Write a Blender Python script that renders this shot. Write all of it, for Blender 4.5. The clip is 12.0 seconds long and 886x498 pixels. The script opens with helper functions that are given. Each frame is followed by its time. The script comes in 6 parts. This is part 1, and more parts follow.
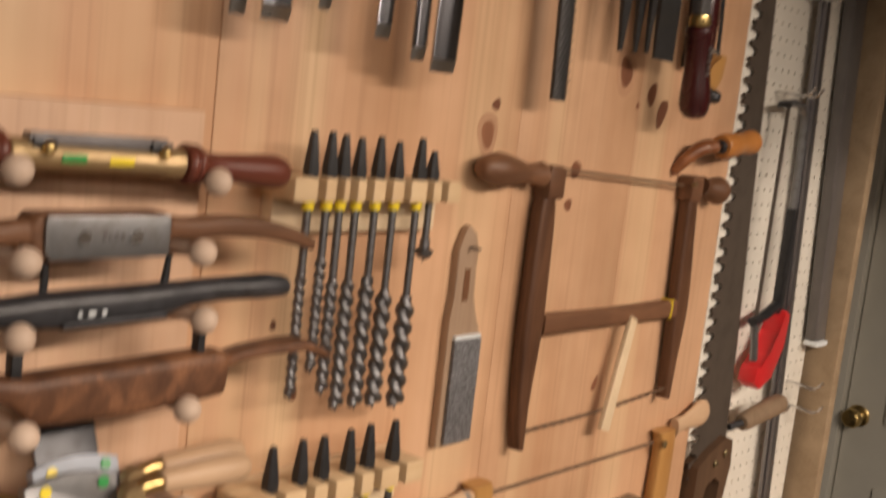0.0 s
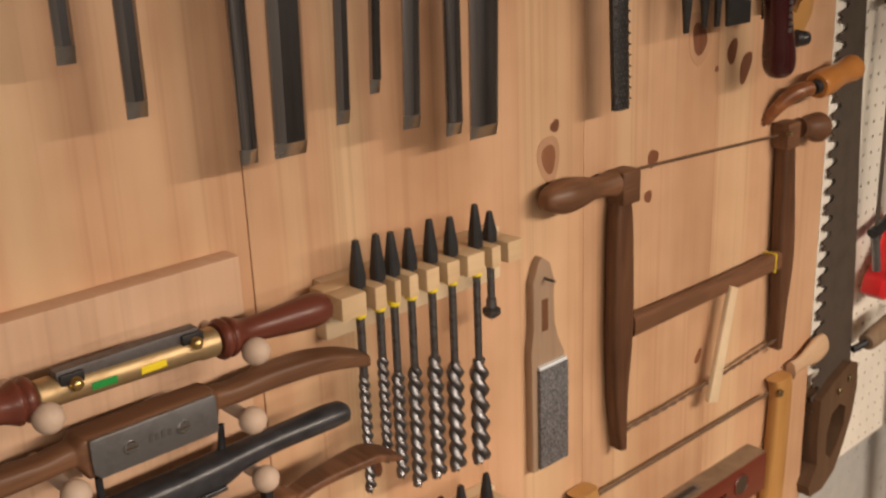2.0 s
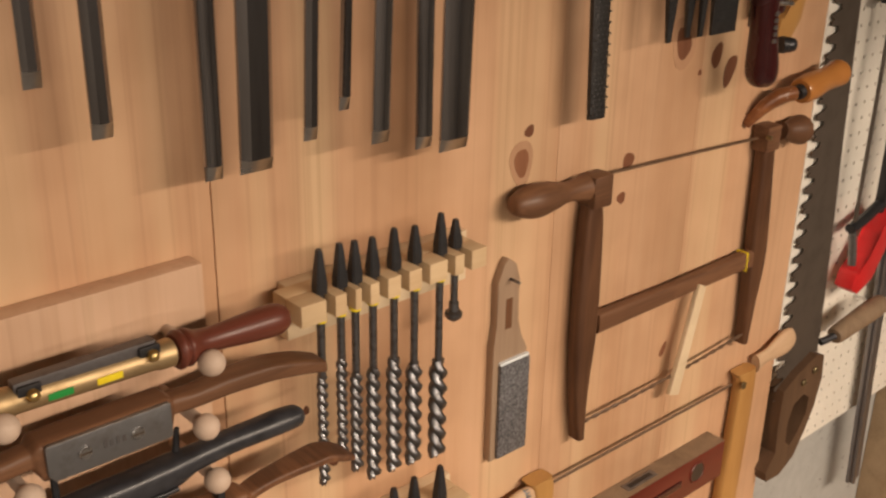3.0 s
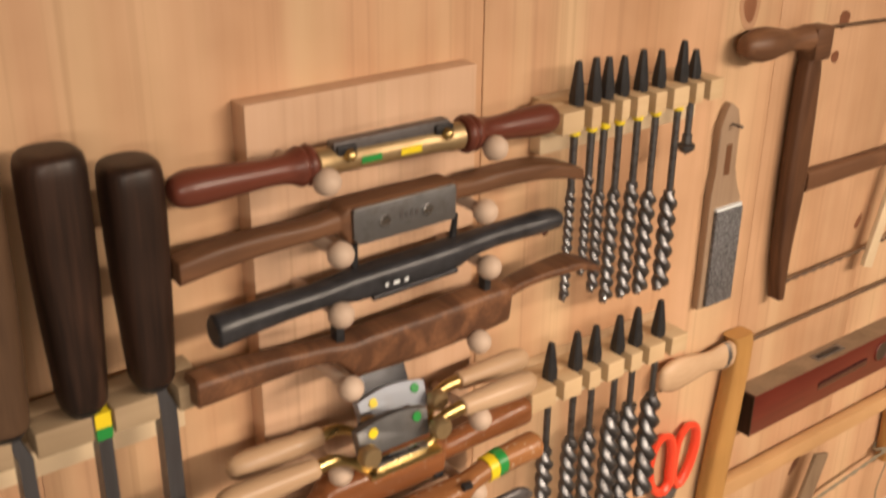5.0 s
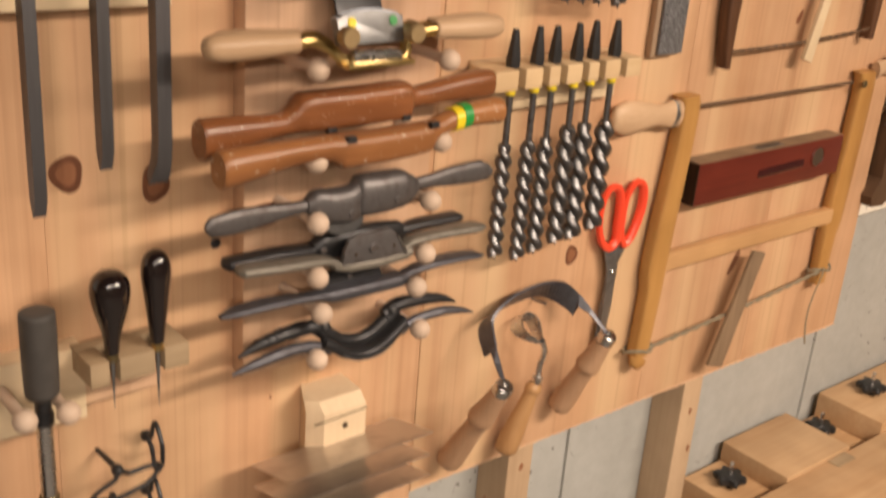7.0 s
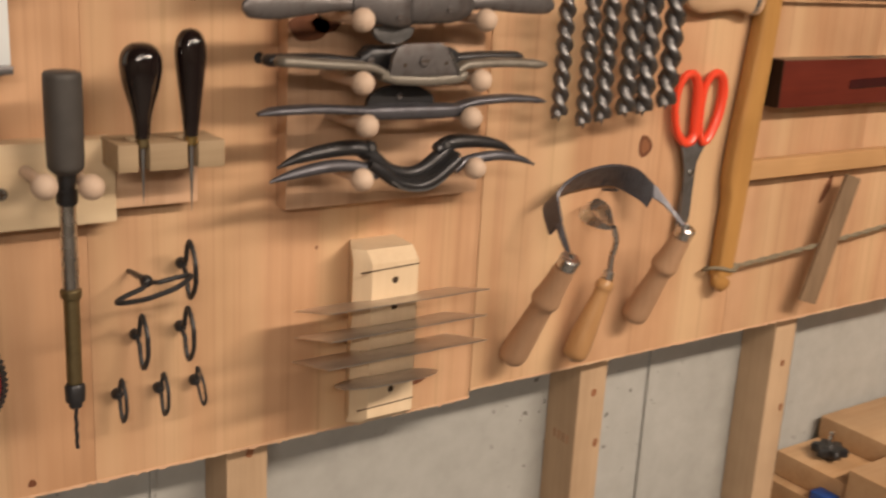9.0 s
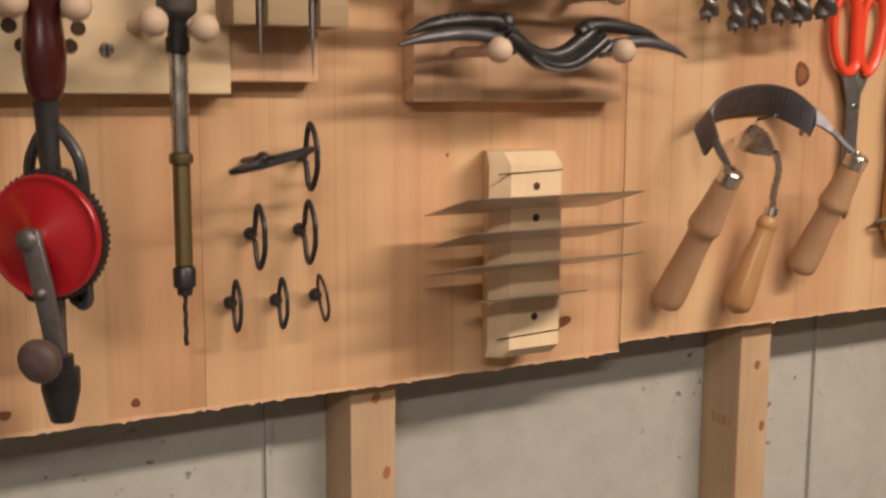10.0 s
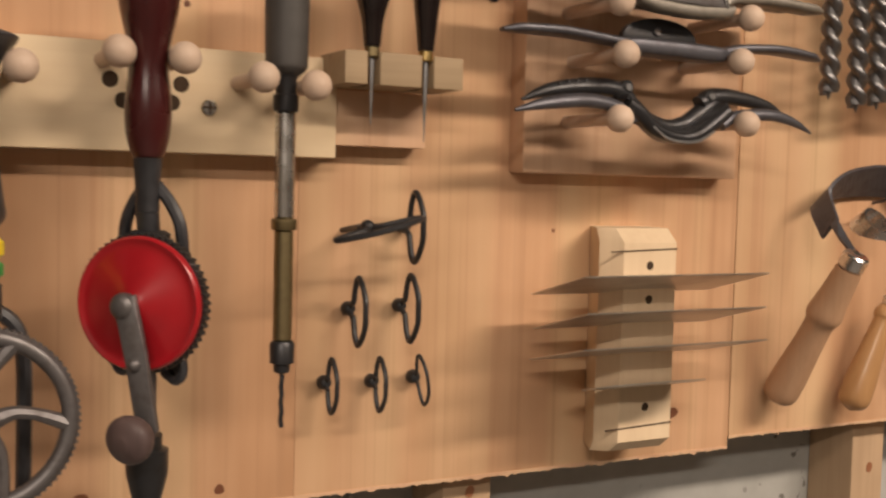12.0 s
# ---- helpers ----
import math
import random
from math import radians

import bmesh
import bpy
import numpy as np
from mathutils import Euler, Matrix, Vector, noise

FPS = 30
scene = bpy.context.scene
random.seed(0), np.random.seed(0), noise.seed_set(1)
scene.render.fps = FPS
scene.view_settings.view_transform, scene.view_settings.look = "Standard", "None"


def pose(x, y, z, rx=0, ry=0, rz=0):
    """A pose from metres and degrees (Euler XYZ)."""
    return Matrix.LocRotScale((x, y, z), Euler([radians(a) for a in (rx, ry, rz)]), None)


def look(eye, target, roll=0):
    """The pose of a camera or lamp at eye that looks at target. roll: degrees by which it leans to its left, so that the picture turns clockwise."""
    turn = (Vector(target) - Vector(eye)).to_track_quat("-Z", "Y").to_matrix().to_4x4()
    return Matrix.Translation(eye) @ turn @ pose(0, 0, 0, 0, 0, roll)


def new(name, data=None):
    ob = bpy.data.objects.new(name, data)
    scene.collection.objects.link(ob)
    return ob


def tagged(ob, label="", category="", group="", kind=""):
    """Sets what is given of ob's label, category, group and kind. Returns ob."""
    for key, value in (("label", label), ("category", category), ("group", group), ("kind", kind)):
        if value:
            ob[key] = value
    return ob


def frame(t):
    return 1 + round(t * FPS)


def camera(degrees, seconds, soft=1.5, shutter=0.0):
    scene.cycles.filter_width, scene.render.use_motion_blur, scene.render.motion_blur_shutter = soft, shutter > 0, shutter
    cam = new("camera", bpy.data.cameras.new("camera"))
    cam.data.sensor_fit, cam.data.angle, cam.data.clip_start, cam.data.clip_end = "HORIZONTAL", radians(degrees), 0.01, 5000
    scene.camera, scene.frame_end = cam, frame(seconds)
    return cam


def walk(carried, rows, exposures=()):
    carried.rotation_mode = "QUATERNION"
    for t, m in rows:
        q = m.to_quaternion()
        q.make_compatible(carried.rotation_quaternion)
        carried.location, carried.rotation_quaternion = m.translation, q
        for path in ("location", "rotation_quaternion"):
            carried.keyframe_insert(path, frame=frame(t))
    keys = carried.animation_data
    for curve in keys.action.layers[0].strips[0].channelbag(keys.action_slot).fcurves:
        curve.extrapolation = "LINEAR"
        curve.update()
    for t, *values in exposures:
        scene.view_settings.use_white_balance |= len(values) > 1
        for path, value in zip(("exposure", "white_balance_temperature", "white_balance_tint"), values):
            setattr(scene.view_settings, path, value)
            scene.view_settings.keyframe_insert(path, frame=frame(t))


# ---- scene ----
cam = camera(44.4, 12.0, soft=2.3, shutter=0.5)
PATH = [
    (0, (-0.2964, -0.6207, 1.8303), (0.3039, -0.1028, 1.7233), 6.50),
    (0.5, (-0.2842, -0.6365, 1.8992), (0.3181, -0.1147, 1.8282), 2.46),
    (1, (-0.2581, -0.6192, 1.9366), (0.3316, -0.0862, 1.8462), 2.41),
    (1.5, (-0.2435, -0.6191, 1.9694), (0.3407, -0.0872, 1.8434), -0.93),
    (2, (-0.2048, -0.6062, 2.0300), (0.3029, -0.0425, 1.7758), -2.22),
    (2.5, (-0.1828, -0.6176, 2.0926), (0.3129, -0.0644, 1.7956), -0.11),
    (2.7, (-0.1767, -0.6227, 2.0993), (0.3213, -0.0759, 1.7943), 0.64),
    (4.3, (-0.2378, -0.5906, 2.0682), (0.1998, -0.0050, 1.7435), 2.51),
    (4.5, (-0.2650, -0.5852, 2.0536), (0.1701, 0.0005, 1.7255), 2.16),
    (5, (-0.3251, -0.6063, 2.0010), (0.1135, -0.0234, 1.6726), 0.74),
    (5.5, (-0.3661, -0.6324, 1.9330), (0.1036, -0.0614, 1.6275), 1.45),
    (6, (-0.4119, -0.6549, 1.8607), (0.0796, -0.0908, 1.5774), 1.89),
    (6.5, (-0.4343, -0.6935, 1.7882), (0.0568, -0.1238, 1.5156), 2.41),
    (7, (-0.4322, -0.7212, 1.7318), (0.0508, -0.1563, 1.4359), 4.56),
    (7.2, (-0.4268, -0.7362, 1.7117), (0.0478, -0.1695, 1.4059), 4.25),
    (8.8, (-0.4070, -0.7776, 1.5427), (0.0361, -0.1548, 1.3066), 3.67),
    (9, (-0.4032, -0.7617, 1.4976), (0.0361, -0.1298, 1.2791), 3.20),
    (9.5, (-0.4034, -0.7444, 1.4057), (0.0049, -0.0758, 1.2439), 2.03),
    (10, (-0.3943, -0.6968, 1.2965), (-0.0067, -0.0065, 1.1813), 0.29),
    (10.5, (-0.3838, -0.6485, 1.2323), (-0.0007, 0.0519, 1.1816), 1.45),
    (11, (-0.3833, -0.6235, 1.2147), (-0.0050, 0.0813, 1.2074), 1.03),
    (11.5, (-0.3886, -0.6233, 1.2257), (-0.0113, 0.0821, 1.2172), -0.42),
    (12, (-0.4121, -0.6296, 1.2808), (-0.0442, 0.0792, 1.2323), 1.44),
]
EXPOSURES = [(0.0, 0.14, 6150, 10), (1.5, 0.08, 6150, 10), (2.7, 0.10, 6450, 10), (4.3, 0.24, 6500, 10), (5.5, 0.42, 6500, 10), (7.2, 0.28, 6500, 10), (9.0, 0.09, 6450, 10), (12.0, 0.09, 6400, 10)]
walk(cam, [(t, look(eye, target, roll)) for t, eye, target, roll in PATH], EXPOSURES)

# ---- world and lamps ----
world = bpy.data.worlds.new("basement_dark")
scene.world = world
world.use_nodes = True
world.node_tree.nodes["Background"].inputs[0].default_value = (1.0, 0.9, 0.8, 1)
world.node_tree.nodes["Background"].inputs[1].default_value = 0.02


def area_lamp(name, eye, target, sx, sy, watts, colour):
    d = bpy.data.lights.new(name, "AREA")
    d.shape, d.size, d.size_y, d.energy, d.color = "RECTANGLE", sx, sy, watts, colour
    ob = new(name, d)
    ob.matrix_world = look(eye, target)
    return ob


area_lamp("fluorescent_lamp", (0.75, -1.55, 2.38), (0.75, -1.55, 1.0), 1.2, 0.18, 62, (1.0, 0.81, 0.635))
area_lamp("fluorescent_lamp", (-0.50, -1.55, 2.38), (-0.50, -1.55, 1.0), 1.2, 0.18, 14, (1.0, 0.81, 0.635))
area_lamp("fluorescent_lamp", (-1.5, -2.5, 2.38), (-1.5, -2.5, 1.0), 1.2, 0.22, 64, (1.0, 0.84, 0.69))

# ---- materials ----


def mat_base(name, rough=0.5, metal=0.0, coat=0.0):
    m = bpy.data.materials.new(name)
    m.use_nodes = True
    nt = m.node_tree
    b = nt.nodes["Principled BSDF"]
    b.inputs["Roughness"].default_value = rough
    b.inputs["Metallic"].default_value = metal
    b.inputs["Coat Weight"].default_value = coat
    b.inputs["Coat Roughness"].default_value = 0.15
    return m, nt, b


def link(nt, a, b):
    nt.links.new(a, b)


def ramp(nt, fac, stops):
    r = nt.nodes.new("ShaderNodeValToRGB")
    while len(r.color_ramp.elements) < len(stops):
        r.color_ramp.elements.new(0.5)
    for e, (p, c) in zip(r.color_ramp.elements, stops):
        e.position, e.color = p, (*c, 1)
    link(nt, fac, r.inputs[0])
    return r.outputs[0]


def noise_tex(nt, coord, scale, detail=3.0, stretch=(1, 1, 1), rough=0.55, distort=0.0):
    mp = nt.nodes.new("ShaderNodeMapping")
    mp.inputs["Scale"].default_value = stretch
    link(nt, coord, mp.inputs["Vector"])
    n = nt.nodes.new("ShaderNodeTexNoise")
    n.inputs["Scale"].default_value, n.inputs["Detail"].default_value = scale, detail
    n.inputs["Roughness"].default_value, n.inputs["Distortion"].default_value = rough, distort
    link(nt, mp.outputs[0], n.inputs["Vector"])
    return n.outputs["Fac"]


def mixc(nt, fac, a, b, mode="MIX"):
    m = nt.nodes.new("ShaderNodeMix")
    m.data_type, m.blend_type = "RGBA", mode
    for s, v in ((m.inputs["Factor"], fac), (m.inputs["A"], a), (m.inputs["B"], b)):
        if isinstance(v, (int, float)):
            s.default_value = v
        elif isinstance(v, tuple):
            s.default_value = (*v, 1)
        else:
            link(nt, v, s)
    return m.outputs["Result"]


def coords(nt):
    """Object coordinates, shifted for each object by its own random number."""
    tc = nt.nodes.new("ShaderNodeTexCoord")
    oi = nt.nodes.new("ShaderNodeObjectInfo")
    mul = nt.nodes.new("ShaderNodeMath")
    mul.operation = "MULTIPLY"
    mul.inputs[1].default_value = 7.3
    link(nt, oi.outputs["Random"], mul.inputs[0])
    add = nt.nodes.new("ShaderNodeVectorMath")
    add.operation = "ADD"
    link(nt, tc.outputs["Object"], add.inputs[0])
    link(nt, mul.outputs[0], add.inputs[1])
    return add.outputs[0], oi.outputs["Random"]


def bumped(nt, b, height, strength, dist=0.001):
    bp = nt.nodes.new("ShaderNodeBump")
    bp.inputs["Strength"].default_value, bp.inputs["Distance"].default_value = strength, dist
    link(nt, height, bp.inputs["Height"])
    link(nt, bp.outputs[0], b.inputs["Normal"])


def wood(name, light, dark, along="z", scale=60, rough=0.5, coat=0.0, vary=0.12, streak=0.5, bump=0.15, pale=None, blotch=0.0, flecks=0.0):
    m, nt, b = mat_base(name, rough, 0, coat)
    b.inputs["Specular IOR Level"].default_value = 0.36
    co, rnd = coords(nt)
    st = {"x": (0.05, 1, 1), "y": (1, 0.05, 1), "z": (1, 1, 0.05)}[along]
    st2 = {"x": (0.12, 1, 1), "y": (1, 0.12, 1), "z": (1, 1, 0.12)}[along]
    fine = noise_tex(nt, co, scale * 6, 3, st)
    broad = noise_tex(nt, co, scale * 0.45, 2, st2, 0.5, 1.2)
    blot = noise_tex(nt, co, 14, 2)
    mid = tuple((p + q) / 2 for p, q in zip(light, dark))
    c1 = ramp(nt, broad, [(0.30, dark), (0.46, mid), (0.62, light)])
    c2 = ramp(nt, fine, [(0.35, dark), (0.6, light)])
    c = mixc(nt, streak * 0.5, c1, c2)
    c = mixc(nt, 0.35, c, ramp(nt, blot, [(0.35, tuple(0.72 * v for v in mid)), (0.65, light)]))
    if blotch:
        stain = noise_tex(nt, co, 38, 3, st2, 0.6, 0.8)
        c = mixc(nt, ramp(nt, stain, [(0.42, (blotch, blotch, blotch)), (0.60, (0, 0, 0))]), c, tuple(0.8 * v for v in dark))
    if pale:
        band = noise_tex(nt, co, 13, 2, (1, 1, 0.012), 0.6)
        line = noise_tex(nt, co, 150, 2, (1, 1, 0.010), 0.6)
        c = mixc(nt, ramp(nt, band, [(0.50, (0, 0, 0)), (0.68, (0.60, 0.60, 0.60))]), c, pale)
        c = mixc(nt, ramp(nt, line, [(0.54, (0, 0, 0)), (0.72, (0.34, 0.34, 0.34))]), c, tuple(0.74 * v for v in dark))
    if flecks:
        chip = noise_tex(nt, co, 210, 2)
        c = mixc(nt, ramp(nt, chip, [(0.66, (0, 0, 0)), (0.70, (flecks, flecks, flecks))]), c, (0.66, 0.52, 0.40))
    hue = ramp(nt, rnd, [(0.0, (1 - vary, 1 - vary, 1 - vary)), (1.0, (1.0, 1.0, 1.0))])
    c = mixc(nt, 1.0, c, hue, "MULTIPLY")
    link(nt, c, b.inputs["Base Color"])
    bumped(nt, b, fine, bump, 0.0006)
    rr = nt.nodes.new("ShaderNodeMapRange")
    rr.inputs["To Min"].default_value, rr.inputs["To Max"].default_value = rough - 0.1, rough + 0.12
    link(nt, blot, rr.inputs["Value"])
    link(nt, rr.outputs[0], b.inputs["Roughness"])
    return m


def steel(name, col, rough=0.3, metal=1.0, spots=0.35, spot_col=(0.12, 0.09, 0.07), scale=90, along=None, spread=0.2):
    m, nt, b = mat_base(name, rough, metal)
    co, rnd = coords(nt)
    st = (1, 1, 0.08) if along == "z" else (0.08, 1, 1) if along == "x" else (1, 1, 1)
    n1 = noise_tex(nt, co, scale, 4, st)
    n2 = noise_tex(nt, co, scale * 5, 2, st)
    c = mixc(nt, ramp(nt, n1, [(0.48, (0, 0, 0)), (0.75, (spots, spots, spots))]), col, spot_col)
    link(nt, c, b.inputs["Base Color"])
    rr = nt.nodes.new("ShaderNodeMapRange")
    rr.inputs["To Min"].default_value, rr.inputs["To Max"].default_value = max(0.05, rough - 0.6 * spread), rough + spread
    link(nt, n1, rr.inputs["Value"])
    link(nt, rr.outputs[0], b.inputs["Roughness"])
    bumped(nt, b, n2, 0.12, 0.0004)
    return m


def plain(name, col, rough=0.5, vary=0.15, scale=60, coat=0.0, bump=0.08, metal=0.0):
    m, nt, b = mat_base(name, rough, metal, coat)
    co, rnd = coords(nt)
    n1 = noise_tex(nt, co, scale, 4)
    n2 = noise_tex(nt, co, scale * 8, 2)
    c = ramp(nt, n1, [(0.3, tuple(v * (1 - vary) for v in col)), (0.7, tuple(min(1, v * (1 + vary)) for v in col))])
    link(nt, c, b.inputs["Base Color"])
    bumped(nt, b, n2, bump, 0.0005)
    return m


PINE = wood("pine_panel", (0.660, 0.408, 0.247), (0.53, 0.292, 0.156), "z", 22, 0.42, 0.06, 0.10, 0.5, 0.08, (0.74, 0.545, 0.325))
PINE_SHELF = wood("pine_shelf", (0.68, 0.450, 0.300), (0.56, 0.335, 0.200), "z", 24, 0.5, 0, 0.06, 0.6, 0.1, (0.76, 0.58, 0.36))
PINE_PALE = wood("pale_pine", (0.76, 0.61, 0.41), (0.64, 0.47, 0.29), "x", 30, 0.55, 0, 0.06, 0.5, 0.1)
PINE_BLOCK = wood("sawn_pine", (0.74, 0.55, 0.33), (0.60, 0.40, 0.22), "x", 40, 0.6, 0, 0.12, 0.6, 0.15)
END_GRAIN = wood("pine_block_upright", (0.77, 0.61, 0.42), (0.64, 0.47, 0.30), "z", 40, 0.6, 0, 0.08, 0.6, 0.15)
OLD_STRIP = wood("weathered_strip", (0.42, 0.31, 0.195), (0.27, 0.19, 0.11), "x", 40, 0.7, 0, 0.1, 0.6, 0.2)
BENCHWOOD = wood("orange_pine_bench", (0.62, 0.41, 0.235), (0.47, 0.27, 0.13), "x", 24, 0.5, 0.05, 0.15, 0.6, 0.12)
STUD = wood("stud_pine", (0.60, 0.43, 0.28), (0.44, 0.295, 0.18), "z", 30, 0.65, 0, 0.1, 0.6, 0.2)
KNOB = wood("birch_knob", (0.66, 0.51, 0.40), (0.54, 0.39, 0.29), "y", 70, 0.55, 0, 0.1, 0.5, 0.08)
BEECH = wood("beech_handle", (0.60, 0.41, 0.26), (0.47, 0.295, 0.165), "x", 60, 0.45, 0.1, 0.08, 0.7, 0.08)
BEECH_Z = wood("beech_handle_upright", (0.52, 0.32, 0.195), (0.38, 0.22, 0.125), "z", 60, 0.45, 0.1, 0.08, 0.7, 0.08)
HONEY = wood("honey_wood_handle", (0.48, 0.275, 0.125), (0.35, 0.18, 0.075), "z", 60, 0.35, 0.2, 0.05, 0.6, 0.06)
ROSE = wood("red_brown_turned", (0.165, 0.045, 0.026), (0.075, 0.018, 0.011), "x", 60, 0.4, 0.15, 0.05, 0.6, 0.05)
WALNUT = wood("dark_brown_wood", (0.235, 0.112, 0.056), (0.085, 0.038, 0.020), "x", 45, 0.48, 0.05, 0.2, 0.9, 0.2, blotch=0.35)
WALNUT_Z = wood("dark_brown_wood_upright", (0.180, 0.082, 0.038), (0.062, 0.026, 0.013), "z", 50, 0.48, 0.08, 0.1, 0.9, 0.15, blotch=0.4)
BURL = wood("burl_wood", (0.260, 0.118, 0.056), (0.070, 0.030, 0.017), "y", 62, 0.48, 0.06, 0.1, 0.8, 0.2, blotch=0.6)
AMBER = wood("amber_wood", (0.42, 0.185, 0.068), (0.22, 0.082, 0.028), "x", 42, 0.36, 0.18, 0.15, 0.8, 0.12, blotch=0.4, flecks=0.6)
AMBER_DARK = wood("red_amber_wood", (0.33, 0.125, 0.045), (0.15, 0.05, 0.018), "x", 42, 0.34, 0.2, 0.15, 0.8, 0.12, blotch=0.5, flecks=0.4)
YELLOWWOOD = wood("yellow_beech_frame", (0.50, 0.27, 0.085), (0.38, 0.18, 0.05), "z", 50, 0.42, 0.15, 0.1, 0.6, 0.08)
YELLOWWOOD_X = wood("yellow_beech_bar", (0.58, 0.345, 0.165), (0.47, 0.26, 0.11), "x", 50, 0.42, 0.15, 0.1, 0.6, 0.08)
EBONY = wood("wenge_handle", (0.056, 0.026, 0.016), (0.003, 0.002, 0.0018), "z", 52, 0.46, 0.05, 0.1, 0.9, 0.15, blotch=0.5)
BROWN_HANDLE = wood("oiled_brown_handle", (0.12, 0.068, 0.038), (0.06, 0.032, 0.018), "z", 80, 0.5, 0.05, 0.05, 0.7, 0.1)
MAHOGANY = wood("red_mahogany", (0.15, 0.026, 0.015), (0.075, 0.012, 0.008), "x", 60, 0.35, 0.2, 0.05, 0.6, 0.06)
MAHOGANY_Z = wood("dark_red_handle", (0.058, 0.009, 0.009), (0.024, 0.004, 0.005), "z", 60, 0.25, 0.5, 0.05, 0.5, 0.05)
DUSTY = wood("dusty_dark_knob", (0.120, 0.080, 0.076), (0.050, 0.032, 0.032), "z", 60, 0.55, 0.05, 0.1, 0.6, 0.1)
GREYWOOD = wood("grey_toggle_wood", (0.27, 0.185, 0.115), (0.155, 0.10, 0.06), "z", 70, 0.7, 0, 0.1, 0.7, 0.2)
BLACK_LACQUER = plain("black_lacquer", (0.010, 0.006, 0.006), 0.10, 0.2, 40, 0.6, 0.0)
EBONISED = plain("ebonised_wood", (0.028, 0.028, 0.032), 0.40, 0.45, 90, 0.12, 0.12)
KNOTM = wood("pine_knot", (0.26, 0.105, 0.052), (0.13, 0.045, 0.024), "z", 120, 0.5, 0, 0.3, 0.5, 0.1)
KNOT_CORE = wood("pine_knot_core", (0.34, 0.15, 0.075), (0.22, 0.085, 0.04), "z", 90, 0.5, 0, 0.2, 0.5, 0.1)
KNOT_RING = wood("pine_knot_rim", (0.52, 0.305, 0.18), (0.43, 0.235, 0.13), "z", 80, 0.5, 0, 0.2, 0.5, 0.1)
BLADE = steel("chisel_steel", (0.38, 0.38, 0.41), 0.17, 1, 0.8, (0.10, 0.085, 0.08), 60, "z", 0.04)
BEVEL = steel("ground_bevel", (0.42, 0.40, 0.38), 0.28, 1, 0.4, (0.2, 0.17, 0.15), 80)
BIT = steel("auger_steel", (0.21, 0.207, 0.213), 0.40, 1, 0.8, (0.08, 0.065, 0.055), 160)
BLACK_IRON = plain("black_tang", (0.018, 0.018, 0.020), 0.45, 0.3, 120, 0, 0.15)
IRON = steel("grey_cast_iron", (0.160, 0.150, 0.152), 0.45, 0.7, 0.6, (0.07, 0.05, 0.04), 110)
DARK_BLADE = steel("dark_blade_steel", (0.17, 0.168, 0.18), 0.36, 0.85, 0.6, (0.05, 0.04, 0.035), 50, "z")
IRON_DARK = steel("dark_iron", (0.046, 0.046, 0.050), 0.34, 0.6, 0.5, (0.03, 0.025, 0.02), 110)
PLATE = steel("grey_plate_steel", (0.25, 0.25, 0.255), 0.40, 0.85, 0.7, (0.12, 0.10, 0.09), 75)
SCRAPER = steel("scraper_steel", (0.56, 0.52, 0.48), 0.32, 0.9, 0.4, (0.22, 0.17, 0.13), 40)
CHROME = steel("chrome", (0.66, 0.65, 0.64), 0.22, 1, 0.15, (0.3, 0.25, 0.2), 80)
BRASS = steel("brass", (0.62, 0.46, 0.19), 0.27, 1, 0.4, (0.32, 0.19, 0.06), 90)
BRASS_SATIN = steel("satin_brass", (0.48, 0.35, 0.19), 0.48, 0.9, 0.35, (0.36, 0.23, 0.11), 140)
WORN_IRON = steel("worn_iron", (0.235, 0.215, 0.185), 0.48, 0.55, 0.5, (0.12, 0.10, 0.08), 80)
BLUE_IRON = steel("blued_iron", (0.120, 0.120, 0.138), 0.42, 0.7, 0.5, (0.06, 0.05, 0.05), 100)
CAP_PAINT = steel("pale_cap", (0.34, 0.37, 0.43), 0.50, 0.1, 0.4, (0.34, 0.33, 0.33), 70)
BRASS_DULL = steel("dull_brass", (0.24, 0.19, 0.10), 0.4, 0.9, 0.5, (0.12, 0.09, 0.05), 90)
FILE_STEEL = plain("file_steel", (0.045, 0.043, 0.042), 0.4, 0.3, 300, 0, 0.5, 0.6)
SAW_STEEL = steel("old_saw_steel", (0.085, 0.066, 0.052), 0.5, 0.25, 0.6, (0.04, 0.032, 0.025), 25)
RED = plain("red_enamel", (0.33, 0.009, 0.015), 0.28, 0.18, 30, 0.3, 0.02)
RED_PLASTIC = plain("red_orange_plastic", (0.80, 0.070, 0.030), 0.3, 0.05, 30, 0.1, 0.02)
SAW_RED = plain("red_grip", (0.55, 0.018, 0.02), 0.4, 0.1, 40, 0, 0.03)
YELLOW = plain("yellow_tape", (0.80, 0.62, 0.02), 0.4, 0.05, 40)
GREEN = plain("green_tape", (0.02, 0.26, 0.05), 0.4, 0.05, 40)
GREYGRIP = plain("dark_grey_grip", (0.055, 0.050, 0.047), 0.55, 0.15, 70, 0, 0.12)
ROPE = plain("grey_twine", (0.22, 0.18, 0.12), 0.85, 0.25, 400, 0, 0.4)
WIRE = plain("brown_wire", (0.12, 0.07, 0.04), 0.5, 0.2, 200)
WHITE = plain("white_hardboard", (0.74, 0.70, 0.62), 0.5, 0.06, 12, 0, 0.03)
DOORWHITE = plain("door_paint", (0.55, 0.53, 0.46), 0.45, 0.05, 8, 0, 0.03)
ALU = steel("aluminium", (0.24, 0.23, 0.24), 0.35, 0.9, 0.2, (0.3, 0.28, 0.25), 30, "z")
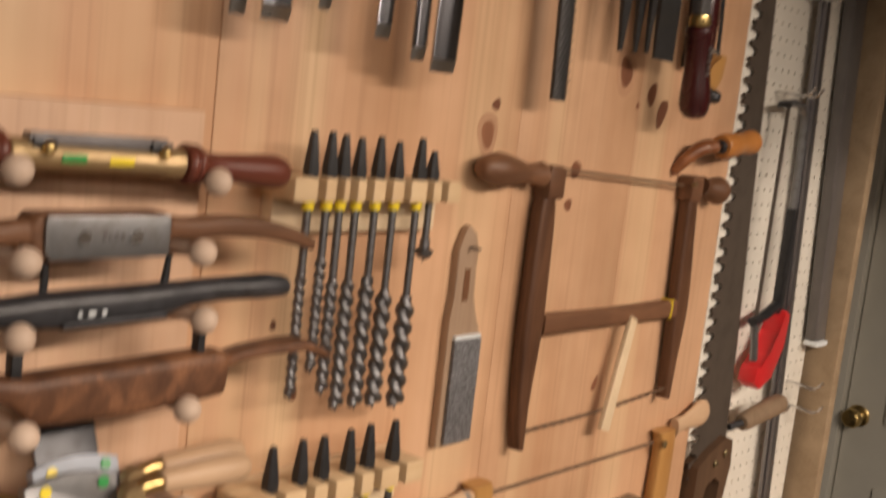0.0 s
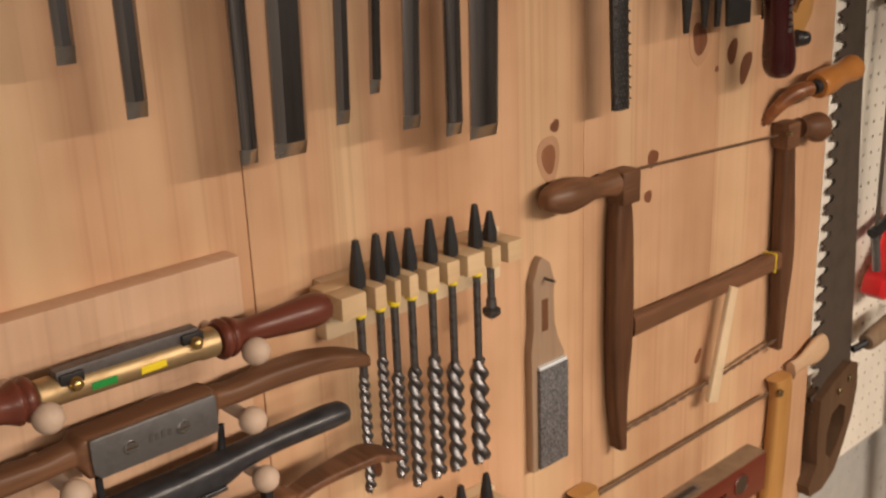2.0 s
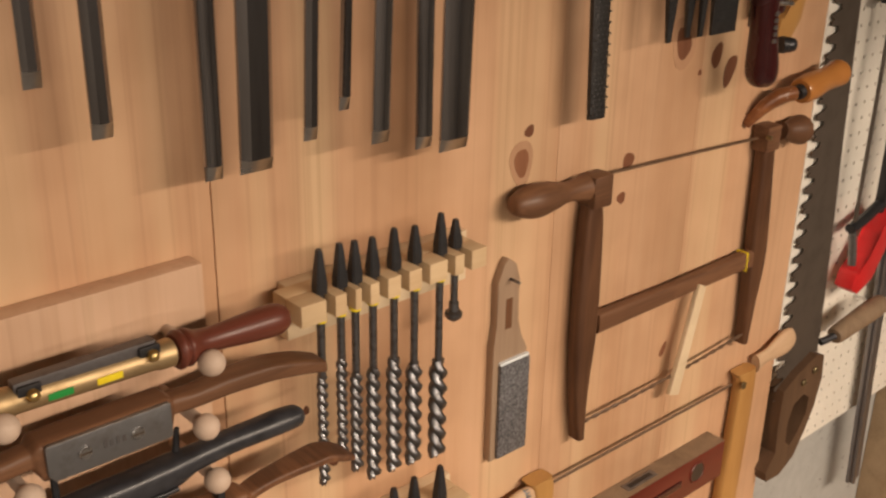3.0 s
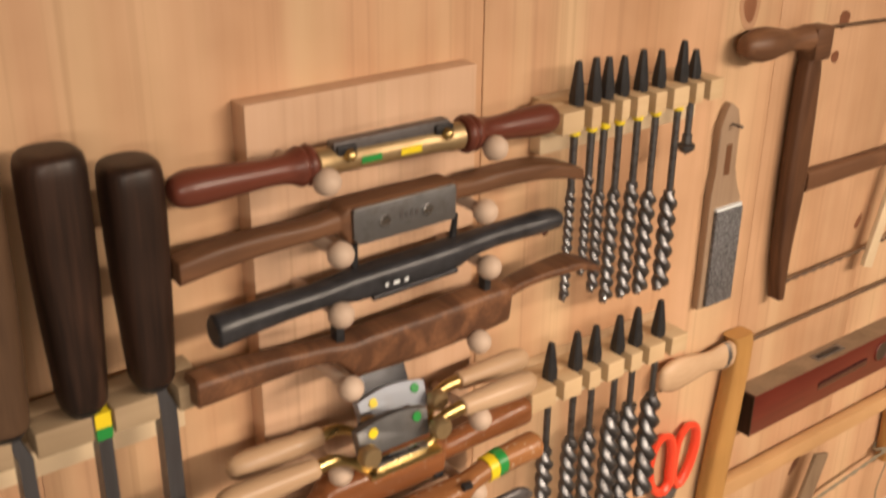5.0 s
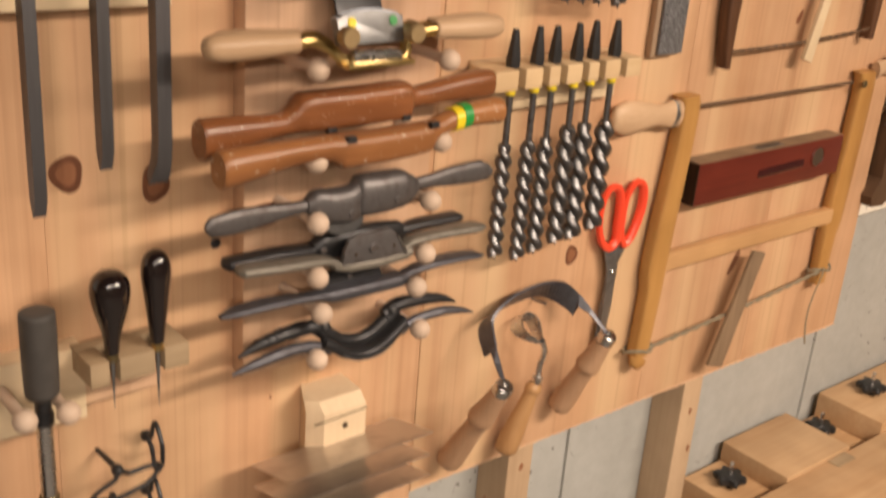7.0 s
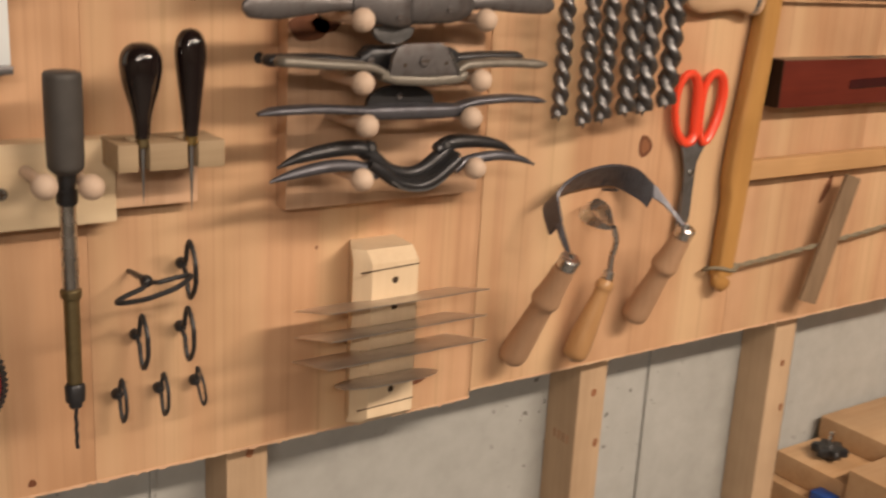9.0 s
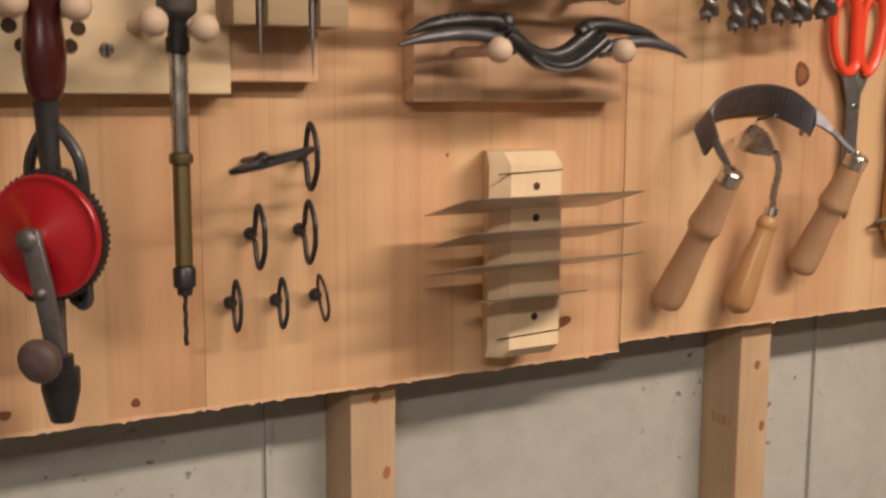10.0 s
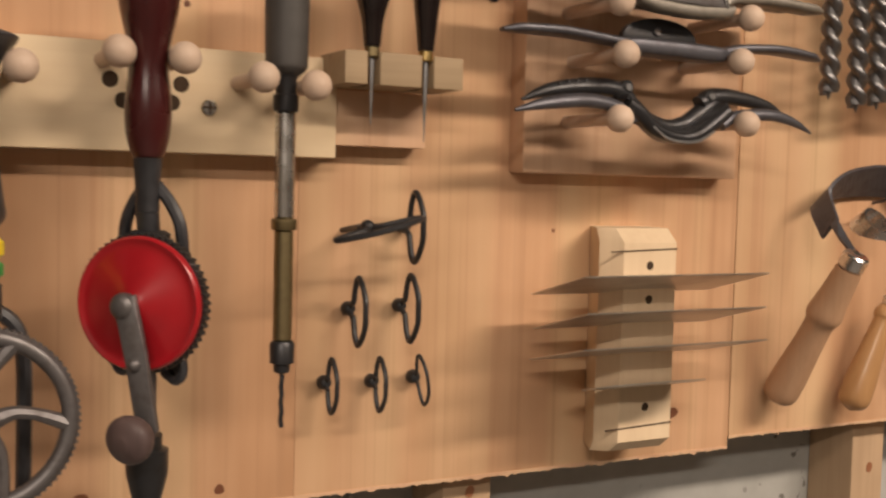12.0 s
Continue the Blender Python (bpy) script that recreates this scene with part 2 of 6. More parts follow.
ACRYLIC = plain("frosted_sleeve", (0.12, 0.11, 0.105), 0.35, 0.12, 20, 0.1)
PAPER = plain("white_card", (0.72, 0.76, 0.78), 0.4, 0.04, 20)
# dark brown that stands for the shade inside holes, slots and kerfs
HOLE_SHADE = plain("bored_hole", (0.05, 0.028, 0.014), 0.9, 0.2, 100)
PLASTIC_BLACK = plain("black_plastic", (0.015, 0.015, 0.016), 0.35, 0.1, 60)
CLOTH_STEEL = plain("card_wire_bristle", (0.19, 0.19, 0.20), 0.5, 0.7, 420, 0, 1.0, 0.6)


def concrete_material():
    m, nt, b = mat_base("grey_concrete", 0.85)
    co, rnd = coords(nt)
    n1 = noise_tex(nt, co, 5, 5)
    n2 = noise_tex(nt, co, 45, 4)
    n3 = noise_tex(nt, co, 75, 2)
    n4 = noise_tex(nt, co, 2.2, 2)
    c = ramp(nt, n1, [(0.3, (0.335, 0.335, 0.318)), (0.7, (0.430, 0.432, 0.415))])
    c = mixc(nt, 0.22, c, ramp(nt, n2, [(0.35, (0.29, 0.285, 0.265)), (0.65, (0.45, 0.45, 0.43))]))
    pits = mixc(nt, 1.0, ramp(nt, n3, [(0.66, (0, 0, 0)), (0.71, (0.8, 0.8, 0.8))]), ramp(nt, n4, [(0.46, (0, 0, 0)), (0.58, (1, 1, 1))]), "MULTIPLY")
    c = mixc(nt, pits, c, (0.085, 0.075, 0.06))
    link(nt, c, b.inputs["Base Color"])
    bumped(nt, b, n2, 0.2, 0.0015)
    return m


CONCRETE = concrete_material()
CEILING = plain("ceiling_board", (0.15, 0.13, 0.105), 0.8, 0.08, 6)
FLOORM = plain("floor_concrete", (0.12, 0.11, 0.10), 0.7, 0.15, 6)

# ---- mesh helpers ----


def thing(name, loc, label, category, group="", kind=""):
    ob = new(name)
    ob.empty_display_size = 0.02
    ob.location = loc
    return tagged(ob, label, category, group, kind)


def place(ob, loc, scale=(1, 1, 1), turn=0.0):
    ob.location, ob.scale, ob.rotation_euler = loc, scale, (0, 0, radians(turn))
    return ob


def origin_of(ob):
    while ob.parent:
        ob = ob.parent
    return Vector(ob.location)


def part(name, bm, material, parent, label="", flat=False, kind=""):
    """One mesh under a thing or a part; bm is in world coordinates."""
    if parent is not None:
        bm.transform(Matrix.Translation(-origin_of(parent)))
    bmesh.ops.recalc_face_normals(bm, faces=bm.faces)
    me = bpy.data.meshes.new(name)
    for f in bm.faces:
        f.smooth = not flat
    bm.to_mesh(me)
    bm.free()
    if not flat:
        me.set_sharp_from_angle(angle=radians(38))
    me.materials.append(material)
    ob = new(name, me)
    if parent is not None:
        ob.parent = parent
    return tagged(ob, label, "", "", kind)


def solo(name, bm, material, loc, label, category, group="", kind=""):
    """A thing of one mesh."""
    bm.transform(Matrix.Translation(-Vector(loc)))
    ob = part(name, bm, material, None)
    ob.location = loc
    return tagged(ob, label, category, group, kind)


def box(x0, x1, y0, y1, z0, z1, bev=0.0, bm=None, m=None):
    own = bmesh.new()
    vs = [own.verts.new((x, y, z)) for z in (z0, z1) for y in (y0, y1) for x in (x0, x1)]
    for q in ((0, 1, 3, 2), (4, 6, 7, 5), (0, 4, 5, 1), (2, 3, 7, 6), (0, 2, 6, 4), (1, 5, 7, 3)):
        own.faces.new([vs[i] for i in q])
    if bev:
        bmesh.ops.bevel(own, geom=own.edges[:], offset=bev, segments=2, profile=0.6, affect="EDGES", clamp_overlap=True)
    if m:
        own.transform(m)
    return join(bm, own)


def join(bm, own):
    if bm is None:
        return own
    me = bpy.data.meshes.new("tmp")
    own.to_mesh(me)
    own.free()
    bm.from_mesh(me)
    bpy.data.meshes.remove(me)
    return bm


def rings(bm, loops, close=True):
    """Skin a list of vertex loops."""
    for a, b in zip(loops, loops[1:]):
        n = len(a)
        for i in range(n):
            bm.faces.new((a[i], a[(i + 1) % n], b[(i + 1) % n], b[i]))
    if close:
        bm.faces.new(loops[0][::-1])
        bm.faces.new(loops[-1])


def lathe(prof, m=Matrix(), n=20, bm=None, sx=1.0, sy=1.0):
    """prof: rows of radius, height along the local z axis. sx, sy flatten it."""
    own = bmesh.new()
    loops = []
    for r, h in prof:
        r = max(r, 0.00005)
        loops.append([own.verts.new((r * sx * math.cos(2 * math.pi * i / n), r * sy * math.sin(2 * math.pi * i / n), h)) for i in range(n)])
    rings(own, loops)
    own.transform(m)
    return join(bm, own)


def smooth_prof(prof, k=4):
    """Catmull-Rom through the rows of a profile."""
    out = []
    for i in range(len(prof) - 1):
        p0, p1, p2, p3 = (np.array(prof[max(0, min(len(prof) - 1, j))], float) for j in (i - 1, i, i + 1, i + 2))
        for s in range(k):
            t = s / k
            out.append(tuple(float(v) for v in 0.5 * (2 * p1 + (p2 - p0) * t + (2 * p0 - 5 * p1 + 4 * p2 - p3) * t * t + (3 * p1 - p0 - 3 * p2 + p3) * t ** 3)))
    out.append(tuple(prof[-1]))
    return out


def axis_m(a, b):
    """A frame at a whose z axis points to b."""
    a, b = Vector(a), Vector(b)
    return Matrix.Translation(a) @ (b - a).to_track_quat("Z", "Y").to_matrix().to_4x4()


def turned(a, b, prof, k=4, n=20, bm=None, sx=1.0, sy=1.0):
    """A turned piece from a to b; prof: radius and share of the length."""
    ln = (Vector(b) - Vector(a)).length
    p = smooth_prof(prof, k) if k > 1 else prof
    return lathe([(r, h * ln) for r, h in p], axis_m(a, b), n, bm, sx, sy)


def loft(secs, n=18, p=2.4, k=4, bm=None):
    """Sections across x: x, depth from the wall, z, half depth, half height; superellipse of power p."""
    own = bmesh.new()
    secs = smooth_prof(secs, k) if k > 1 else secs
    loops = []
    for x, d, z, hd, hz in secs:
        hd, hz = hd * 0.90, hz * 0.86
        ring = []
        for i in range(n):
            a = 2 * math.pi * i / n
            c, s = math.cos(a), math.sin(a)
            ring.append(own.verts.new((x, -d + max(hd, 0.0002) * math.copysign(abs(c) ** (2 / p), c), z + max(hz, 0.0002) * math.copysign(abs(s) ** (2 / p), s))))
        loops.append(ring)
    rings(own, loops)
    return join(bm, own)


def glide(rows, k):
    """Monotone cubic through rows, by their first column, with no overshoot."""
    q = np.array(rows, float)
    h = np.diff(q[:, 0])
    d = np.diff(q, axis=0) / h[:, None]
    g = np.vstack([d[:1], np.zeros((len(q) - 2, q.shape[1])), d[-1:]])
    for i in range(1, len(q) - 1):
        for c in range(q.shape[1]):
            u, v = d[i - 1, c], d[i, c]
            g[i, c] = 0.0 if u * v <= 0 else 2 * u * v / (u + v)
    out = []
    for i in range(len(h)):
        for j in range(k):
            t = j / k
            out.append((2 * t ** 3 - 3 * t * t + 1) * q[i] + (t ** 3 - 2 * t * t + t) * h[i] * g[i] + (3 * t * t - 2 * t ** 3) * q[i + 1] + (t ** 3 - t * t) * h[i] * g[i + 1])
    return [tuple(float(v) for v in row) for row in out] + [tuple(float(v) for v in q[-1])]


def carve(secs, n=28, k=5, bm=None):
    """Sections across x: x, depth, z, half depth, half height, power of the superellipse."""
    own, loops = bmesh.new(), []
    for x, d, z, hd, hz, p in glide(secs, k):
        ring = []
        for i in range(n):
            a = 2 * math.pi * (i + 0.5) / n
            c, q = math.cos(a), math.sin(a)
            ring.append(own.verts.new((x, -d + hd * math.copysign(abs(c) ** (2 / p), c), z + hz * math.copysign(abs(q) ** (2 / p), q))))
        loops.append(ring)
    rings(own, loops)
    return join(bm, own)


def gear(c, n, r0, r1, y0, y1):
    """A toothed ring about an axis along y, one closed band."""
    own, loops = bmesh.new(), []
    for i in range(4 * n):
        a = 2 * math.pi * i / (4 * n)
        r = r1 if i % 4 in (1, 2) else r0 + (r1 - r0) * 0.25
        ca, sa = math.cos(a), math.sin(a)
        loops.append([own.verts.new((c[0] + q * ca, y, c[1] + q * sa)) for q, y in ((r, y0), (r, y1), (r0 - 0.003, y1), (r0 - 0.003, y0))])
    for e, g in zip(loops, loops[1:] + loops[:1]):
        for j in range(4):
            own.faces.new((e[j], e[(j + 1) % 4], g[(j + 1) % 4], g[j]))
    return own


def loft_z(secs, n=18, p=2.4, k=4, bm=None):
    """Sections across z: z, x, depth, half width, half depth."""
    own = bmesh.new()
    secs = smooth_prof(secs, k) if k > 1 else secs
    loops = []
    for z, x, d, hx, hd in secs:
        ring = []
        for i in range(n):
            a = 2 * math.pi * i / n
            c, s = math.cos(a), math.sin(a)
            ring.append(own.verts.new((x + max(hx, 0.0002) * math.copysign(abs(c) ** (2 / p), c), -d + max(hd, 0.0002) * math.copysign(abs(s) ** (2 / p), s), z)))
        loops.append(ring)
    rings(own, loops)
    return join(bm, own)


def tube(pts, r, n=8, k=4, bm=None, closed=False, flat=1.0):
    """A rod along points; r may be a list. flat squeezes it along its second axis."""
    own = bmesh.new()
    rs = list(r) if isinstance(r, (list, tuple)) else [r] * len(pts)
    rows = [(*p, q) for p, q in zip(pts, rs)]
    if closed:
        rows = [rows[-1]] + rows + rows[:2]
    rows = smooth_prof(rows, k) if k > 1 else rows
    if closed:
        rows = rows[k:-k]
        rows = rows[:-1] if (Vector(rows[0][:3]) - Vector(rows[-1][:3])).length < 1e-6 else rows
    ps = [Vector(q[:3]) for q in rows]
    up, loops = None, []
    for i, q in enumerate(rows):
        nx = ps[(i + 1) % len(ps)] if closed else ps[min(i + 1, len(ps) - 1)]
        pv = ps[i - 1] if closed else ps[max(i - 1, 0)]
        t = (nx - pv).normalized()
        if up is None:
            up = t.orthogonal().normalized()
        up = (up - t * up.dot(t)).normalized()
        side = t.cross(up)
        loops.append([own.verts.new(ps[i] + q[3] * (up * math.cos(2 * math.pi * j / n) + flat * side * math.sin(2 * math.pi * j / n))) for j in range(n)])
    rings(own, loops, not closed)
    if closed:
        a, b = loops[-1], loops[0]
        off = min(range(n), key=lambda o: sum((a[j].co - b[(j + o) % n].co).length for j in range(n)))
        for j in range(n):
            own.faces.new((a[j], a[(j + 1) % n], b[(j + 1 + off) % n], b[(j + off) % n]))
    return join(bm, own)


def prism(pts, y0, y1, bev=0.0, bm=None):
    """A polygon of x, z between two depths (y)."""
    own = bmesh.new()
    a = [own.verts.new((x, y0, z)) for x, z in pts]
    b = [own.verts.new((x, y1, z)) for x, z in pts]
    rings(own, [a, b])
    if bev:
        bmesh.ops.bevel(own, geom=own.edges[:], offset=bev, segments=2, profile=0.6, affect="EDGES", clamp_overlap=True)
    return join(bm, own)


def strip(pts, y0, y1, thick, bm=None, k=6, rise=0.0):
    """A bent band of x, z points, as wide as from y0 to y1. Rows may carry their own y0, y1."""
    own = bmesh.new()
    rows = [p if len(p) == 4 else (*p, y0, y1) for p in pts]
    rows = smooth_prof(rows, k) if k > 1 else rows
    loops = []
    for i, q in enumerate(rows):
        a, b = rows[max(0, i - 1)], rows[min(len(rows) - 1, i + 1)]
        t = Vector((b[0] - a[0], b[1] - a[1])).normalized()
        nx, nz = -t.y * thick / 2, t.x * thick / 2
        loops.append([own.verts.new(v) for v in ((q[0] + nx, q[2], q[1] + nz + rise), (q[0] + nx, q[3], q[1] + nz), (q[0] - nx, q[3], q[1] - nz), (q[0] - nx, q[2], q[1] - nz + rise))])
    rings(own, loops)
    return join(bm, own)


def ball(c, r, bm=None, n=16):
    c = Vector(c)
    return lathe([(r * math.sin(math.pi * i / 10), -r * math.cos(math.pi * i / 10)) for i in range(11)], Matrix.Translation(c), n, bm)


def rod(a, b, r, n=12, bm=None, bev=0.0):
    ln = (Vector(b) - Vector(a)).length
    e = min(bev or r * 0.15, ln / 3)
    return lathe([(r - e, 0), (r, e), (r, ln - e), (r - e, ln)], axis_m(a, b), n, bm)


def slot_screw(c, r, parent, name="screw", material=None):
    """A round screw head on a face that looks away from the wall."""
    x, y, z = c
    ob = part(name, rod((x, y, z), (x, y - r * 0.5, z), r, 14), material or CHROME, parent)
    part("screw_slot", box(x - r * 0.85, x + r * 0.85, y - r * 0.5 - 0.0002, y - r * 0.4, z - r * 0.12, z + r * 0.12, m=None), HOLE_SHADE, ob)
    return ob

# ---- structure ----
tagged(part("floor", box(-3.0, 4.2, -4.0, 1.0, -0.1, 0.0), FLOORM, None, flat=True), "bare grey concrete basement floor", "floor", "", "structure")
tagged(part("ceiling", box(-3.0, 4.2, -4.0, 1.0, 2.42, 2.5), CEILING, None, flat=True), "plain unlit basement ceiling", "ceiling", "", "structure")
tagged(part("wall_south", box(-3.0, 4.2, -4.1, -4.0, 0, 2.42), CEILING, None, flat=True), "plain painted basement wall", "wall", "", "structure")
tagged(part("wall_west", box(-3.1, -3.0, -4.0, 1.0, 0, 2.42), CEILING, None, flat=True), "plain painted basement wall", "wall", "", "structure")
tagged(part("wall_recess", box(1.30, 4.2, 0.9, 1.0, 0, 2.42), CEILING, None, flat=True), "plain wall of the door recess", "wall", "", "structure")
wall_n = tagged(part("wall_north", box(-3.0, 1.49, 0.070, 0.30, 0, 2.42), CONCRETE, None, flat=True), "grey poured concrete wall with form marks", "wall", "", "structure")
for gx in (-0.72, -0.12, 0.475, 0.735, 1.02):
    part("form_ridge", prism([(gx, 0), (gx + 0.005, 0), (gx + 0.004, 2.42), (gx - 0.001, 2.42)], 0.066, 0.0698), CONCRETE, wall_n, "thin ridge of set concrete")
wall_e = tagged(part("wall_east", box(3.02, 3.15, -4.0, -0.46, 0, 2.42), CEILING, None, flat=True), "plain wall with the door", "wall", "", "structure")
part("wall_above_door", box(3.02, 3.15, -0.46, 0.9, 2.10, 2.42), CEILING, wall_e, flat=True)
part("wall_beside_door", box(3.02, 3.15, 0.60, 0.9, 0, 2.10), CEILING, wall_e, flat=True)
# added box that keeps lamp light off the top of the pegboard
bulkhead = solo("ceiling_bulkhead", box(1.02, 3.018, -0.86, 0.898, 2.13, 2.419), CEILING, (1.8, -0.2, 2.13), "box added below the ceiling to shade the pegboard top", "bulkhead", "", "structure")

# studs behind the panel
STUD_KNOTS = ((0.021, 1.045, 0.0035, 0.0045), (0.030, 0.985, 0.0030, 0.0050))
for si, sx in enumerate((-0.66, -0.070, 0.3245, 0.634)):
    st_ob = solo("stud", box(sx, sx + 0.038, 0.0205, 0.0695, 0.0, 2.418, 0.002), STUD, (sx, 0.06, 0.0), "rough pine stud standing against the concrete wall", "stud", "studs behind the tool panel", "structure")
    for kx, kz, ra, rb in STUD_KNOTS:
        kz += 0.022 * ((si * 2) % 3 - 1)
        part("knot", prism([(sx + kx + ra * math.cos(a) * (1 + 0.15 * math.sin(2 * a)), kz + rb * math.sin(a)) for a in [2 * math.pi * i / 14 for i in range(14)]], 0.0201, 0.0212), KNOT_CORE, st_ob, "brown knot")
    if si == 2:
        for gi in range(4):
            own = box(sx - 0.0004, sx + 0.0010, 0.030 + gi * 0.007, 0.034 + gi * 0.007, 0.985, 0.995)
            part("stamped_mark", own, KNOT_RING, st_ob, "faded grade stamp")
solo("stud", box(1.405, 1.428, 0.000, 0.0695, 0.0, 2.129, 0.003), OLD_STRIP, (1.44, 0.03, 0.0), "dark weathered wooden post beside the pegboard", "stud", "", "structure")

# the tool panel of pine planks
panel = thing("tool_panel", (0.2, 0.0, 1.08), "large tool panel of honey-coloured knotty pine planks on studs", "tool panel", "", "structure")
PLANKS = [(-0.92, -0.53, 1.083), (-0.5292, -0.1856, 1.083), (-0.1854, 0.1649, 1.083), (0.1660, 0.5120, 1.091), (0.5122, 0.7155, 1.091), (0.7157, 0.938, 1.091)]
planks = []
for a, b, z0 in PLANKS:
    planks.append(part("plank", box(a, b, 0.0, 0.0202, z0, 2.40, 0.0009 if a == 0.1660 else 0.00025), PINE, panel))


# splintered saw-cut along the lower edge of each plank
rs = random.Random(5)
for pl_, (a, b, z0) in zip(planks, PLANKS):
    pts, x = [(b, z0 + 0.0016), (a, z0 + 0.0016)], a
    while x < b:
        pts.append((x, z0 - abs(rs.gauss(0.0, 0.0009))))
        x += rs.uniform(0.0008, 0.0036)
    pts.append((b, z0 - 0.0004))
    part("splintered_edge", prism(pts, -0.0004, 0.0030), PINE_SHELF, pl_, "rough splintered saw cut")
# added white strip: stands for lit pegboard showing between the saw teeth
trim = solo("trim", box(0.9385, 0.990, -0.0004, 0.0195, 1.440, 2.40, 0.0005), WHITE, (0.95, 0.01, 1.440), "white strip added behind the saw teeth as the lit pegboard in their gaps", "trim", "", "structure")


def knot(x, z, rx, rz, tilt=0.0, rim=True, dark_rim=False):
    pl = next(p for p, (a, b, _) in zip(planks, PLANKS) if a <= x <= b)
    for k, (s, mt, d) in enumerate(((1.0, KNOTM if dark_rim else KNOT_RING, 0.0003), (0.62, KNOT_CORE if dark_rim or x < 0.5 else KNOTM, 0.0005))) if rim else ((1, (1.0, KNOTM, 0.0004)),):
        vs = []
        for i in range(18):
            a = 2 * math.pi * i / 18
            w = 1 + 0.09 * math.sin(3 * a + 40 * x)
            vs.append((rx * s * w * math.cos(a), rz * s * w * math.sin(a)))
        c, q = math.cos(tilt), math.sin(tilt)
        pts = [(x + u * c - v * q, z + u * q + v * c) for u, v in vs]
        part("knot", prism(pts, -d, 0.001), mt, pl)


for kx, kz, ra, rb, tl, rim in ((0.466, 1.806, 0.014, 0.021, 0.1, True), (0.474, 1.833, 0.006, 0.005, 0.6, False), (0.681, 1.882, 0.018, 0.026, 0.3, True),
                                (0.738, 1.863, 0.008, 0.013, -0.3, False), (0.763, 1.844, 0.009, 0.017, -0.4, False), (0.712, 1.849, 0.003, 0.003, 0, False),
                                (0.612, 1.778, 0.008, 0.009, -0.6, False), (0.606, 1.742, 0.006, 0.006, 0, False), (-0.168, 1.479, 0.012, 0.014, 0.2, True),
                                (-0.102, 1.462, 0.011, 0.015, 0.1, True), (0.362, 1.313, 0.009, 0.011, 0.1, True), (-0.2325, 1.094, 0.003, 0.003, 0, False),
                                (-0.3125, 1.097, 0.004, 0.003, 0, False), (0.0, 1.250, 0.0012, 0.0015, 0, False), (0.262, 1.592, 0.005, 0.007, 0, False),
                                (0.700, 1.545, 0.004, 0.009, -0.5, False), (0.365, 1.262, 0.003, 0.004, 0, False), (-0.255, 1.380, 0.0018, 0.002, 0, False),
                                (0.660, 1.245, 0.005, 0.018, -0.5, False), (0.236, 1.648, 0.003, 0.004, 0, False), (0.1045, 1.113, 0.012, 0.004, 0.3, False)):
    knot(kx, kz, ra, rb, tl, rim, kz < 1.6)

# pegboard with its holes
peg = thing("pegboard", (1.3, 0.046, 1.228), "white perforated hardboard pegboard on the concrete wall", "pegboard", "", "structure")


def pegboard_mesh(x0, x1, z0, z1, y, pitch=0.0208, r=0.0028):
    verts, faces = [], []
    nx, nz = int((x1 - x0) / pitch), int((z1 - z0) / pitch)
    for i in range(nx):
        for j in range(nz):
            cx, cz, h, b = x0 + (i + 0.5) * pitch, z0 + (j + 0.5) * pitch, pitch / 2, len(verts)
            for k in range(8):
                u, v = ((1, 0), (1, 1), (0, 1), (-1, 1), (-1, 0), (-1, -1), (0, -1), (1, -1))[k]
                verts.append((cx + u * h, y, cz + v * h))
            for yy in (y, y + 0.004):
                for k in range(8):
                    verts.append((cx + r * math.cos(k * math.pi / 4), yy, cz + r * math.sin(k * math.pi / 4)))
            for k in range(8):
                n = (k + 1) % 8
                faces.append((b + k, b + n, b + 8 + n, b + 8 + k))
                faces.append((b + 8 + k, b + 8 + n, b + 16 + n, b + 16 + k))
    me = bpy.data.meshes.new("perforated_sheet")
    me.from_pydata(verts, [], faces)
    me.materials.append(WHITE)
    return me


sheet = new("perforated_sheet", pegboard_mesh(0.992, 1.40, 1.228, 2.129, 0.046))
sheet.parent = peg
sheet.location = -Vector(peg.location)
# dark sheet in place of the shade seen through the holes
part("backing", box(0.992, 1.40, 0.0505, 0.0512, 1.230, 2.124), HOLE_SHADE, peg, "dark sheet painted as the shade behind the holes")
for bx in (0.995, 1.375):
    part("furring", box(bx, bx + 0.02, 0.0515, 0.0695, 1.230, 2.124), STUD, peg)

# door at the end of the room
door = thing("door_1", (3.0, 0.05, 0.0), "closed white panelled door with a round brass knob", "door", "", "structure")
leaf = part("door_leaf", box(3.03, 3.07, -0.40, 0.54, 0.005, 2.05, 0.002), DOORWHITE, door)
for y0, y1 in ((-0.30, 0.02), (0.12, 0.42)):
    for z0, z1 in ((0.22, 0.82), (1.02, 1.62), (1.72, 1.94)):
        part("door_panel", box(3.018, 3.031, y0, y1, z0, z1, 0.006), DOORWHITE, leaf)
for nm, bb in (("door_jamb", (2.995, 3.15, 0.545, 0.62, 0, 2.06)), ("door_jamb", (2.995, 3.15, -0.47, -0.405, 0, 2.06)), ("door_head", (2.995, 3.15, -0.47, 0.62, 2.062, 2.12))):
    part(nm, box(*bb, 0.003), DOORWHITE, door)
dk = part("door_knob", turned((3.029, 0.50, 1.025), (2.955, 0.50, 1.025), [(0.033, 0), (0.033, 0.08), (0.012, 0.16), (0.011, 0.4), (0.026, 0.55), (0.030, 0.78), (0.022, 0.97), (0.0, 1.0)]), BRASS, door, "round brass knob")

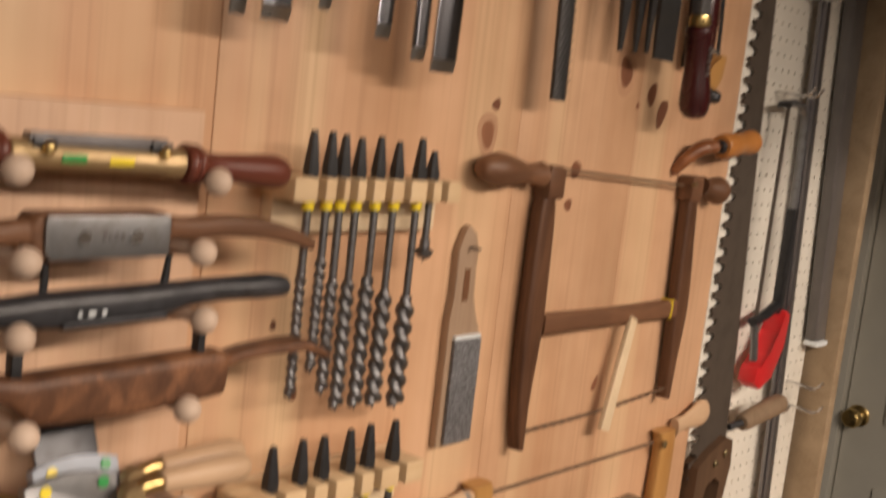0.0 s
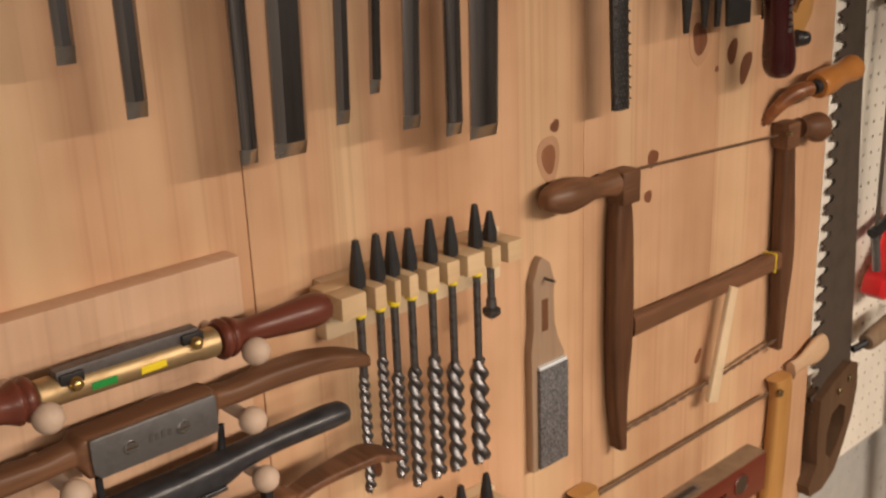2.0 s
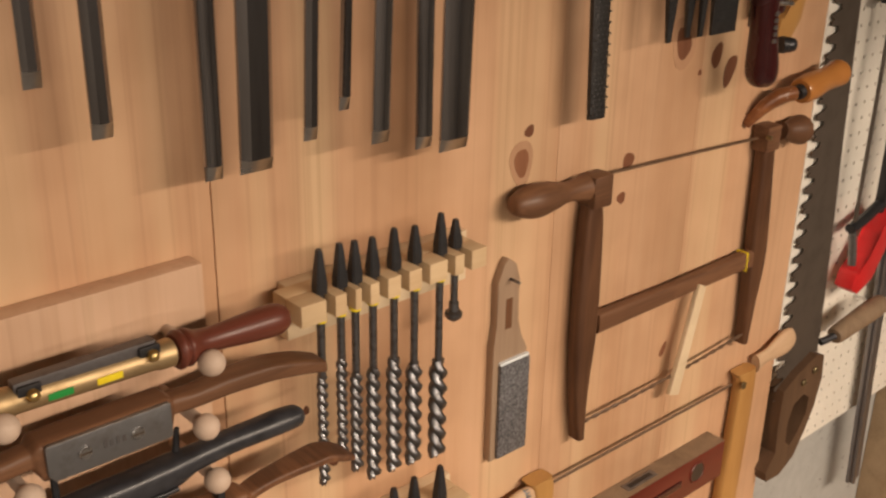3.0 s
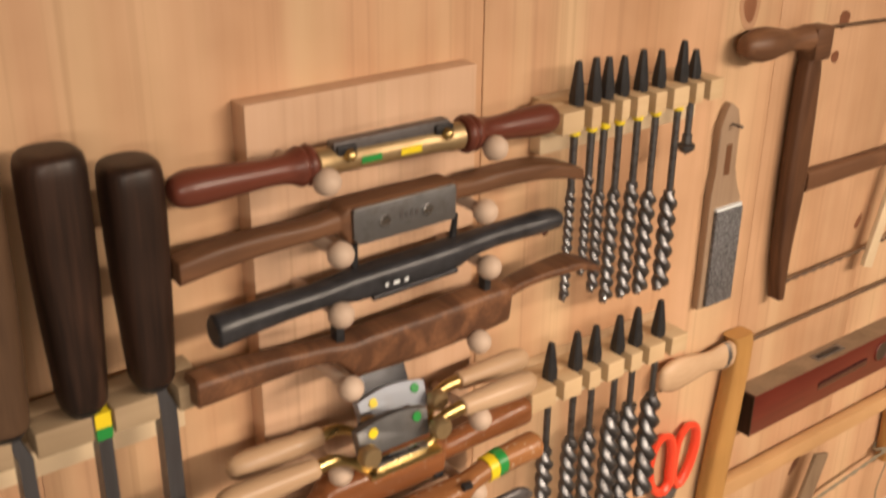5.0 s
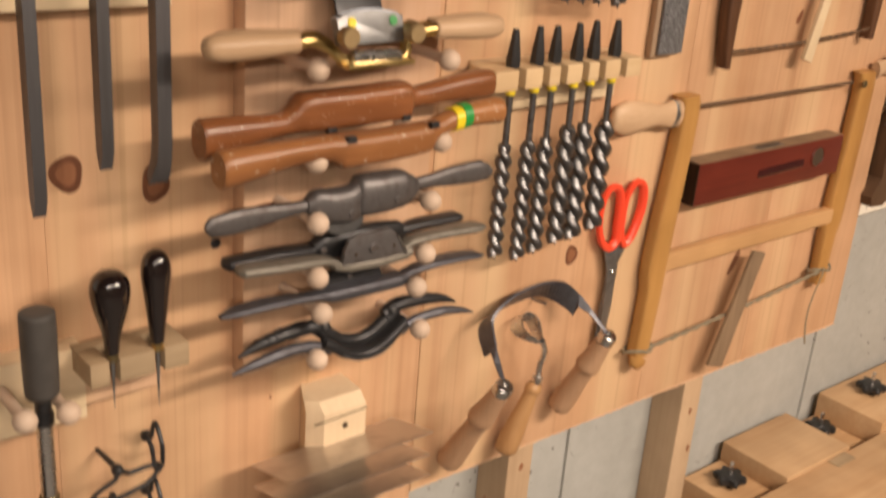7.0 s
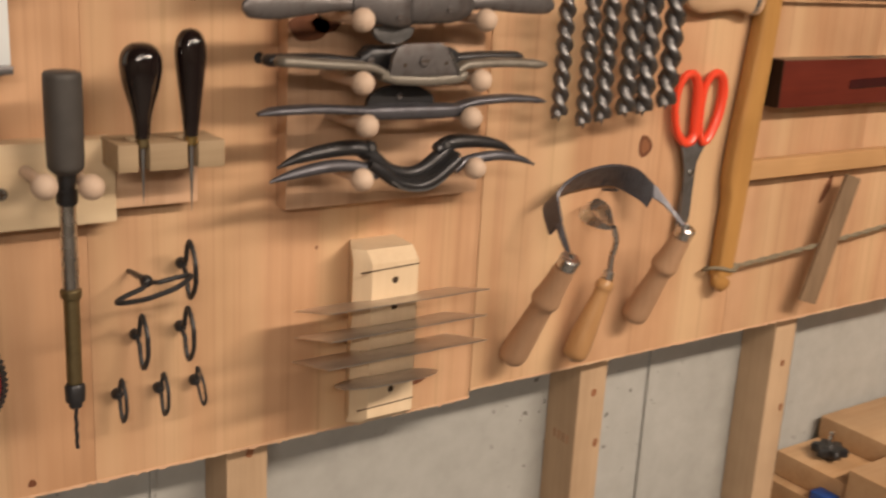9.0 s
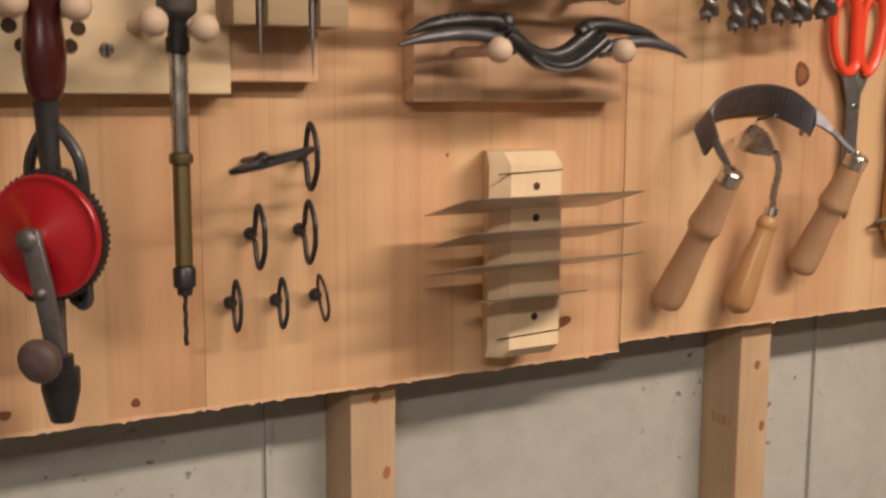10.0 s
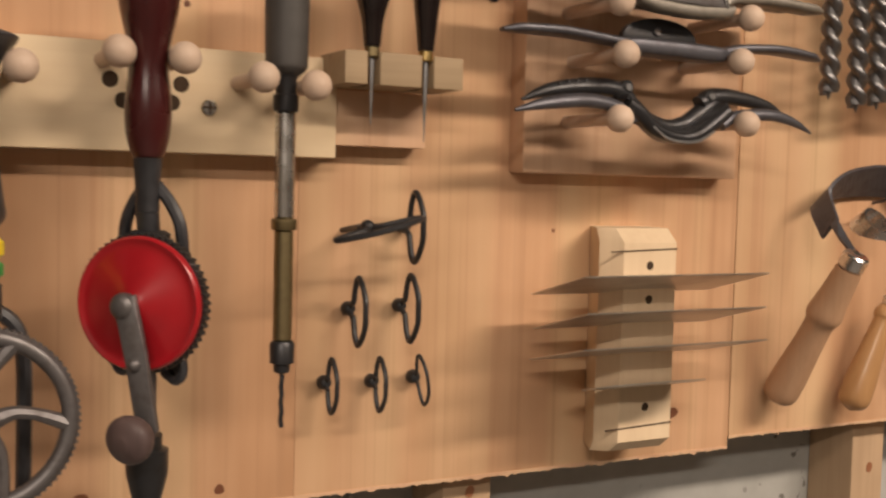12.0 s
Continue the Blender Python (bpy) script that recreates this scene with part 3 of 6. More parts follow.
# ---- workbench ----
bench = thing("workbench", (1.2, -0.1, 0.0), "wooden workbench with stacked boards and black star knobs", "workbench")
part("bench_top", box(0.69, 2.3, -0.62, 0.060, 0.75, 0.8115, 0.004), BENCHWOOD, bench)
part("bench_rail", box(0.72, 2.25, -0.60, -0.56, 0.66, 0.7495, 0.003), STUD, bench)
for lx in (0.74, 2.1):
    for ly in (-0.555, -0.03):
        part("leg", box(lx, lx + 0.08, ly, ly + 0.08, 0.0, 0.7495, 0.004), STUD, bench)


def star_knob(x, y, z):
    k = thing("star_knob", (x, y, z), "black plastic star knob on a threaded steel stud", "knob", "star knobs on the workbench")
    own = bmesh.new()
    loops = []
    for h, s in ((0.0, 0.5), (0.004, 0.62), (0.007, 0.95), (0.013, 1.0), (0.017, 0.9), (0.019, 0.4)):
        loops.append([own.verts.new((x + 0.021 * s * (1 + 0.16 * math.cos(6 * a) * (s > 0.7)) * math.cos(a), y + 0.021 * s * (1 + 0.16 * math.cos(6 * a) * (s > 0.7)) * math.sin(a), z + h)) for a in [2 * math.pi * i / 48 for i in range(48)]])
    rings(own, loops)
    part("grip", own, PLASTIC_BLACK, k)
    part("threaded_stud", rod((x, y, z + 0.018), (x, y, z + 0.036), 0.003), CHROME, k)


def bench_block(x0, x1, y0, y1, z0, z1, label):
    return solo("bench_board", box(x0, x1, y0, y1, z0, z1, 0.002), BENCHWOOD, ((x0 + x1) / 2, (y0 + y1) / 2, z0), label, "board", "boards on the workbench")


bench_block(0.705, 2.0, -0.20, 0.060, 0.812, 0.840, "long pine board lying on the workbench")
bench_block(0.722, 2.0, -0.055, 0.058, 0.8405, 0.874, "pine clamping rail on the workbench")
bench_block(0.806, 0.965, -0.055, 0.058, 0.8745, 0.906, "thick pine block on the workbench")
bench_block(1.052, 2.0, -0.055, 0.058, 0.8745, 0.916, "thick pine board on the workbench")
notch = bench_block(0.712, 2.0, -0.20, -0.056, 0.8405, 0.900, "pine jaw board with a notch on the workbench")
part("notch_mark", prism([(0.905, 0.9002), (0.950, 0.9002), (0.950, 0.9008), (0.905, 0.9008)], -0.075, -0.0565), OLD_STRIP, notch, "triangular notch")
star_knob(0.765, 0.010, 0.8743)
star_knob(1.008, 0.020, 0.8743)
star_knob(1.127, 0.012, 0.9163)
solo("clamp_bar", box(1.02, 1.030, -0.150, -0.140, 0.9005, 0.975, 0.001), PLASTIC_BLACK, (1.025, -0.145, 0.9005), "upright black steel bench stop", "bench stop")
solo("blue_clip", box(0.700, 0.7215, -0.045, -0.015, 0.8405, 0.856, 0.003), plain("blue_plastic", (0.01, 0.06, 0.28), 0.4), (0.71, -0.03, 0.8405), "small blue plastic clip on the bench board", "clip")

# ---- racks ----


def rack(name, x0, x1, z0, z1, depth, slots, slot_w, material, label, back=None, back_mat=None, notch=0.55):
    """A ledge with open slots at its front edge, on a back board."""
    r = thing(name, ((x0 + x1) / 2, 0, z0), label, "tool rack")
    d0 = back[4] if back else 0.0
    if back:
        part("back_board", box(back[0], back[1], -back[4], -0.0003, back[2], back[3], 0.001), back_mat, r)
    split = -d0 - (depth - d0) * (1 - notch)
    part("ledge", box(x0, x1, split, -d0 - 0.0002, z0, z1, 0.001), material, r)
    edges = [x0] + [e for s in slots for e in (s - slot_w / 2, s + slot_w / 2)] + [x1]
    for a, b in zip(edges[::2], edges[1::2]):
        if b - a > 0.002:
            part("finger", box(a, b, -depth, split - 0.0002, z0, z1, 0.0012), material, r)
    return r


A_X = [0.2275, 0.2455, 0.2590, 0.2755, 0.2960, 0.3165, 0.3425, 0.3600]
rack("auger_rack", 0.202, 0.380, 1.750, 1.767, 0.050, A_X, 0.0078, PINE_BLOCK, "pale pine auger bit rack with eight open slots", (0.214, 0.392, 1.722, 1.7665, 0.013), PINE_PALE)
B_X = [0.217, 0.246, 0.268, 0.296, 0.318, 0.347]
rack("auger_rack", 0.186, 0.372, 1.515, 1.533, 0.050, B_X, 0.0085, PINE_BLOCK, "pale pine auger bit rack with six open slots", (0.196, 0.380, 1.486, 1.5325, 0.013), PINE_PALE)
CH_X = [-0.2905, -0.2455, -0.2054, -0.1594, -0.1189]
rack("chisel_rack", -0.62, -0.093, 1.634, 1.651, 0.058, CH_X, 0.013, OLD_STRIP, "dusty brown slotted rack for mortise chisels", (-0.62, -0.095, 1.597, 1.6335, 0.020), PINE_PALE)
rack("awl_rack", -0.179, -0.103, 1.336, 1.355, 0.055, [-0.161, -0.1265], 0.0075, OLD_STRIP, "brown slotted awl rack on a pine back board", (-0.1695, -0.108, 1.302, 1.3355, 0.016), PINE_SHELF, 0.7)
rack("file_rack", 0.530, 0.745, 2.052, 2.069, 0.050, [0.5525, 0.582, 0.6075, 0.638, 0.68], 0.012, PINE_BLOCK, "pine file rack under the panel's top", (0.385, 0.80, 2.020, 2.09, 0.018), PINE_SHELF)
up_slots = [-0.105, -0.072, -0.039, 0.038, 0.0745, 0.145, 0.175, 0.22, 0.2485, 0.279, 0.3175, 0.347]
rack("chisel_rack", -0.62, 0.385, 2.110, 2.127, 0.066, up_slots, 0.012, OLD_STRIP, "slotted rack that holds the hanging chisels", (-0.62, 0.384, 2.075, 2.109, 0.018), PINE_SHELF)

# spokeshave board and peg strip
sboard = solo("spokeshave_board", box(-0.0375, 0.1455, -0.0185, -0.0003, 1.289, 1.806, 0.0015), PINE_SHELF, (0.05, -0.015, 1.289), "upright pine board with pegs for spokeshaves", "mounting board")
for kx, kz, ra, rb in ((-0.020, 1.429, 0.017, 0.011), (-0.006, 1.4315, 0.012, 0.007)):
    part("knot", prism([(kx + ra * (1 + 0.12 * math.sin(3 * a)) * math.cos(a), kz + rb * (1 + 0.12 * math.sin(2 * a + 1)) * math.sin(a)) for a in [2 * math.pi * i / 20 for i in range(20)]], -0.0189, -0.0180), KNOTM, sboard, "dark red knot")
solo("nail", lathe([(0.0040, 0), (0.0044, 0.0012), (0.0030, 0.0024)], axis_m((-0.0525, 0.0, 1.405), (-0.0525, -0.01, 1.405)), 14), BLACK_IRON, (-0.0525, 0.0, 1.405), "black nail head driven into the pine panel", "nail")
strip1 = thing("peg_strip", (-0.4, -0.01, 1.295), "pale pine strip with wooden knob pegs for hand drills", "mounting board")
part("strip_board", box(-0.70, -0.170, -0.021, -0.0003, 1.294, 1.353, 0.0012), PINE_PALE, strip1)
sc = slot_screw((-0.247, -0.0205, 1.320), 0.0045, strip1)
part("screw_slot", box(-0.2476, -0.2464, -0.0230, -0.0220, 1.3165, 1.3235), HOLE_SHADE, sc)
for hx, hz in ((-0.3015, 1.3325), (-0.2945, 1.3215), (-0.2630, 1.332), (-0.2680, 1.3215)):
    part("bored_hole", rod((hx, -0.0203, hz), (hx, -0.0213, hz), 0.0046, 14), HOLE_SHADE, strip1, "empty peg hole")


def peg_knob(x, z, d0, d1, r, group):
    """A turned peg with a round head, from the board at depth d0 to d1."""
    ln = d1 + r - d0
    prof = [(0.0042, 0), (0.0040, (ln - 2.0 * r) / ln), (0.0042, (ln - 1.9 * r) / ln)]
    prof += [(r * math.sin(a), (ln - r - r * math.cos(a)) / ln) for a in [0.55 + (math.pi - 0.55) * i / 9 for i in range(10)]]
    return solo("peg", turned((x, -d0, z), (x, -d0 - ln, z), prof, 1, 18), KNOB, (x, -d0, z), "turned pale birch peg with a round head", "peg", group)


PEGS = [(-0.015, 1.770), (0.115, 1.766), (-0.007, 1.720), (0.108, 1.722), (-0.008, 1.678), (0.113, 1.679), (-0.002, 1.6215), (0.106, 1.622), (-0.012, 1.5575), (0.109, 1.5555),
        (-0.011, 1.489), (0.107, 1.490), (-0.008, 1.440), (0.1005, 1.4405), (-0.0065, 1.395), (0.099, 1.3945), (-0.0015, 1.3635), (0.092, 1.3655), (-0.0045, 1.3235), (0.099, 1.325)]
for px, pz in PEGS:
    peg_knob(px, pz, 0.019, 0.078, 0.0088, "spokeshave pegs")
for px, pz in ((-0.352, 1.332), (-0.306, 1.3425), (-0.273, 1.3415), (-0.231, 1.3345), (-0.2015, 1.332), (-0.392, 1.334)):
    peg_knob(px, pz, 0.0215, 0.070, 0.0085, "hand drill pegs")

# ---- auger bits ----


def auger(x, d, top, rack_top, rack_bot, tip, radius, spiral_top, label, tang_w=0.0046, tape=True, forstner=False):
    a = thing("auger_bit", (x, -d, tip), label, "auger bit", "auger bits in the racks")
    own = bmesh.new()
    loops = []
    for z, w in ((rack_top - 0.001, tang_w), (rack_top + 0.006, tang_w * 1.05), (top - 0.004, tang_w * 0.55), (top, tang_w * 0.42)):
        loops.append([own.verts.new((x + u * w, -d + v * w, z)) for u, v in ((-1, -0.7), (-0.7, -1), (0.7, -1), (1, -0.7), (1, 0.7), (0.7, 1), (-0.7, 1), (-1, 0.7))])
    rings(own, loops)
    part("tang", own, BLACK_IRON, a, "black tapered square tang")
    part("shank", rod((x, -d, spiral_top - 0.004), (x, -d, rack_top), 0.0031, 10), BIT, a)
    if tape:
        part("tape_band", rod((x, -d, rack_bot - 0.0075), (x, -d, rack_bot - 0.0005), 0.0046, 14), YELLOW, a, "yellow tape band")
    if forstner:
        part("cutter", lathe([(0.0035, 0.0), (0.0062, 0.002), (0.0075, 0.004), (0.0075, 0.007), (0.0045, 0.009), (0.0042, 0.016), (0.003, 0.017)], Matrix.Translation((x, -d, tip + 0.003)), 12), BIT, a)
        part("lead_point", lathe([(0.0001, 0), (0.002, 0.005)], Matrix.Translation((x, -d, tip)), 8), BIT, a)
        return a
    own = bmesh.new()
    n, pitch = 20, radius * 3.9
    length = spiral_top - tip - 0.006
    steps = int(length / pitch * 22)
    loops = []
    for s in range(steps + 1):
        z = tip + 0.006 + length * s / steps
        fade = min(1.0, 0.35 + 2.2 * (steps - s) / 22)
        tw = -2 * math.pi * length * s / steps / pitch
        ring = []
        for i in range(n):
            th = 2 * math.pi * i / n
            r = radius * 1.06 * (0.48 + 0.52 * fade * abs(math.cos(th)) ** 1.25)
            ring.append(own.verts.new((x + r * math.cos(th + tw), -d + r * math.sin(th + tw), z)))
        loops.append(ring)
    rings(own, loops)
    part("spiral", own, BIT, a, "bright twisted spiral")
    part("lead_screw", lathe([(0.0002, 0), (0.0013, 0.003), (0.0022, 0.0065)], Matrix.Translation((x, -d, tip)), 8), BIT, a)
    own = box(x - radius, x - radius * 0.55, -d - 0.0022, -d + 0.0022, tip + 0.003, tip + 0.009, 0.0006)
    part("cutting_spur", own, BIT, a)
    return a


A_TOP = [1.800, 1.800, 1.7985, 1.797, 1.799, 1.796, 1.800, 1.790]
A_TIP = [1.600, 1.618, 1.599, 1.5845, 1.583, 1.581, 1.577, 1.699]
A_R = [0.0042, 0.0043, 0.0050, 0.0058, 0.0062, 0.0068, 0.0075, 0.0]
A_SP = [1.700, 1.708, 1.690, 1.688, 1.690, 1.678, 1.672, 0]
for i, x in enumerate(A_X[:7]):
    auger(x, 0.036, A_TOP[i], 1.767, 1.750, A_TIP[i], A_R[i], A_SP[i], "steel auger bit with a black tang and yellow tape band")
auger(A_X[7], 0.034, A_TOP[7], 1.767, 1.750, A_TIP[7], 0, 1.715, "short forstner bit with a black tang", tape=False, forstner=True)
B_TOP = [1.566, 1.567, 1.566, 1.567, 1.568, 1.567]
B_TIP = [1.350, 1.342, 1.345, 1.350, 1.350, 1.355]
B_R = [0.0074, 0.0076, 0.0080, 0.0090, 0.0094, 0.0096]
for i, x in enumerate(B_X):
    auger(x, 0.036, B_TOP[i], 1.533, 1.515, B_TIP[i], B_R[i], 1.462 if i < 3 else 1.470, "thick steel auger bit with a black tang and yellow tape band", 0.0050)

# ---- hanging chisels and gouges of the upper rack ----


def hanging_chisel(x0, x1, tip, top, d, thick, x0t=None, x1t=None, gouge=False, label="bright narrow steel chisel blade hung with the tip downward"):
    c = thing("chisel", ((x0 + x1) / 2, -d, tip), label, "chisel", "chisels of the upper rack")
    x0t, x1t = x0t if x0t is not None else x0, x1t if x1t is not None else x1
    own = bmesh.new()
    loops = []
    ln = top - tip
    for s, e in ((0.0, 0.08), (0.0, 0.10), (0.010 / ln, 1.0), (0.35, 1.0), (0.7, 1.0), (1.0, 1.0)):
        a, b, z = x0 + (x0t - x0) * s, x1 + (x1t - x1) * s, tip + ln * s
        w, th = b - a, thick * e
        bv = min(w * 0.28, 0.005)
        if gouge:
            ring = [(a + w * (0.5 - 0.5 * math.cos(math.pi * i / 8)), -d - th * math.sin(math.pi * i / 8), z) for i in range(9)]
            ring += [(b - w * 0.12 - w * 0.76 * i / 6, -d - max(0, th - 0.0016 * e) * math.sin(math.pi * (6 - i) / 6), z) for i in range(7)]
        else:
            ring = [(a, -d, z), (a, -d - th * 0.35, z), (a + bv, -d - th, z), (b - bv, -d - th, z), (b, -d - th * 0.35, z), (b, -d, z)]
        loops.append([own.verts.new(v) for v in ring])
    tip_bm = bmesh.new()
    rings(tip_bm, [[tip_bm.verts.new(v.co) for v in q] for q in loops[1:3]])
    part("ground_bevel", tip_bm, BEVEL, c, "brighter ground bevel")
    rings(own, loops[2:])
    for v in [v for q in loops[:2] for v in q]:
        own.verts.remove(v)
    part("blade", own, BLADE, c)
    return c


hanging_chisel(-0.128, -0.094, 1.906, 2.14, 0.040, 0.005, label="broad steel paring chisel blade hung with the tip downward")
hanging_chisel(-0.0735, -0.0705, 1.911, 2.14, 0.045, 0.003, label="thin dark steel blade hung with the tip downward")
hanging_chisel(-0.0415, -0.0355, 1.914, 2.14, 0.044, 0.005)
hanging_chisel(0.0325, 0.0435, 1.947, 2.14, 0.044, 0.004)
hanging_chisel(0.068, 0.081, 1.912, 2.14, 0.044, 0.005)
hanging_chisel(0.139, 0.152, 1.871, 2.14, 0.042, 0.005, 0.140, 0.154, True, "polished steel gouge blade hung with the tip downward")
hanging_chisel(0.163, 0.187, 1.871, 2.14, 0.044, 0.007, 0.169, 0.194)
hanging_chisel(0.2125, 0.223, 1.884, 2.14, 0.044, 0.005, 0.223, 0.233)
hanging_chisel(0.2415, 0.250, 1.900, 2.14, 0.044, 0.005, 0.253, 0.2595)
hanging_chisel(0.269, 0.284, 1.871, 2.14, 0.044, 0.005, 0.2795, 0.2945)
hanging_chisel(0.310, 0.325, 1.859, 2.14, 0.043, 0.006, 0.311, 0.327, True, "polished steel gouge blade hung with the tip downward")
hanging_chisel(0.332, 0.3595, 1.8525, 2.14, 0.044, 0.006, 0.338, 0.368)

# ---- mortise chisels with dark handles ----


def mortise_chisel(x, top, bottom, hw, blade_x0, blade_x1, tip, mat, label, bent=False, tape=False):
    c = thing("mortise_chisel", (x, -0.050, tip), label, "chisel", "mortise chisels")
    part("handle", loft_z([(bottom, x, 0.050, hw * 0.55, 0.011), (bottom + 0.003, x, 0.050, hw * 0.72, 0.014), (bottom + 0.02, x, 0.050, hw * 0.80, 0.016), (bottom + 0.08, x, 0.050, hw * 0.96, 0.018),
                           (top - 0.02, x, 0.050, hw, 0.019), (top - 0.006, x, 0.050, hw * 0.97, 0.018), (top - 0.001, x, 0.050, hw * 0.80, 0.015), (top, x, 0.050, hw * 0.5, 0.009)], 24, 2.5), mat, c)
    part("leather_washer", loft_z([(bottom - 0.004, x, 0.050, hw * 0.5, 0.010), (bottom - 0.0005, x, 0.050, hw * 0.6, 0.0125)], 20, 2.3, 1), BLACK_IRON, c)
    hx = (blade_x1 - blade_x0) / 2
    bx = (blade_x0 + blade_x1) / 2
    own = bmesh.new()
    loops = []
    rows = [(bottom - 0.003, x, hx * 0.9, 0.0045), (bottom - 0.02, bx, hx, 0.006), (tip + 0.03, bx, hx, 0.0055), (tip + 0.012, bx, hx, 0.005), (tip, bx, hx, 0.0008)]
    if bent:
        rows = rows[:3] + [(tip + 0.016, bx - 0.001, hx * 1.05, 0.0055), (tip + 0.006, bx - 0.003, hx * 1.35, 0.004), (tip, bx - 0.004, hx * 1.3, 0.001)]
    for z, cx, w, t in rows:
        loops.append([own.verts.new(v) for v in ((cx - w, -0.050 - t, z), (cx + w, -0.050 - t, z), (cx + w, -0.050 + t, z), (cx - w, -0.050 + t, z))])
    rings(own, loops)
    part("blade", own, DARK_BLADE, c)
    if tape:
        part("tape_band", box(bx - hx - 0.0006, bx + hx + 0.0006, -0.0566, -0.0434, 1.6400, 1.6500), YELLOW, c, "yellow tape band")
        part("tape_band", box(bx - hx - 0.0006, bx + hx + 0.0006, -0.0566, -0.0434, 1.6320, 1.6398), GREEN, c, "green tape band")
    return c


mortise_chisel(-0.292, 1.81, 1.656, 0.018, -0.295, -0.286, 1.478, EBONY, "mortise chisel with a dark wenge handle")
mortise_chisel(-0.250, 1.81, 1.656, 0.018, -0.250, -0.241, 1.487, EBONY, "mortise chisel with a dark wenge handle")
mortise_chisel(-0.2120, 1.811, 1.656, 0.0175, -0.2095, -0.2012, 1.470, BROWN_HANDLE, "mortise chisel with an oiled mid-brown handle")
mortise_chisel(-0.1675, 1.813, 1.656, 0.0185, -0.1636, -0.1552, 1.496, EBONY, "mortise chisel with a dark handle and yellow and green tape", False, True)
mortise_chisel(-0.1250, 1.799, 1.658, 0.0175, -0.1240, -0.1138, 1.481, EBONY, "mortise chisel with a near-black handle and bent tip", True)

# ---- spokeshaves ----
SHAVES = "spokeshaves on the board"


def grip(a, b, prof, mat, parent, name="handle", n=20):
    return part(name, turned(a, b, prof, 4, n), mat, parent)


# brass round-bodied shave with turned handles
s = thing("spokeshave", (0.04, -0.062, 1.765), "brass-bodied spokeshave with turned red-brown handles on pegs", "spokeshave", SHAVES)
part("brass_body", turned((-0.016, -0.064, 1.7775), (0.096, -0.064, 1.7750), [(0.0080, 0), (0.0092, 0.01), (0.0092, 0.09), (0.0082, 0.11), (0.0082, 0.88), (0.0092, 0.90), (0.0092, 0.99), (0.0080, 1)], 1, 28), BRASS_SATIN, s)
part("cutter", box(-0.004, 0.083, -0.0690, -0.0600, 1.7805, 1.7895, 0.0008), IRON, s, "dark steel cutter")
# each dark block stands for the shade in the gap by its screw
for bx in (0.004, 0.078):
    part("clamp_block", box(bx - 0.0070, bx + 0.0070, -0.0715, -0.0600, 1.7810, 1.7875, 0.0012), IRON_DARK, s, "dark block standing for the shaded clamp gap")
    part("clamp_screw", ball((bx + 0.001, -0.0730, 1.7815), 0.0040, n=12), BRASS, s)
HPROF = [(0.0005, 0.0), (0.0075, 0.02), (0.0108, 0.10), (0.0112, 0.22), (0.0095, 0.48), (0.0084, 0.66), (0.0092, 0.80), (0.0124, 0.885), (0.0126, 0.91), (0.0113, 0.925), (0.0128, 0.95), (0.0128, 0.975), (0.0108, 1.0)]
grip((-0.108, -0.060, 1.7780), (-0.0165, -0.064, 1.7778), HPROF, ROSE, s)
grip((0.1835, -0.060, 1.7710), (0.0965, -0.064, 1.7750), HPROF, ROSE, s)
part("tape_mark", box(0.0135, 0.0285, -0.0727, -0.0708, 1.7740, 1.7785, 0.0004), GREEN, s, "green tape")
part("tape_mark", box(0.0430, 0.0590, -0.0727, -0.0708, 1.7735, 1.7780, 0.0004), YELLOW, s, "yellow tape")

# wooden shave with a steel plate
s = thing("spokeshave", (0.055, -0.056, 1.715), "brown wooden spokeshave with a screwed grey steel plate", "spokeshave", SHAVES)
part("wooden_stock", carve([(-0.1065, 0.053, 1.7262, 0.0085, 0.0062, 5), (-0.1055, 0.053, 1.7263, 0.0098, 0.0076, 5), (-0.085, 0.054, 1.7297, 0.0100, 0.0080, 4.5), (-0.050, 0.055, 1.7322, 0.0095, 0.0074, 4),
                            (-0.018, 0.056, 1.7322, 0.0088, 0.0066, 3.4), (0.0005, 0.056, 1.7335, 0.0088, 0.0070, 3.2), (0.0042, 0.056, 1.7328, 0.0108, 0.0104, 5), (0.0072, 0.056, 1.7312, 0.0117, 0.0130, 7), (0.050, 0.056, 1.7313, 0.0117, 0.0132, 7),
                            (0.0890, 0.056, 1.7318, 0.0117, 0.0128, 7), (0.0915, 0.056, 1.7332, 0.0102, 0.0102, 5), (0.0940, 0.056, 1.7350, 0.0086, 0.0068, 3.4), (0.110, 0.056, 1.7340, 0.0086, 0.0066, 3.4), (0.135, 0.055, 1.7350, 0.0100, 0.0068, 4),
                            (0.165, 0.054, 1.7335, 0.0112, 0.0066, 5), (0.195, 0.053, 1.7278, 0.0117, 0.0058, 5), (0.213, 0.053, 1.7220, 0.0105, 0.0046, 5)]), WALNUT, s)
pl = part("steel_plate", prism([(0.0120, 1.7186), (0.0870, 1.7190), (0.0888, 1.7206), (0.0888, 1.7428), (0.0874, 1.7440), (0.0090, 1.7438), (0.0078, 1.7424), (0.0080, 1.7235)], -0.0705, -0.0674, 0.0007), PLATE, s, "grey steel sole plate")
for sx_ in (0.0310, 0.0650):
    slot_screw((sx_, -0.0703, 1.7315), 0.0042, pl, "screw", CHROME)
for gx in range(4):
    part("stamped_mark", box(0.0430 + gx * 0.004, 0.0452 + gx * 0.004, -0.0709, -0.0702, 1.7295, 1.7345 - 0.001 * (gx % 2)), IRON, pl)

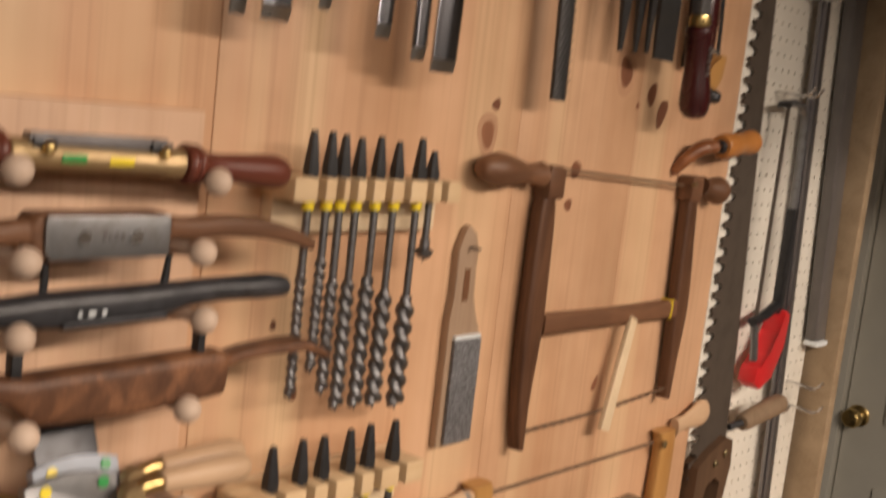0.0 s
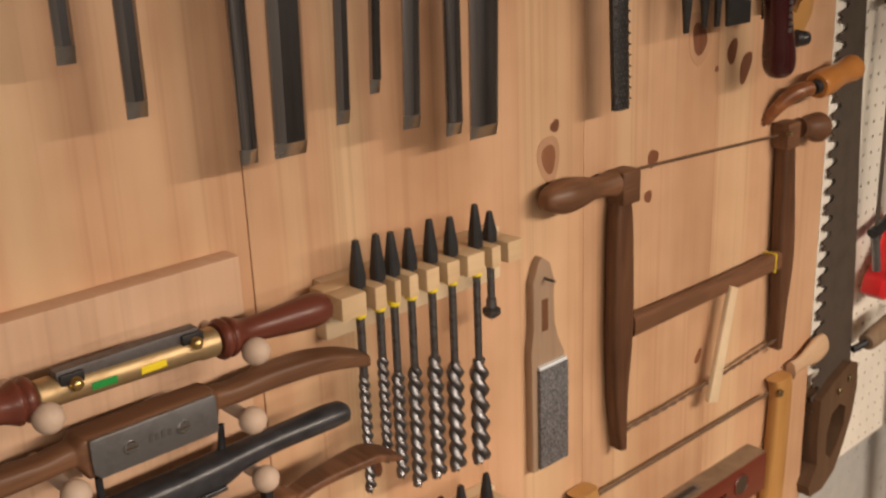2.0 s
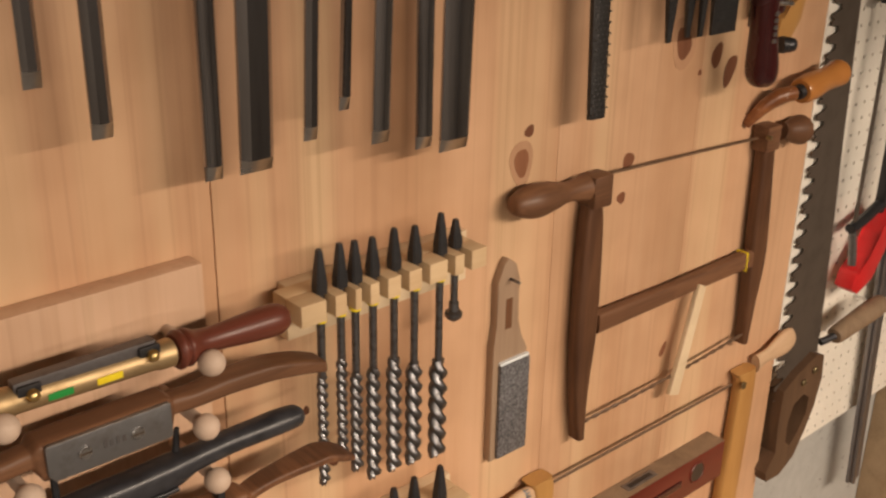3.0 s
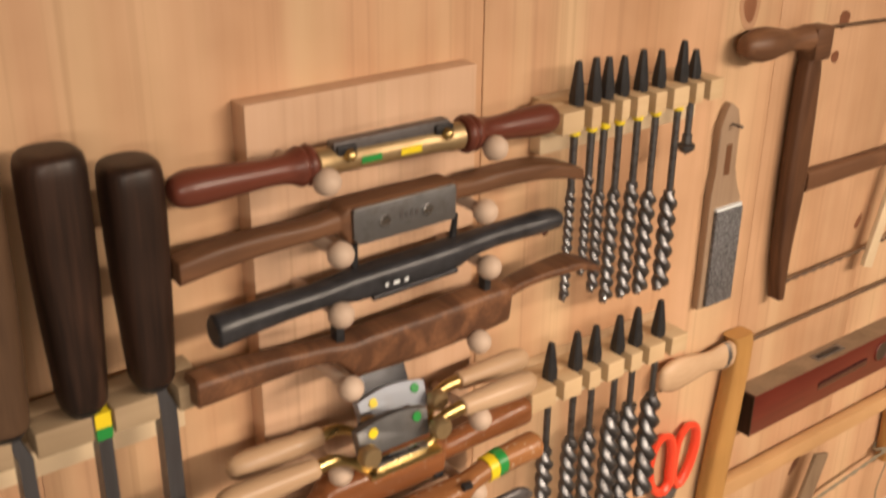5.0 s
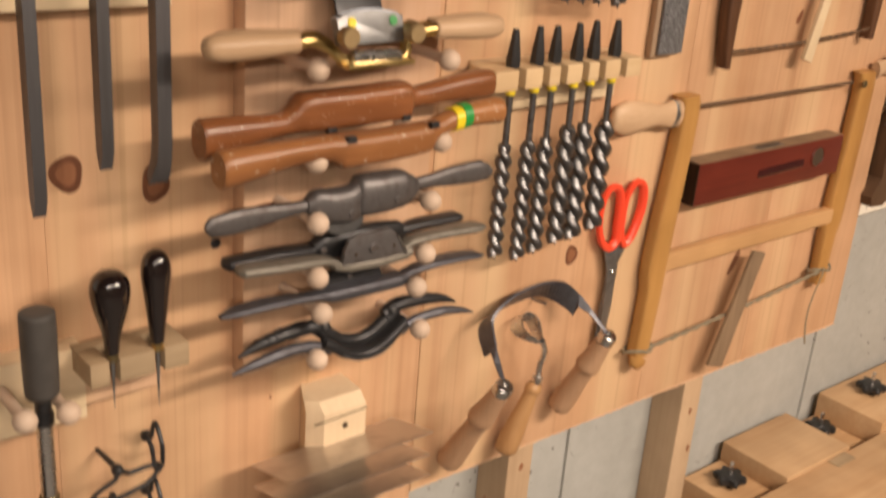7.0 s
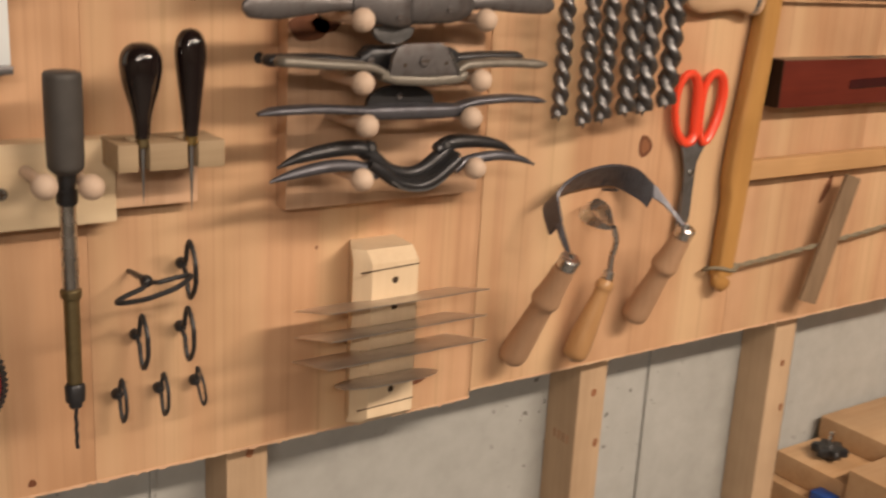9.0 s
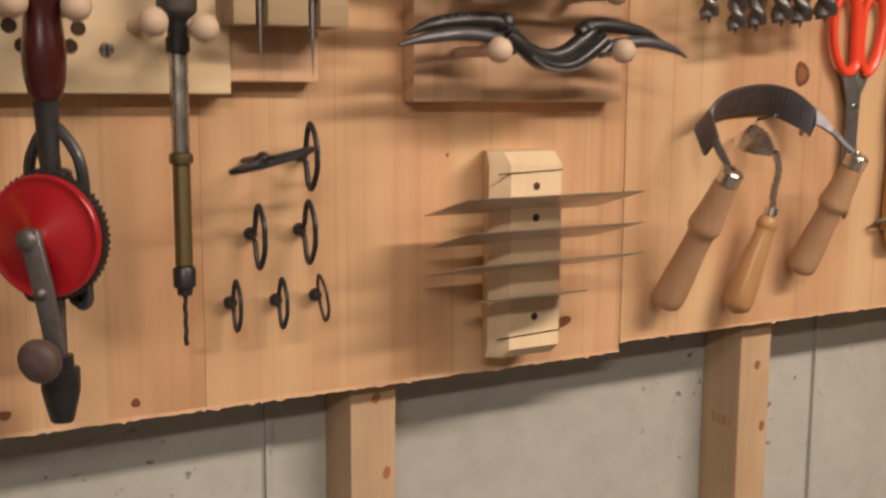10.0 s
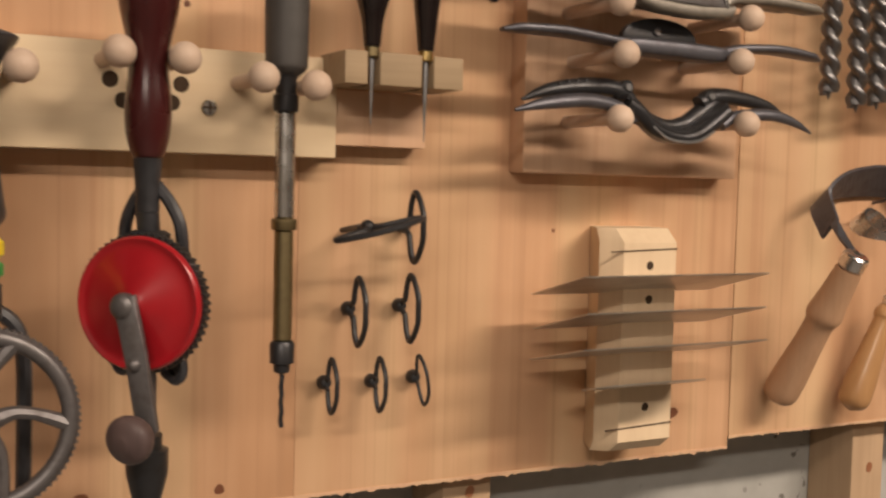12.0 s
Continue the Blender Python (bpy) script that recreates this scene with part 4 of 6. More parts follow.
# ebonised shave
s = thing("spokeshave", (0.05, -0.064, 1.678), "black ebonised round-handled spokeshave", "spokeshave", SHAVES)
part("stock", carve([(-0.0905, 0.066, 1.6860, 0.0085, 0.0088, 2.2), (-0.0885, 0.066, 1.6862, 0.0105, 0.0106, 2.2), (-0.060, 0.066, 1.6885, 0.0098, 0.0094, 2.2), (-0.020, 0.066, 1.6898, 0.0092, 0.0082, 2.3), (-0.004, 0.065, 1.6898, 0.0096, 0.0088, 2.6),
                     (0.010, 0.065, 1.6895, 0.0105, 0.0100, 3.2), (0.050, 0.065, 1.6895, 0.0108, 0.0108, 3.4), (0.088, 0.065, 1.6915, 0.0106, 0.0100, 3.2), (0.104, 0.065, 1.6940, 0.0092, 0.0080, 2.6), (0.135, 0.065, 1.6955, 0.0090, 0.0078, 2.3),
                     (0.168, 0.065, 1.6955, 0.0098, 0.0082, 2.2), (0.184, 0.065, 1.6950, 0.0090, 0.0072, 2.2), (0.188, 0.065, 1.6948, 0.0060, 0.0050, 2.2)]), EBONISED, s)
part("blade_tang", tube([(0.014, -0.060, 1.697), (0.0135, -0.061, 1.716)], 0.0024, 8, 1), BLACK_IRON, s)
part("blade_tang", tube([(0.094, -0.060, 1.700), (0.0955, -0.061, 1.718)], [0.0028, 0.0018], 8, 1), BLACK_IRON, s)
part("blade", carve([(0.018, 0.0745, 1.6815, 0.0030, 0.0016, 5), (0.086, 0.0745, 1.6835, 0.0030, 0.0016, 5)], 12, 1), IRON_DARK, s, "steel blade edge")
for gx, gw in ((0.0275, 0.0022), (0.0340, 0.0045), (0.0425, 0.0030)):
    part("stamped_mark", box(gx, gx + gw, -0.0764, -0.0755, 1.6870, 1.6895), PAPER, s, "worn pale paint mark")

# burl shave
s = thing("spokeshave", (0.05, -0.062, 1.624), "dark figured burl wood spokeshave with flat handles", "spokeshave", SHAVES)
part("stock", carve([(-0.1055, 0.060, 1.6478, 0.0095, 0.0085, 4), (-0.1040, 0.060, 1.6478, 0.0108, 0.0100, 4), (-0.060, 0.061, 1.6488, 0.0098, 0.0090, 3.4), (-0.024, 0.062, 1.6475, 0.0090, 0.0072, 3), (-0.008, 0.062, 1.6450, 0.0098, 0.0082, 3),
                     (0.001, 0.062, 1.6405, 0.0110, 0.0118, 3.4), (0.0065, 0.062, 1.6372, 0.0118, 0.0148, 4.5), (0.060, 0.062, 1.6372, 0.0120, 0.0160, 5), (0.110, 0.062, 1.6390, 0.0120, 0.0158, 5), (0.1370, 0.062, 1.6400, 0.0118, 0.0146, 5),
                     (0.1400, 0.062, 1.6430, 0.0100, 0.0098, 4), (0.1430, 0.061, 1.6465, 0.0085, 0.0040, 4), (0.170, 0.060, 1.6505, 0.0098, 0.0036, 4.5), (0.205, 0.060, 1.6515, 0.0125, 0.0036, 5), (0.222, 0.060, 1.6465, 0.0128, 0.0034, 5), (0.231, 0.060, 1.6420, 0.0110, 0.0026, 4)]), BURL, s)
part("blade_tang", box(-0.006, 0.0005, -0.068, -0.060, 1.650, 1.667, 0.001), BLACK_IRON, s)
part("blade_tang", box(0.118, 0.1235, -0.068, -0.060, 1.653, 1.673, 0.001), BLACK_IRON, s)


def modern_shave(dz, dd, dx, high, lean, cap_mat, label):
    """Brass-framed shave with pale handles, a steel cutter and lever cap."""
    def P(x, d, z):
        return (x + dx, -(d + dd), z + dz)
    s = thing("spokeshave", P(0.03, 0.09, 1.56), label, "spokeshave", SHAVES)
    part("brass_frame", tube([P(-0.034, 0.088, 1.5785), P(-0.022, 0.088, 1.5790), P(-0.008, 0.088, 1.572), P(0.004, 0.089, 1.5625), P(0.030, 0.089, 1.5615), P(0.057, 0.089, 1.5630), P(0.0605, 0.088, 1.575), P(0.072, 0.088, 1.580), P(0.084, 0.088, 1.581)],
                             [0.0050, 0.0046, 0.0036, 0.0030, 0.0030, 0.0030, 0.0034, 0.0046, 0.0050], 10, 5), BRASS, s)
    part("brass_sole", box(P(0.001, 0, 0)[0], P(0.060, 0, 0)[0], P(0, 0.099, 0)[1], P(0, 0.082, 0)[1], 1.5585 + dz, 1.5625 + dz, 0.0015), BRASS, s)
    part("mouth_iron", box(P(0.008, 0, 0)[0], P(0.050, 0, 0)[0], P(0, 0.0955, 0)[1], P(0, 0.0900, 0)[1], 1.5626 + dz, 1.5680 + dz, 0.0008), CHROME, s, "bright cutter edge at the mouth")
    m = Matrix.Translation(P(0.0240, 0.088, 1.5855)) @ Matrix.Rotation(radians(lean), 4, "X")
    cap = []
    for i in range(11):
        u = -0.0285 + 0.057 * i / 10
        cap.append((u, 0.0070 + 0.0050 * math.cos(u / 0.0285 * 1.45)))
    own = prism(cap + [(0.0275, -0.0115), (-0.0275, -0.0115)], -0.004, 0.004, 0.001)
    own.transform(m)
    lc = part("lever_cap", own, cap_mat, s, "grey steel lever cap" if cap_mat is PLATE else "pale painted lever cap")
    for u, w, mt in ((-0.0165, 0.004, YELLOW), (0.0190, 0.004, GREEN)):
        own = rod((u, -0.0042, w), (u, -0.0050, w), 0.0036, 16)
        own.transform(m)
        part("colour_dot", own, mt, lc, "yellow paint dot" if mt is YELLOW else "green paint dot")
    own = box(-0.021, 0.021, 0.0045, 0.0075, -0.012, high, 0.001)
    own.transform(m)
    part("cutter", own, IRON_DARK, s, "dark steel cutter")
    for kx in (-0.0030, 0.0545):
        part("adjuster_knob", turned(P(kx, 0.094, 1.583), P(kx, 0.1075, 1.583), [(0.003, 0), (0.003, 0.35), (0.0072, 0.4), (0.0076, 0.5), (0.0076, 0.88), (0.0066, 1.0)], 1, 24), BRASS_SATIN, s, "knurled brass adjuster knob")
    hp = [(0.0048, 0.0), (0.0070, 0.02), (0.0076, 0.15), (0.0092, 0.5), (0.0094, 0.8), (0.0070, 0.95), (0.0005, 1.0)]
    grip(P(-0.034, 0.088, 1.5785), P(-0.106, 0.088, 1.5790), hp, BEECH, s)
    grip(P(0.084, 0.088, 1.581), P(0.152, 0.088, 1.580), hp, BEECH, s)
    return s


modern_shave(0.003, 0.004, -0.004, 0.010, -14, PLATE, "brass spokeshave with pale wood handles and painted dots")
modern_shave(-0.0035, -0.034, 0.0215, 0.034, -24, CAP_PAINT, "second brass spokeshave with pale wood handles behind another")


def stock_shave(secs, mat, d, tangs, label, tape=None):
    s = thing("spokeshave", (0.04, -d, 1.49), label, "spokeshave", SHAVES)
    part("stock", carve([(x, d, z, hd, hz, p) for x, z, hd, hz, p in secs], 26), mat, s)
    for x, z in tangs:
        part("blade_tang", box(x - 0.004, x + 0.004, -d - 0.0125, -d - 0.007, z - 0.0024, z + 0.0024, 0.0008), BLACK_IRON, s)
    for x, z, r, mt in tape or ():
        part("tape_band", carve([(x - 0.0040, d, z - 0.0004, r, r * 0.97, 2.4), (x + 0.0040, d, z + 0.0004, r * 1.02, r * 0.99, 2.4)], 24, 1), mt, s, "yellow tape band" if mt is YELLOW else "green tape band")
    return s


stock_shave([(-0.0925, 1.5085, 0.0112, 0.0140, 2.3), (-0.0900, 1.5086, 0.0120, 0.0150, 2.3), (-0.055, 1.5110, 0.0105, 0.0112, 2.3), (-0.027, 1.5125, 0.0092, 0.0084, 2.3), (-0.0185, 1.5155, 0.0104, 0.0106, 2.5), (-0.0125, 1.5192, 0.0118, 0.0134, 3), (-0.006, 1.5200, 0.0125, 0.0146, 3.6),
             (0.045, 1.5200, 0.0126, 0.0148, 3.8), (0.0860, 1.5205, 0.0125, 0.0146, 3.8), (0.0885, 1.5205, 0.0110, 0.0124, 3), (0.0908, 1.5212, 0.0088, 0.0084, 2.5), (0.110, 1.5225, 0.0090, 0.0088, 2.5), (0.140, 1.5250, 0.0098, 0.0104, 2.6), (0.170, 1.5262, 0.0105, 0.0118, 2.6), (0.1755, 1.5262, 0.0100, 0.0112, 2.6)],
            AMBER_DARK, 0.052, [(0.012, 1.5062), (0.082, 1.5085)], "amber brown wooden spokeshave with flared handles")
stock_shave([(-0.0905, 1.4932, 0.0112, 0.0128, 2.2), (-0.0880, 1.4934, 0.0122, 0.0140, 2.2), (-0.055, 1.4965, 0.0110, 0.0115, 2.2), (-0.020, 1.4985, 0.0098, 0.0093, 2.2), (-0.002, 1.4982, 0.0098, 0.0096, 2.4), (0.0055, 1.4962, 0.0112, 0.0112, 3), (0.0095, 1.4945, 0.0120, 0.0124, 3.4),
             (0.050, 1.4945, 0.0122, 0.0124, 3.4), (0.090, 1.4962, 0.0118, 0.0116, 3.2), (0.0960, 1.4995, 0.0100, 0.0092, 2.6), (0.104, 1.5035, 0.0088, 0.0078, 2.3), (0.125, 1.5082, 0.0094, 0.0090, 2.3), (0.150, 1.5098, 0.0104, 0.0102, 2.3), (0.1645, 1.5098, 0.0108, 0.0108, 2.3), (0.1670, 1.5098, 0.0098, 0.0098, 2.3)],
            AMBER, 0.077, [(0.013, 1.5055), (0.091, 1.5080)], "glossy amber spokeshave with yellow and green tape", [(0.1195, 1.5072, 0.0098, YELLOW), (0.1277, 1.5088, 0.0101, GREEN)])


def iron_shave(handles, bodies, mat, label, screws=(), cap=None, hump=None):
    s = thing("spokeshave", (0.04, -0.065, 1.4), label, "spokeshave", SHAVES)
    for h in handles:
        part("handle", carve(h, 20), mat, s)
    for b in bodies:
        part("frame", carve(b, 24), mat, s)
    if cap:
        pts, d0, d1, cm = cap
        part("cap_iron", prism(pts, -d1, -d0, 0.0012), cm, s)
    if hump:
        x0, x1, z0, rise, d0, d1, hm = hump
        pts = [((x0 + x1) / 2 - (x1 - x0) / 2 * math.cos(math.pi * i / 14), z0 + rise * math.sin(math.pi * i / 14) ** 0.8) for i in range(15)]
        part("cutter", prism(pts, -d1, -d0, 0.0005), hm, s, "rounded cutter iron")
    for x, d, z, r in screws:
        slot_screw((x, -d, z), r, s, "screw", IRON)
    return s


iron_shave([[(-0.0950, 0.066, 1.4475, 0.0020, 0.0030, 2.2), (-0.0900, 0.066, 1.4475, 0.0036, 0.0078, 2.4), (-0.070, 0.066, 1.4482, 0.0042, 0.0092, 2.6), (-0.045, 0.066, 1.4495, 0.0040, 0.0072, 2.4), (-0.018, 0.066, 1.4502, 0.0040, 0.0050, 2.4), (-0.002, 0.067, 1.4505, 0.0050, 0.0058, 2.4)],
            [(0.086, 0.066, 1.4518, 0.0040, 0.0052, 2.4), (0.105, 0.066, 1.4530, 0.0040, 0.0056, 2.4), (0.135, 0.066, 1.4540, 0.0042, 0.0086, 2.6), (0.160, 0.066, 1.4540, 0.0042, 0.0094, 2.6), (0.170, 0.066, 1.4525, 0.0036, 0.0072, 2.4), (0.1755, 0.066, 1.4515, 0.0020, 0.0030, 2.2)]],
           [[(-0.0120, 0.067, 1.4510, 0.0050, 0.0058, 2.6), (-0.0050, 0.068, 1.4515, 0.0080, 0.0112, 3), (0.010, 0.070, 1.4490, 0.0100, 0.0132, 3), (0.024, 0.0695, 1.4480, 0.0100, 0.0146, 3), (0.034, 0.068, 1.4500, 0.0085, 0.0158, 3), (0.041, 0.067, 1.4510, 0.0060, 0.0140, 3)],
            [(0.0300, 0.068, 1.4530, 0.0070, 0.0120, 2.6), (0.0345, 0.069, 1.4530, 0.0105, 0.0162, 2.8), (0.050, 0.070, 1.4532, 0.0118, 0.0166, 2.8), (0.072, 0.070, 1.4535, 0.0112, 0.0156, 2.8), (0.085, 0.068, 1.4522, 0.0085, 0.0112, 2.6), (0.094, 0.066, 1.4515, 0.0045, 0.0058, 2.4)]],
           IRON, "grey cast-iron spokeshave with flat paddle handles", [(0.022, 0.0790, 1.4430, 0.0028), (0.064, 0.0812, 1.4485, 0.0028)], None,
           (0.006, 0.041, 1.4345, -0.0125, 0.0640, 0.0690, PLATE))
iron_shave([[(-0.0740, 0.052, 1.4090, 0.0030, 0.0018, 2.4), (-0.0700, 0.052, 1.4094, 0.0085, 0.0044, 2.8), (-0.035, 0.052, 1.4100, 0.0085, 0.0040, 2.8), (0.004, 0.052, 1.4072, 0.0070, 0.0040, 2.8), (0.014, 0.052, 1.4070, 0.0060, 0.0050, 2.8)],
            [(0.086, 0.052, 1.4080, 0.0060, 0.0042, 2.8), (0.115, 0.052, 1.4102, 0.0080, 0.0040, 2.8), (0.150, 0.052, 1.4100, 0.0085, 0.0040, 2.8), (0.158, 0.052, 1.4088, 0.0030, 0.0018, 2.4)]],
           [[(0.003, 0.053, 1.4075, 0.0060, 0.0060, 3), (0.012, 0.054, 1.4085, 0.0080, 0.0115, 3), (0.050, 0.054, 1.4085, 0.0080, 0.0120, 3), (0.085, 0.053, 1.4080, 0.0060, 0.0100, 3), (0.095, 0.052, 1.4080, 0.0050, 0.0050, 3)]], IRON_DARK, "dark iron spokeshave hanging behind another", [(0.0085, 0.0620, 1.4090, 0.0030)])
s = iron_shave([[(-0.0730, 0.072, 1.4105, 0.0040, 0.0020, 2.6), (-0.0690, 0.072, 1.4110, 0.0088, 0.0038, 3), (-0.040, 0.072, 1.4090, 0.0092, 0.0038, 3), (-0.004, 0.072, 1.4065, 0.0076, 0.0034, 3), (0.006, 0.072, 1.4045, 0.0066, 0.0034, 3), (0.018, 0.072, 1.3985, 0.0060, 0.0036, 3)],
                [(0.076, 0.072, 1.4000, 0.0060, 0.0036, 3), (0.088, 0.072, 1.4062, 0.0066, 0.0034, 3), (0.120, 0.072, 1.4075, 0.0086, 0.0036, 3), (0.155, 0.072, 1.4060, 0.0092, 0.0036, 3), (0.1655, 0.072, 1.4055, 0.0050, 0.0020, 2.6)]],
               [[(0.010, 0.072, 1.4000, 0.0060, 0.0036, 3), (0.025, 0.072, 1.3965, 0.0066, 0.0042, 3), (0.055, 0.072, 1.3952, 0.0070, 0.0044, 3), (0.080, 0.072, 1.3968, 0.0066, 0.0046, 3), (0.0860, 0.072, 1.3985, 0.0060, 0.0036, 3)]], WORN_IRON, "worn grey iron spokeshave with a square screwed cap",
               [(0.0450, 0.0783, 1.4105, 0.0044)], ([(0.0160, 1.3995), (0.0800, 1.3985), (0.0775, 1.4040), (0.0700, 1.4130), (0.0665, 1.4195), (0.0610, 1.4235), (0.0300, 1.4230), (0.0220, 1.4200), (0.0180, 1.4120)], 0.0735, 0.0785, IRON))
# chrome strip that paints the highlight along the cap's right edge
part("cap_edge", prism([(0.0668, 1.4180), (0.0684, 1.4176), (0.0770, 1.4050), (0.0795, 1.3990), (0.0772, 1.3990), (0.0740, 1.4050)], -0.0792, -0.0786), CHROME, s, "bright strip painted as the highlight on the cap edge")
for hx, hz in ((0.0285, 1.4075), (0.0655, 1.4085)):
    part("screw_hole", rod((hx, -0.0780, hz), (hx, -0.0789, hz), 0.0015, 12), HOLE_SHADE, s)
iron_shave([[(-0.0825, 0.064, 1.3735, 0.0030, 0.0014, 2.4), (-0.070, 0.064, 1.3750, 0.0078, 0.0030, 2.8), (-0.045, 0.064, 1.3755, 0.0088, 0.0033, 2.8), (-0.010, 0.064, 1.3735, 0.0070, 0.0032, 2.8), (0.012, 0.064, 1.3715, 0.0066, 0.0036, 2.8)],
            [(0.084, 0.064, 1.3715, 0.0060, 0.0034, 2.8), (0.105, 0.064, 1.3760, 0.0070, 0.0032, 2.8), (0.135, 0.064, 1.3775, 0.0088, 0.0033, 2.8), (0.165, 0.064, 1.3755, 0.0078, 0.0028, 2.8), (0.1755, 0.064, 1.3735, 0.0030, 0.0012, 2.4)]],
           [[(0.006, 0.064, 1.3715, 0.0060, 0.0040, 3), (0.016, 0.064, 1.3710, 0.0086, 0.0055, 3.4), (0.050, 0.064, 1.3705, 0.0092, 0.0058, 3.4), (0.080, 0.064, 1.3700, 0.0086, 0.0055, 3.4), (0.090, 0.064, 1.3705, 0.0060, 0.0042, 3)]], BLUE_IRON,
           "low dark iron spokeshave with thin handles", [(0.035, 0.0615, 1.3820, 0.0026)], None, (0.008, 0.068, 1.3750, 0.0155, 0.0560, 0.0612, IRON_DARK))

# curved double shave of black iron
s = thing("spokeshave", (0.045, -0.066, 1.312), "black iron gull-wing spokeshave with ornate pierced handles", "spokeshave", SHAVES)
# lower wings get a paler iron for the light their top faces reflect
for nm, mt, pts, rr in (
        ("lower_wing", BLUE_IRON, [(-0.0755, -0.070, 1.3255), (-0.055, -0.071, 1.3305), (-0.025, -0.071, 1.3340), (0.000, -0.070, 1.3310), (0.013, -0.071, 1.3240)], [0.0012, 0.0040, 0.0050, 0.0046, 0.0040]),
        ("lower_wing", BLUE_IRON, [(0.083, -0.071, 1.3235), (0.097, -0.070, 1.3300), (0.125, -0.071, 1.3325), (0.148, -0.071, 1.3285), (0.165, -0.070, 1.3220)], [0.0040, 0.0042, 0.0044, 0.0032, 0.0010]),
        ("upper_wing", IRON_DARK, [(-0.0650, -0.060, 1.3330), (-0.045, -0.060, 1.3400), (-0.015, -0.060, 1.3440), (0.006, -0.060, 1.3430), (0.016, -0.061, 1.3370)], [0.0010, 0.0046, 0.0062, 0.0062, 0.0052]),
        ("upper_wing", IRON_DARK, [(0.072, -0.061, 1.3380), (0.086, -0.060, 1.3435), (0.110, -0.060, 1.3430), (0.135, -0.060, 1.3385), (0.1525, -0.060, 1.3310)], [0.0052, 0.0062, 0.0056, 0.0042, 0.0010])):
    part(nm, tube(pts, rr, 12, 5, None, False, 0.85), mt, s)
TROUGH = [(0.004, 1.3375), (0.015, 1.3310), (0.028, 1.3215), (0.045, 1.3172), (0.060, 1.3192), (0.074, 1.3275), (0.086, 1.3365)]
part("back_rail", tube([(x, -0.0600, z + 0.0040) for x, z in TROUGH], [0.0052, 0.0062, 0.0058, 0.0052, 0.0058, 0.0062, 0.0052], 12, 5), IRON_DARK, s)
part("front_rail", tube([(x, -0.0735, z - 0.0035) for x, z in TROUGH], [0.0044, 0.0050, 0.0044, 0.0040, 0.0044, 0.0050, 0.0044], 12, 5), IRON_DARK, s)
part("web", strip([(x, z + 0.0005) for x, z in TROUGH], -0.0745, -0.0590, 0.0036), IRON_DARK, s, "worn curved web")
part("cutter", strip([(0.022, 1.3200), (0.034, 1.3130), (0.048, 1.3110), (0.060, 1.3125), (0.072, 1.3190)], -0.0780, -0.0640, 0.0016), PLATE, s, "curved steel cutter")
for px, py, pz, pr in ((0.0105, -0.0655, 1.3445, 0.0048), (0.0790, -0.0655, 1.3425, 0.0046), (0.0795, -0.0740, 1.3265, 0.0038), (0.0025, -0.0730, 1.3265, 0.0034)):
    lug = part("pivot_lug", rod((px, py + 0.008, pz), (px, py, pz), pr, 16), IRON_DARK, s)
    part("lug_screw", rod((px, py - 0.0002, pz), (px, py - 0.0014, pz), pr * 0.55, 12), PLATE, lug)
for i in range(7):
    part("bead", ball((0.0905 + 0.0062 * i, -0.0625, 1.3462 - 0.00015 * i * i), 0.0019, n=10), IRON_DARK, s)
for i in range(6):
    part("bead", ball((-0.0400 + 0.0068 * i, -0.0625, 1.3438 + 0.0030 * math.sin(0.5 * i)), 0.0018, n=10), IRON_DARK, s)

# ---- awls ----
for ax, top, r, tip in ((-0.1605, 1.4225, 0.0142, 1.313), (-0.1260, 1.4315, 0.0108, 1.305)):
    a = thing("awl", (ax, -0.050, tip), "awl with a glossy black lacquered pear handle" if r > 0.012 else "slim awl with a glossy black handle and brass ferrule", "awl", "awls in the rack")
    ln = top - 1.3585
    part("handle", turned((ax, -0.050, 1.3585), (ax, -0.050, top), [(0.0046, 0), (0.0050, 0.02), (0.0068, 0.25), (r * 0.86, 0.55), (r, 0.76), (r * 0.88, 0.90), (r * 0.5, 0.98), (0.0005, 1.0)], 5, 24), BLACK_LACQUER, a)
    part("ferrule", rod((ax, -0.050, 1.352), (ax, -0.050, 1.3583), 0.0042, 14), BRASS_DULL if r > 0.012 else BRASS, a, "brass ferrule")
    part("spike", lathe([(0.0002, 0), (0.0017, 0.035), (0.0017, 1.353 - tip)], Matrix.Translation((ax, -0.050, tip)), 8), PLATE, a)

# ---- push drill ----
s = thing("push_drill", (-0.213, -0.052, 1.141), "push drill with a dark grey grip and worn brass tube", "push drill")
X, D = -0.2125, -0.052
part("grip", turned((X, D, 1.338), (X, D, 1.405), [(0.0075, 0), (0.0110, 0.05), (0.0118, 0.12), (0.0122, 0.5), (0.0122, 0.93), (0.0112, 0.985), (0.0090, 1.0)], 3, 26), GREYGRIP, s)
part("collar", turned((X, D, 1.318), (X, D, 1.3378), [(0.0066, 0), (0.0070, 0.1), (0.0070, 0.45), (0.0058, 0.5), (0.0058, 0.9), (0.0072, 1)], 1, 20), IRON_DARK, s)
part("steel_tube", rod((X, D, 1.259), (X, D, 1.3178), 0.0056, 18), CHROME, s, "bright steel tube")
part("ring", turned((X, D, 1.2525), (X, D, 1.2588), [(0.0066, 0), (0.0072, 0.15), (0.0072, 0.85), (0.0064, 1)], 1, 20), BRASS_DULL, s)
part("brass_tube", rod((X, D, 1.1905), (X, D, 1.2523), 0.0053, 18), BRASS_DULL, s, "tarnished brass tube")
part("chuck", turned((X, D, 1.172), (X, D, 1.1903), [(0.0030, 0), (0.0045, 0.05), (0.0048, 0.28), (0.0068, 0.32), (0.0070, 0.9), (0.0058, 1)], 1, 20), IRON_DARK, s)
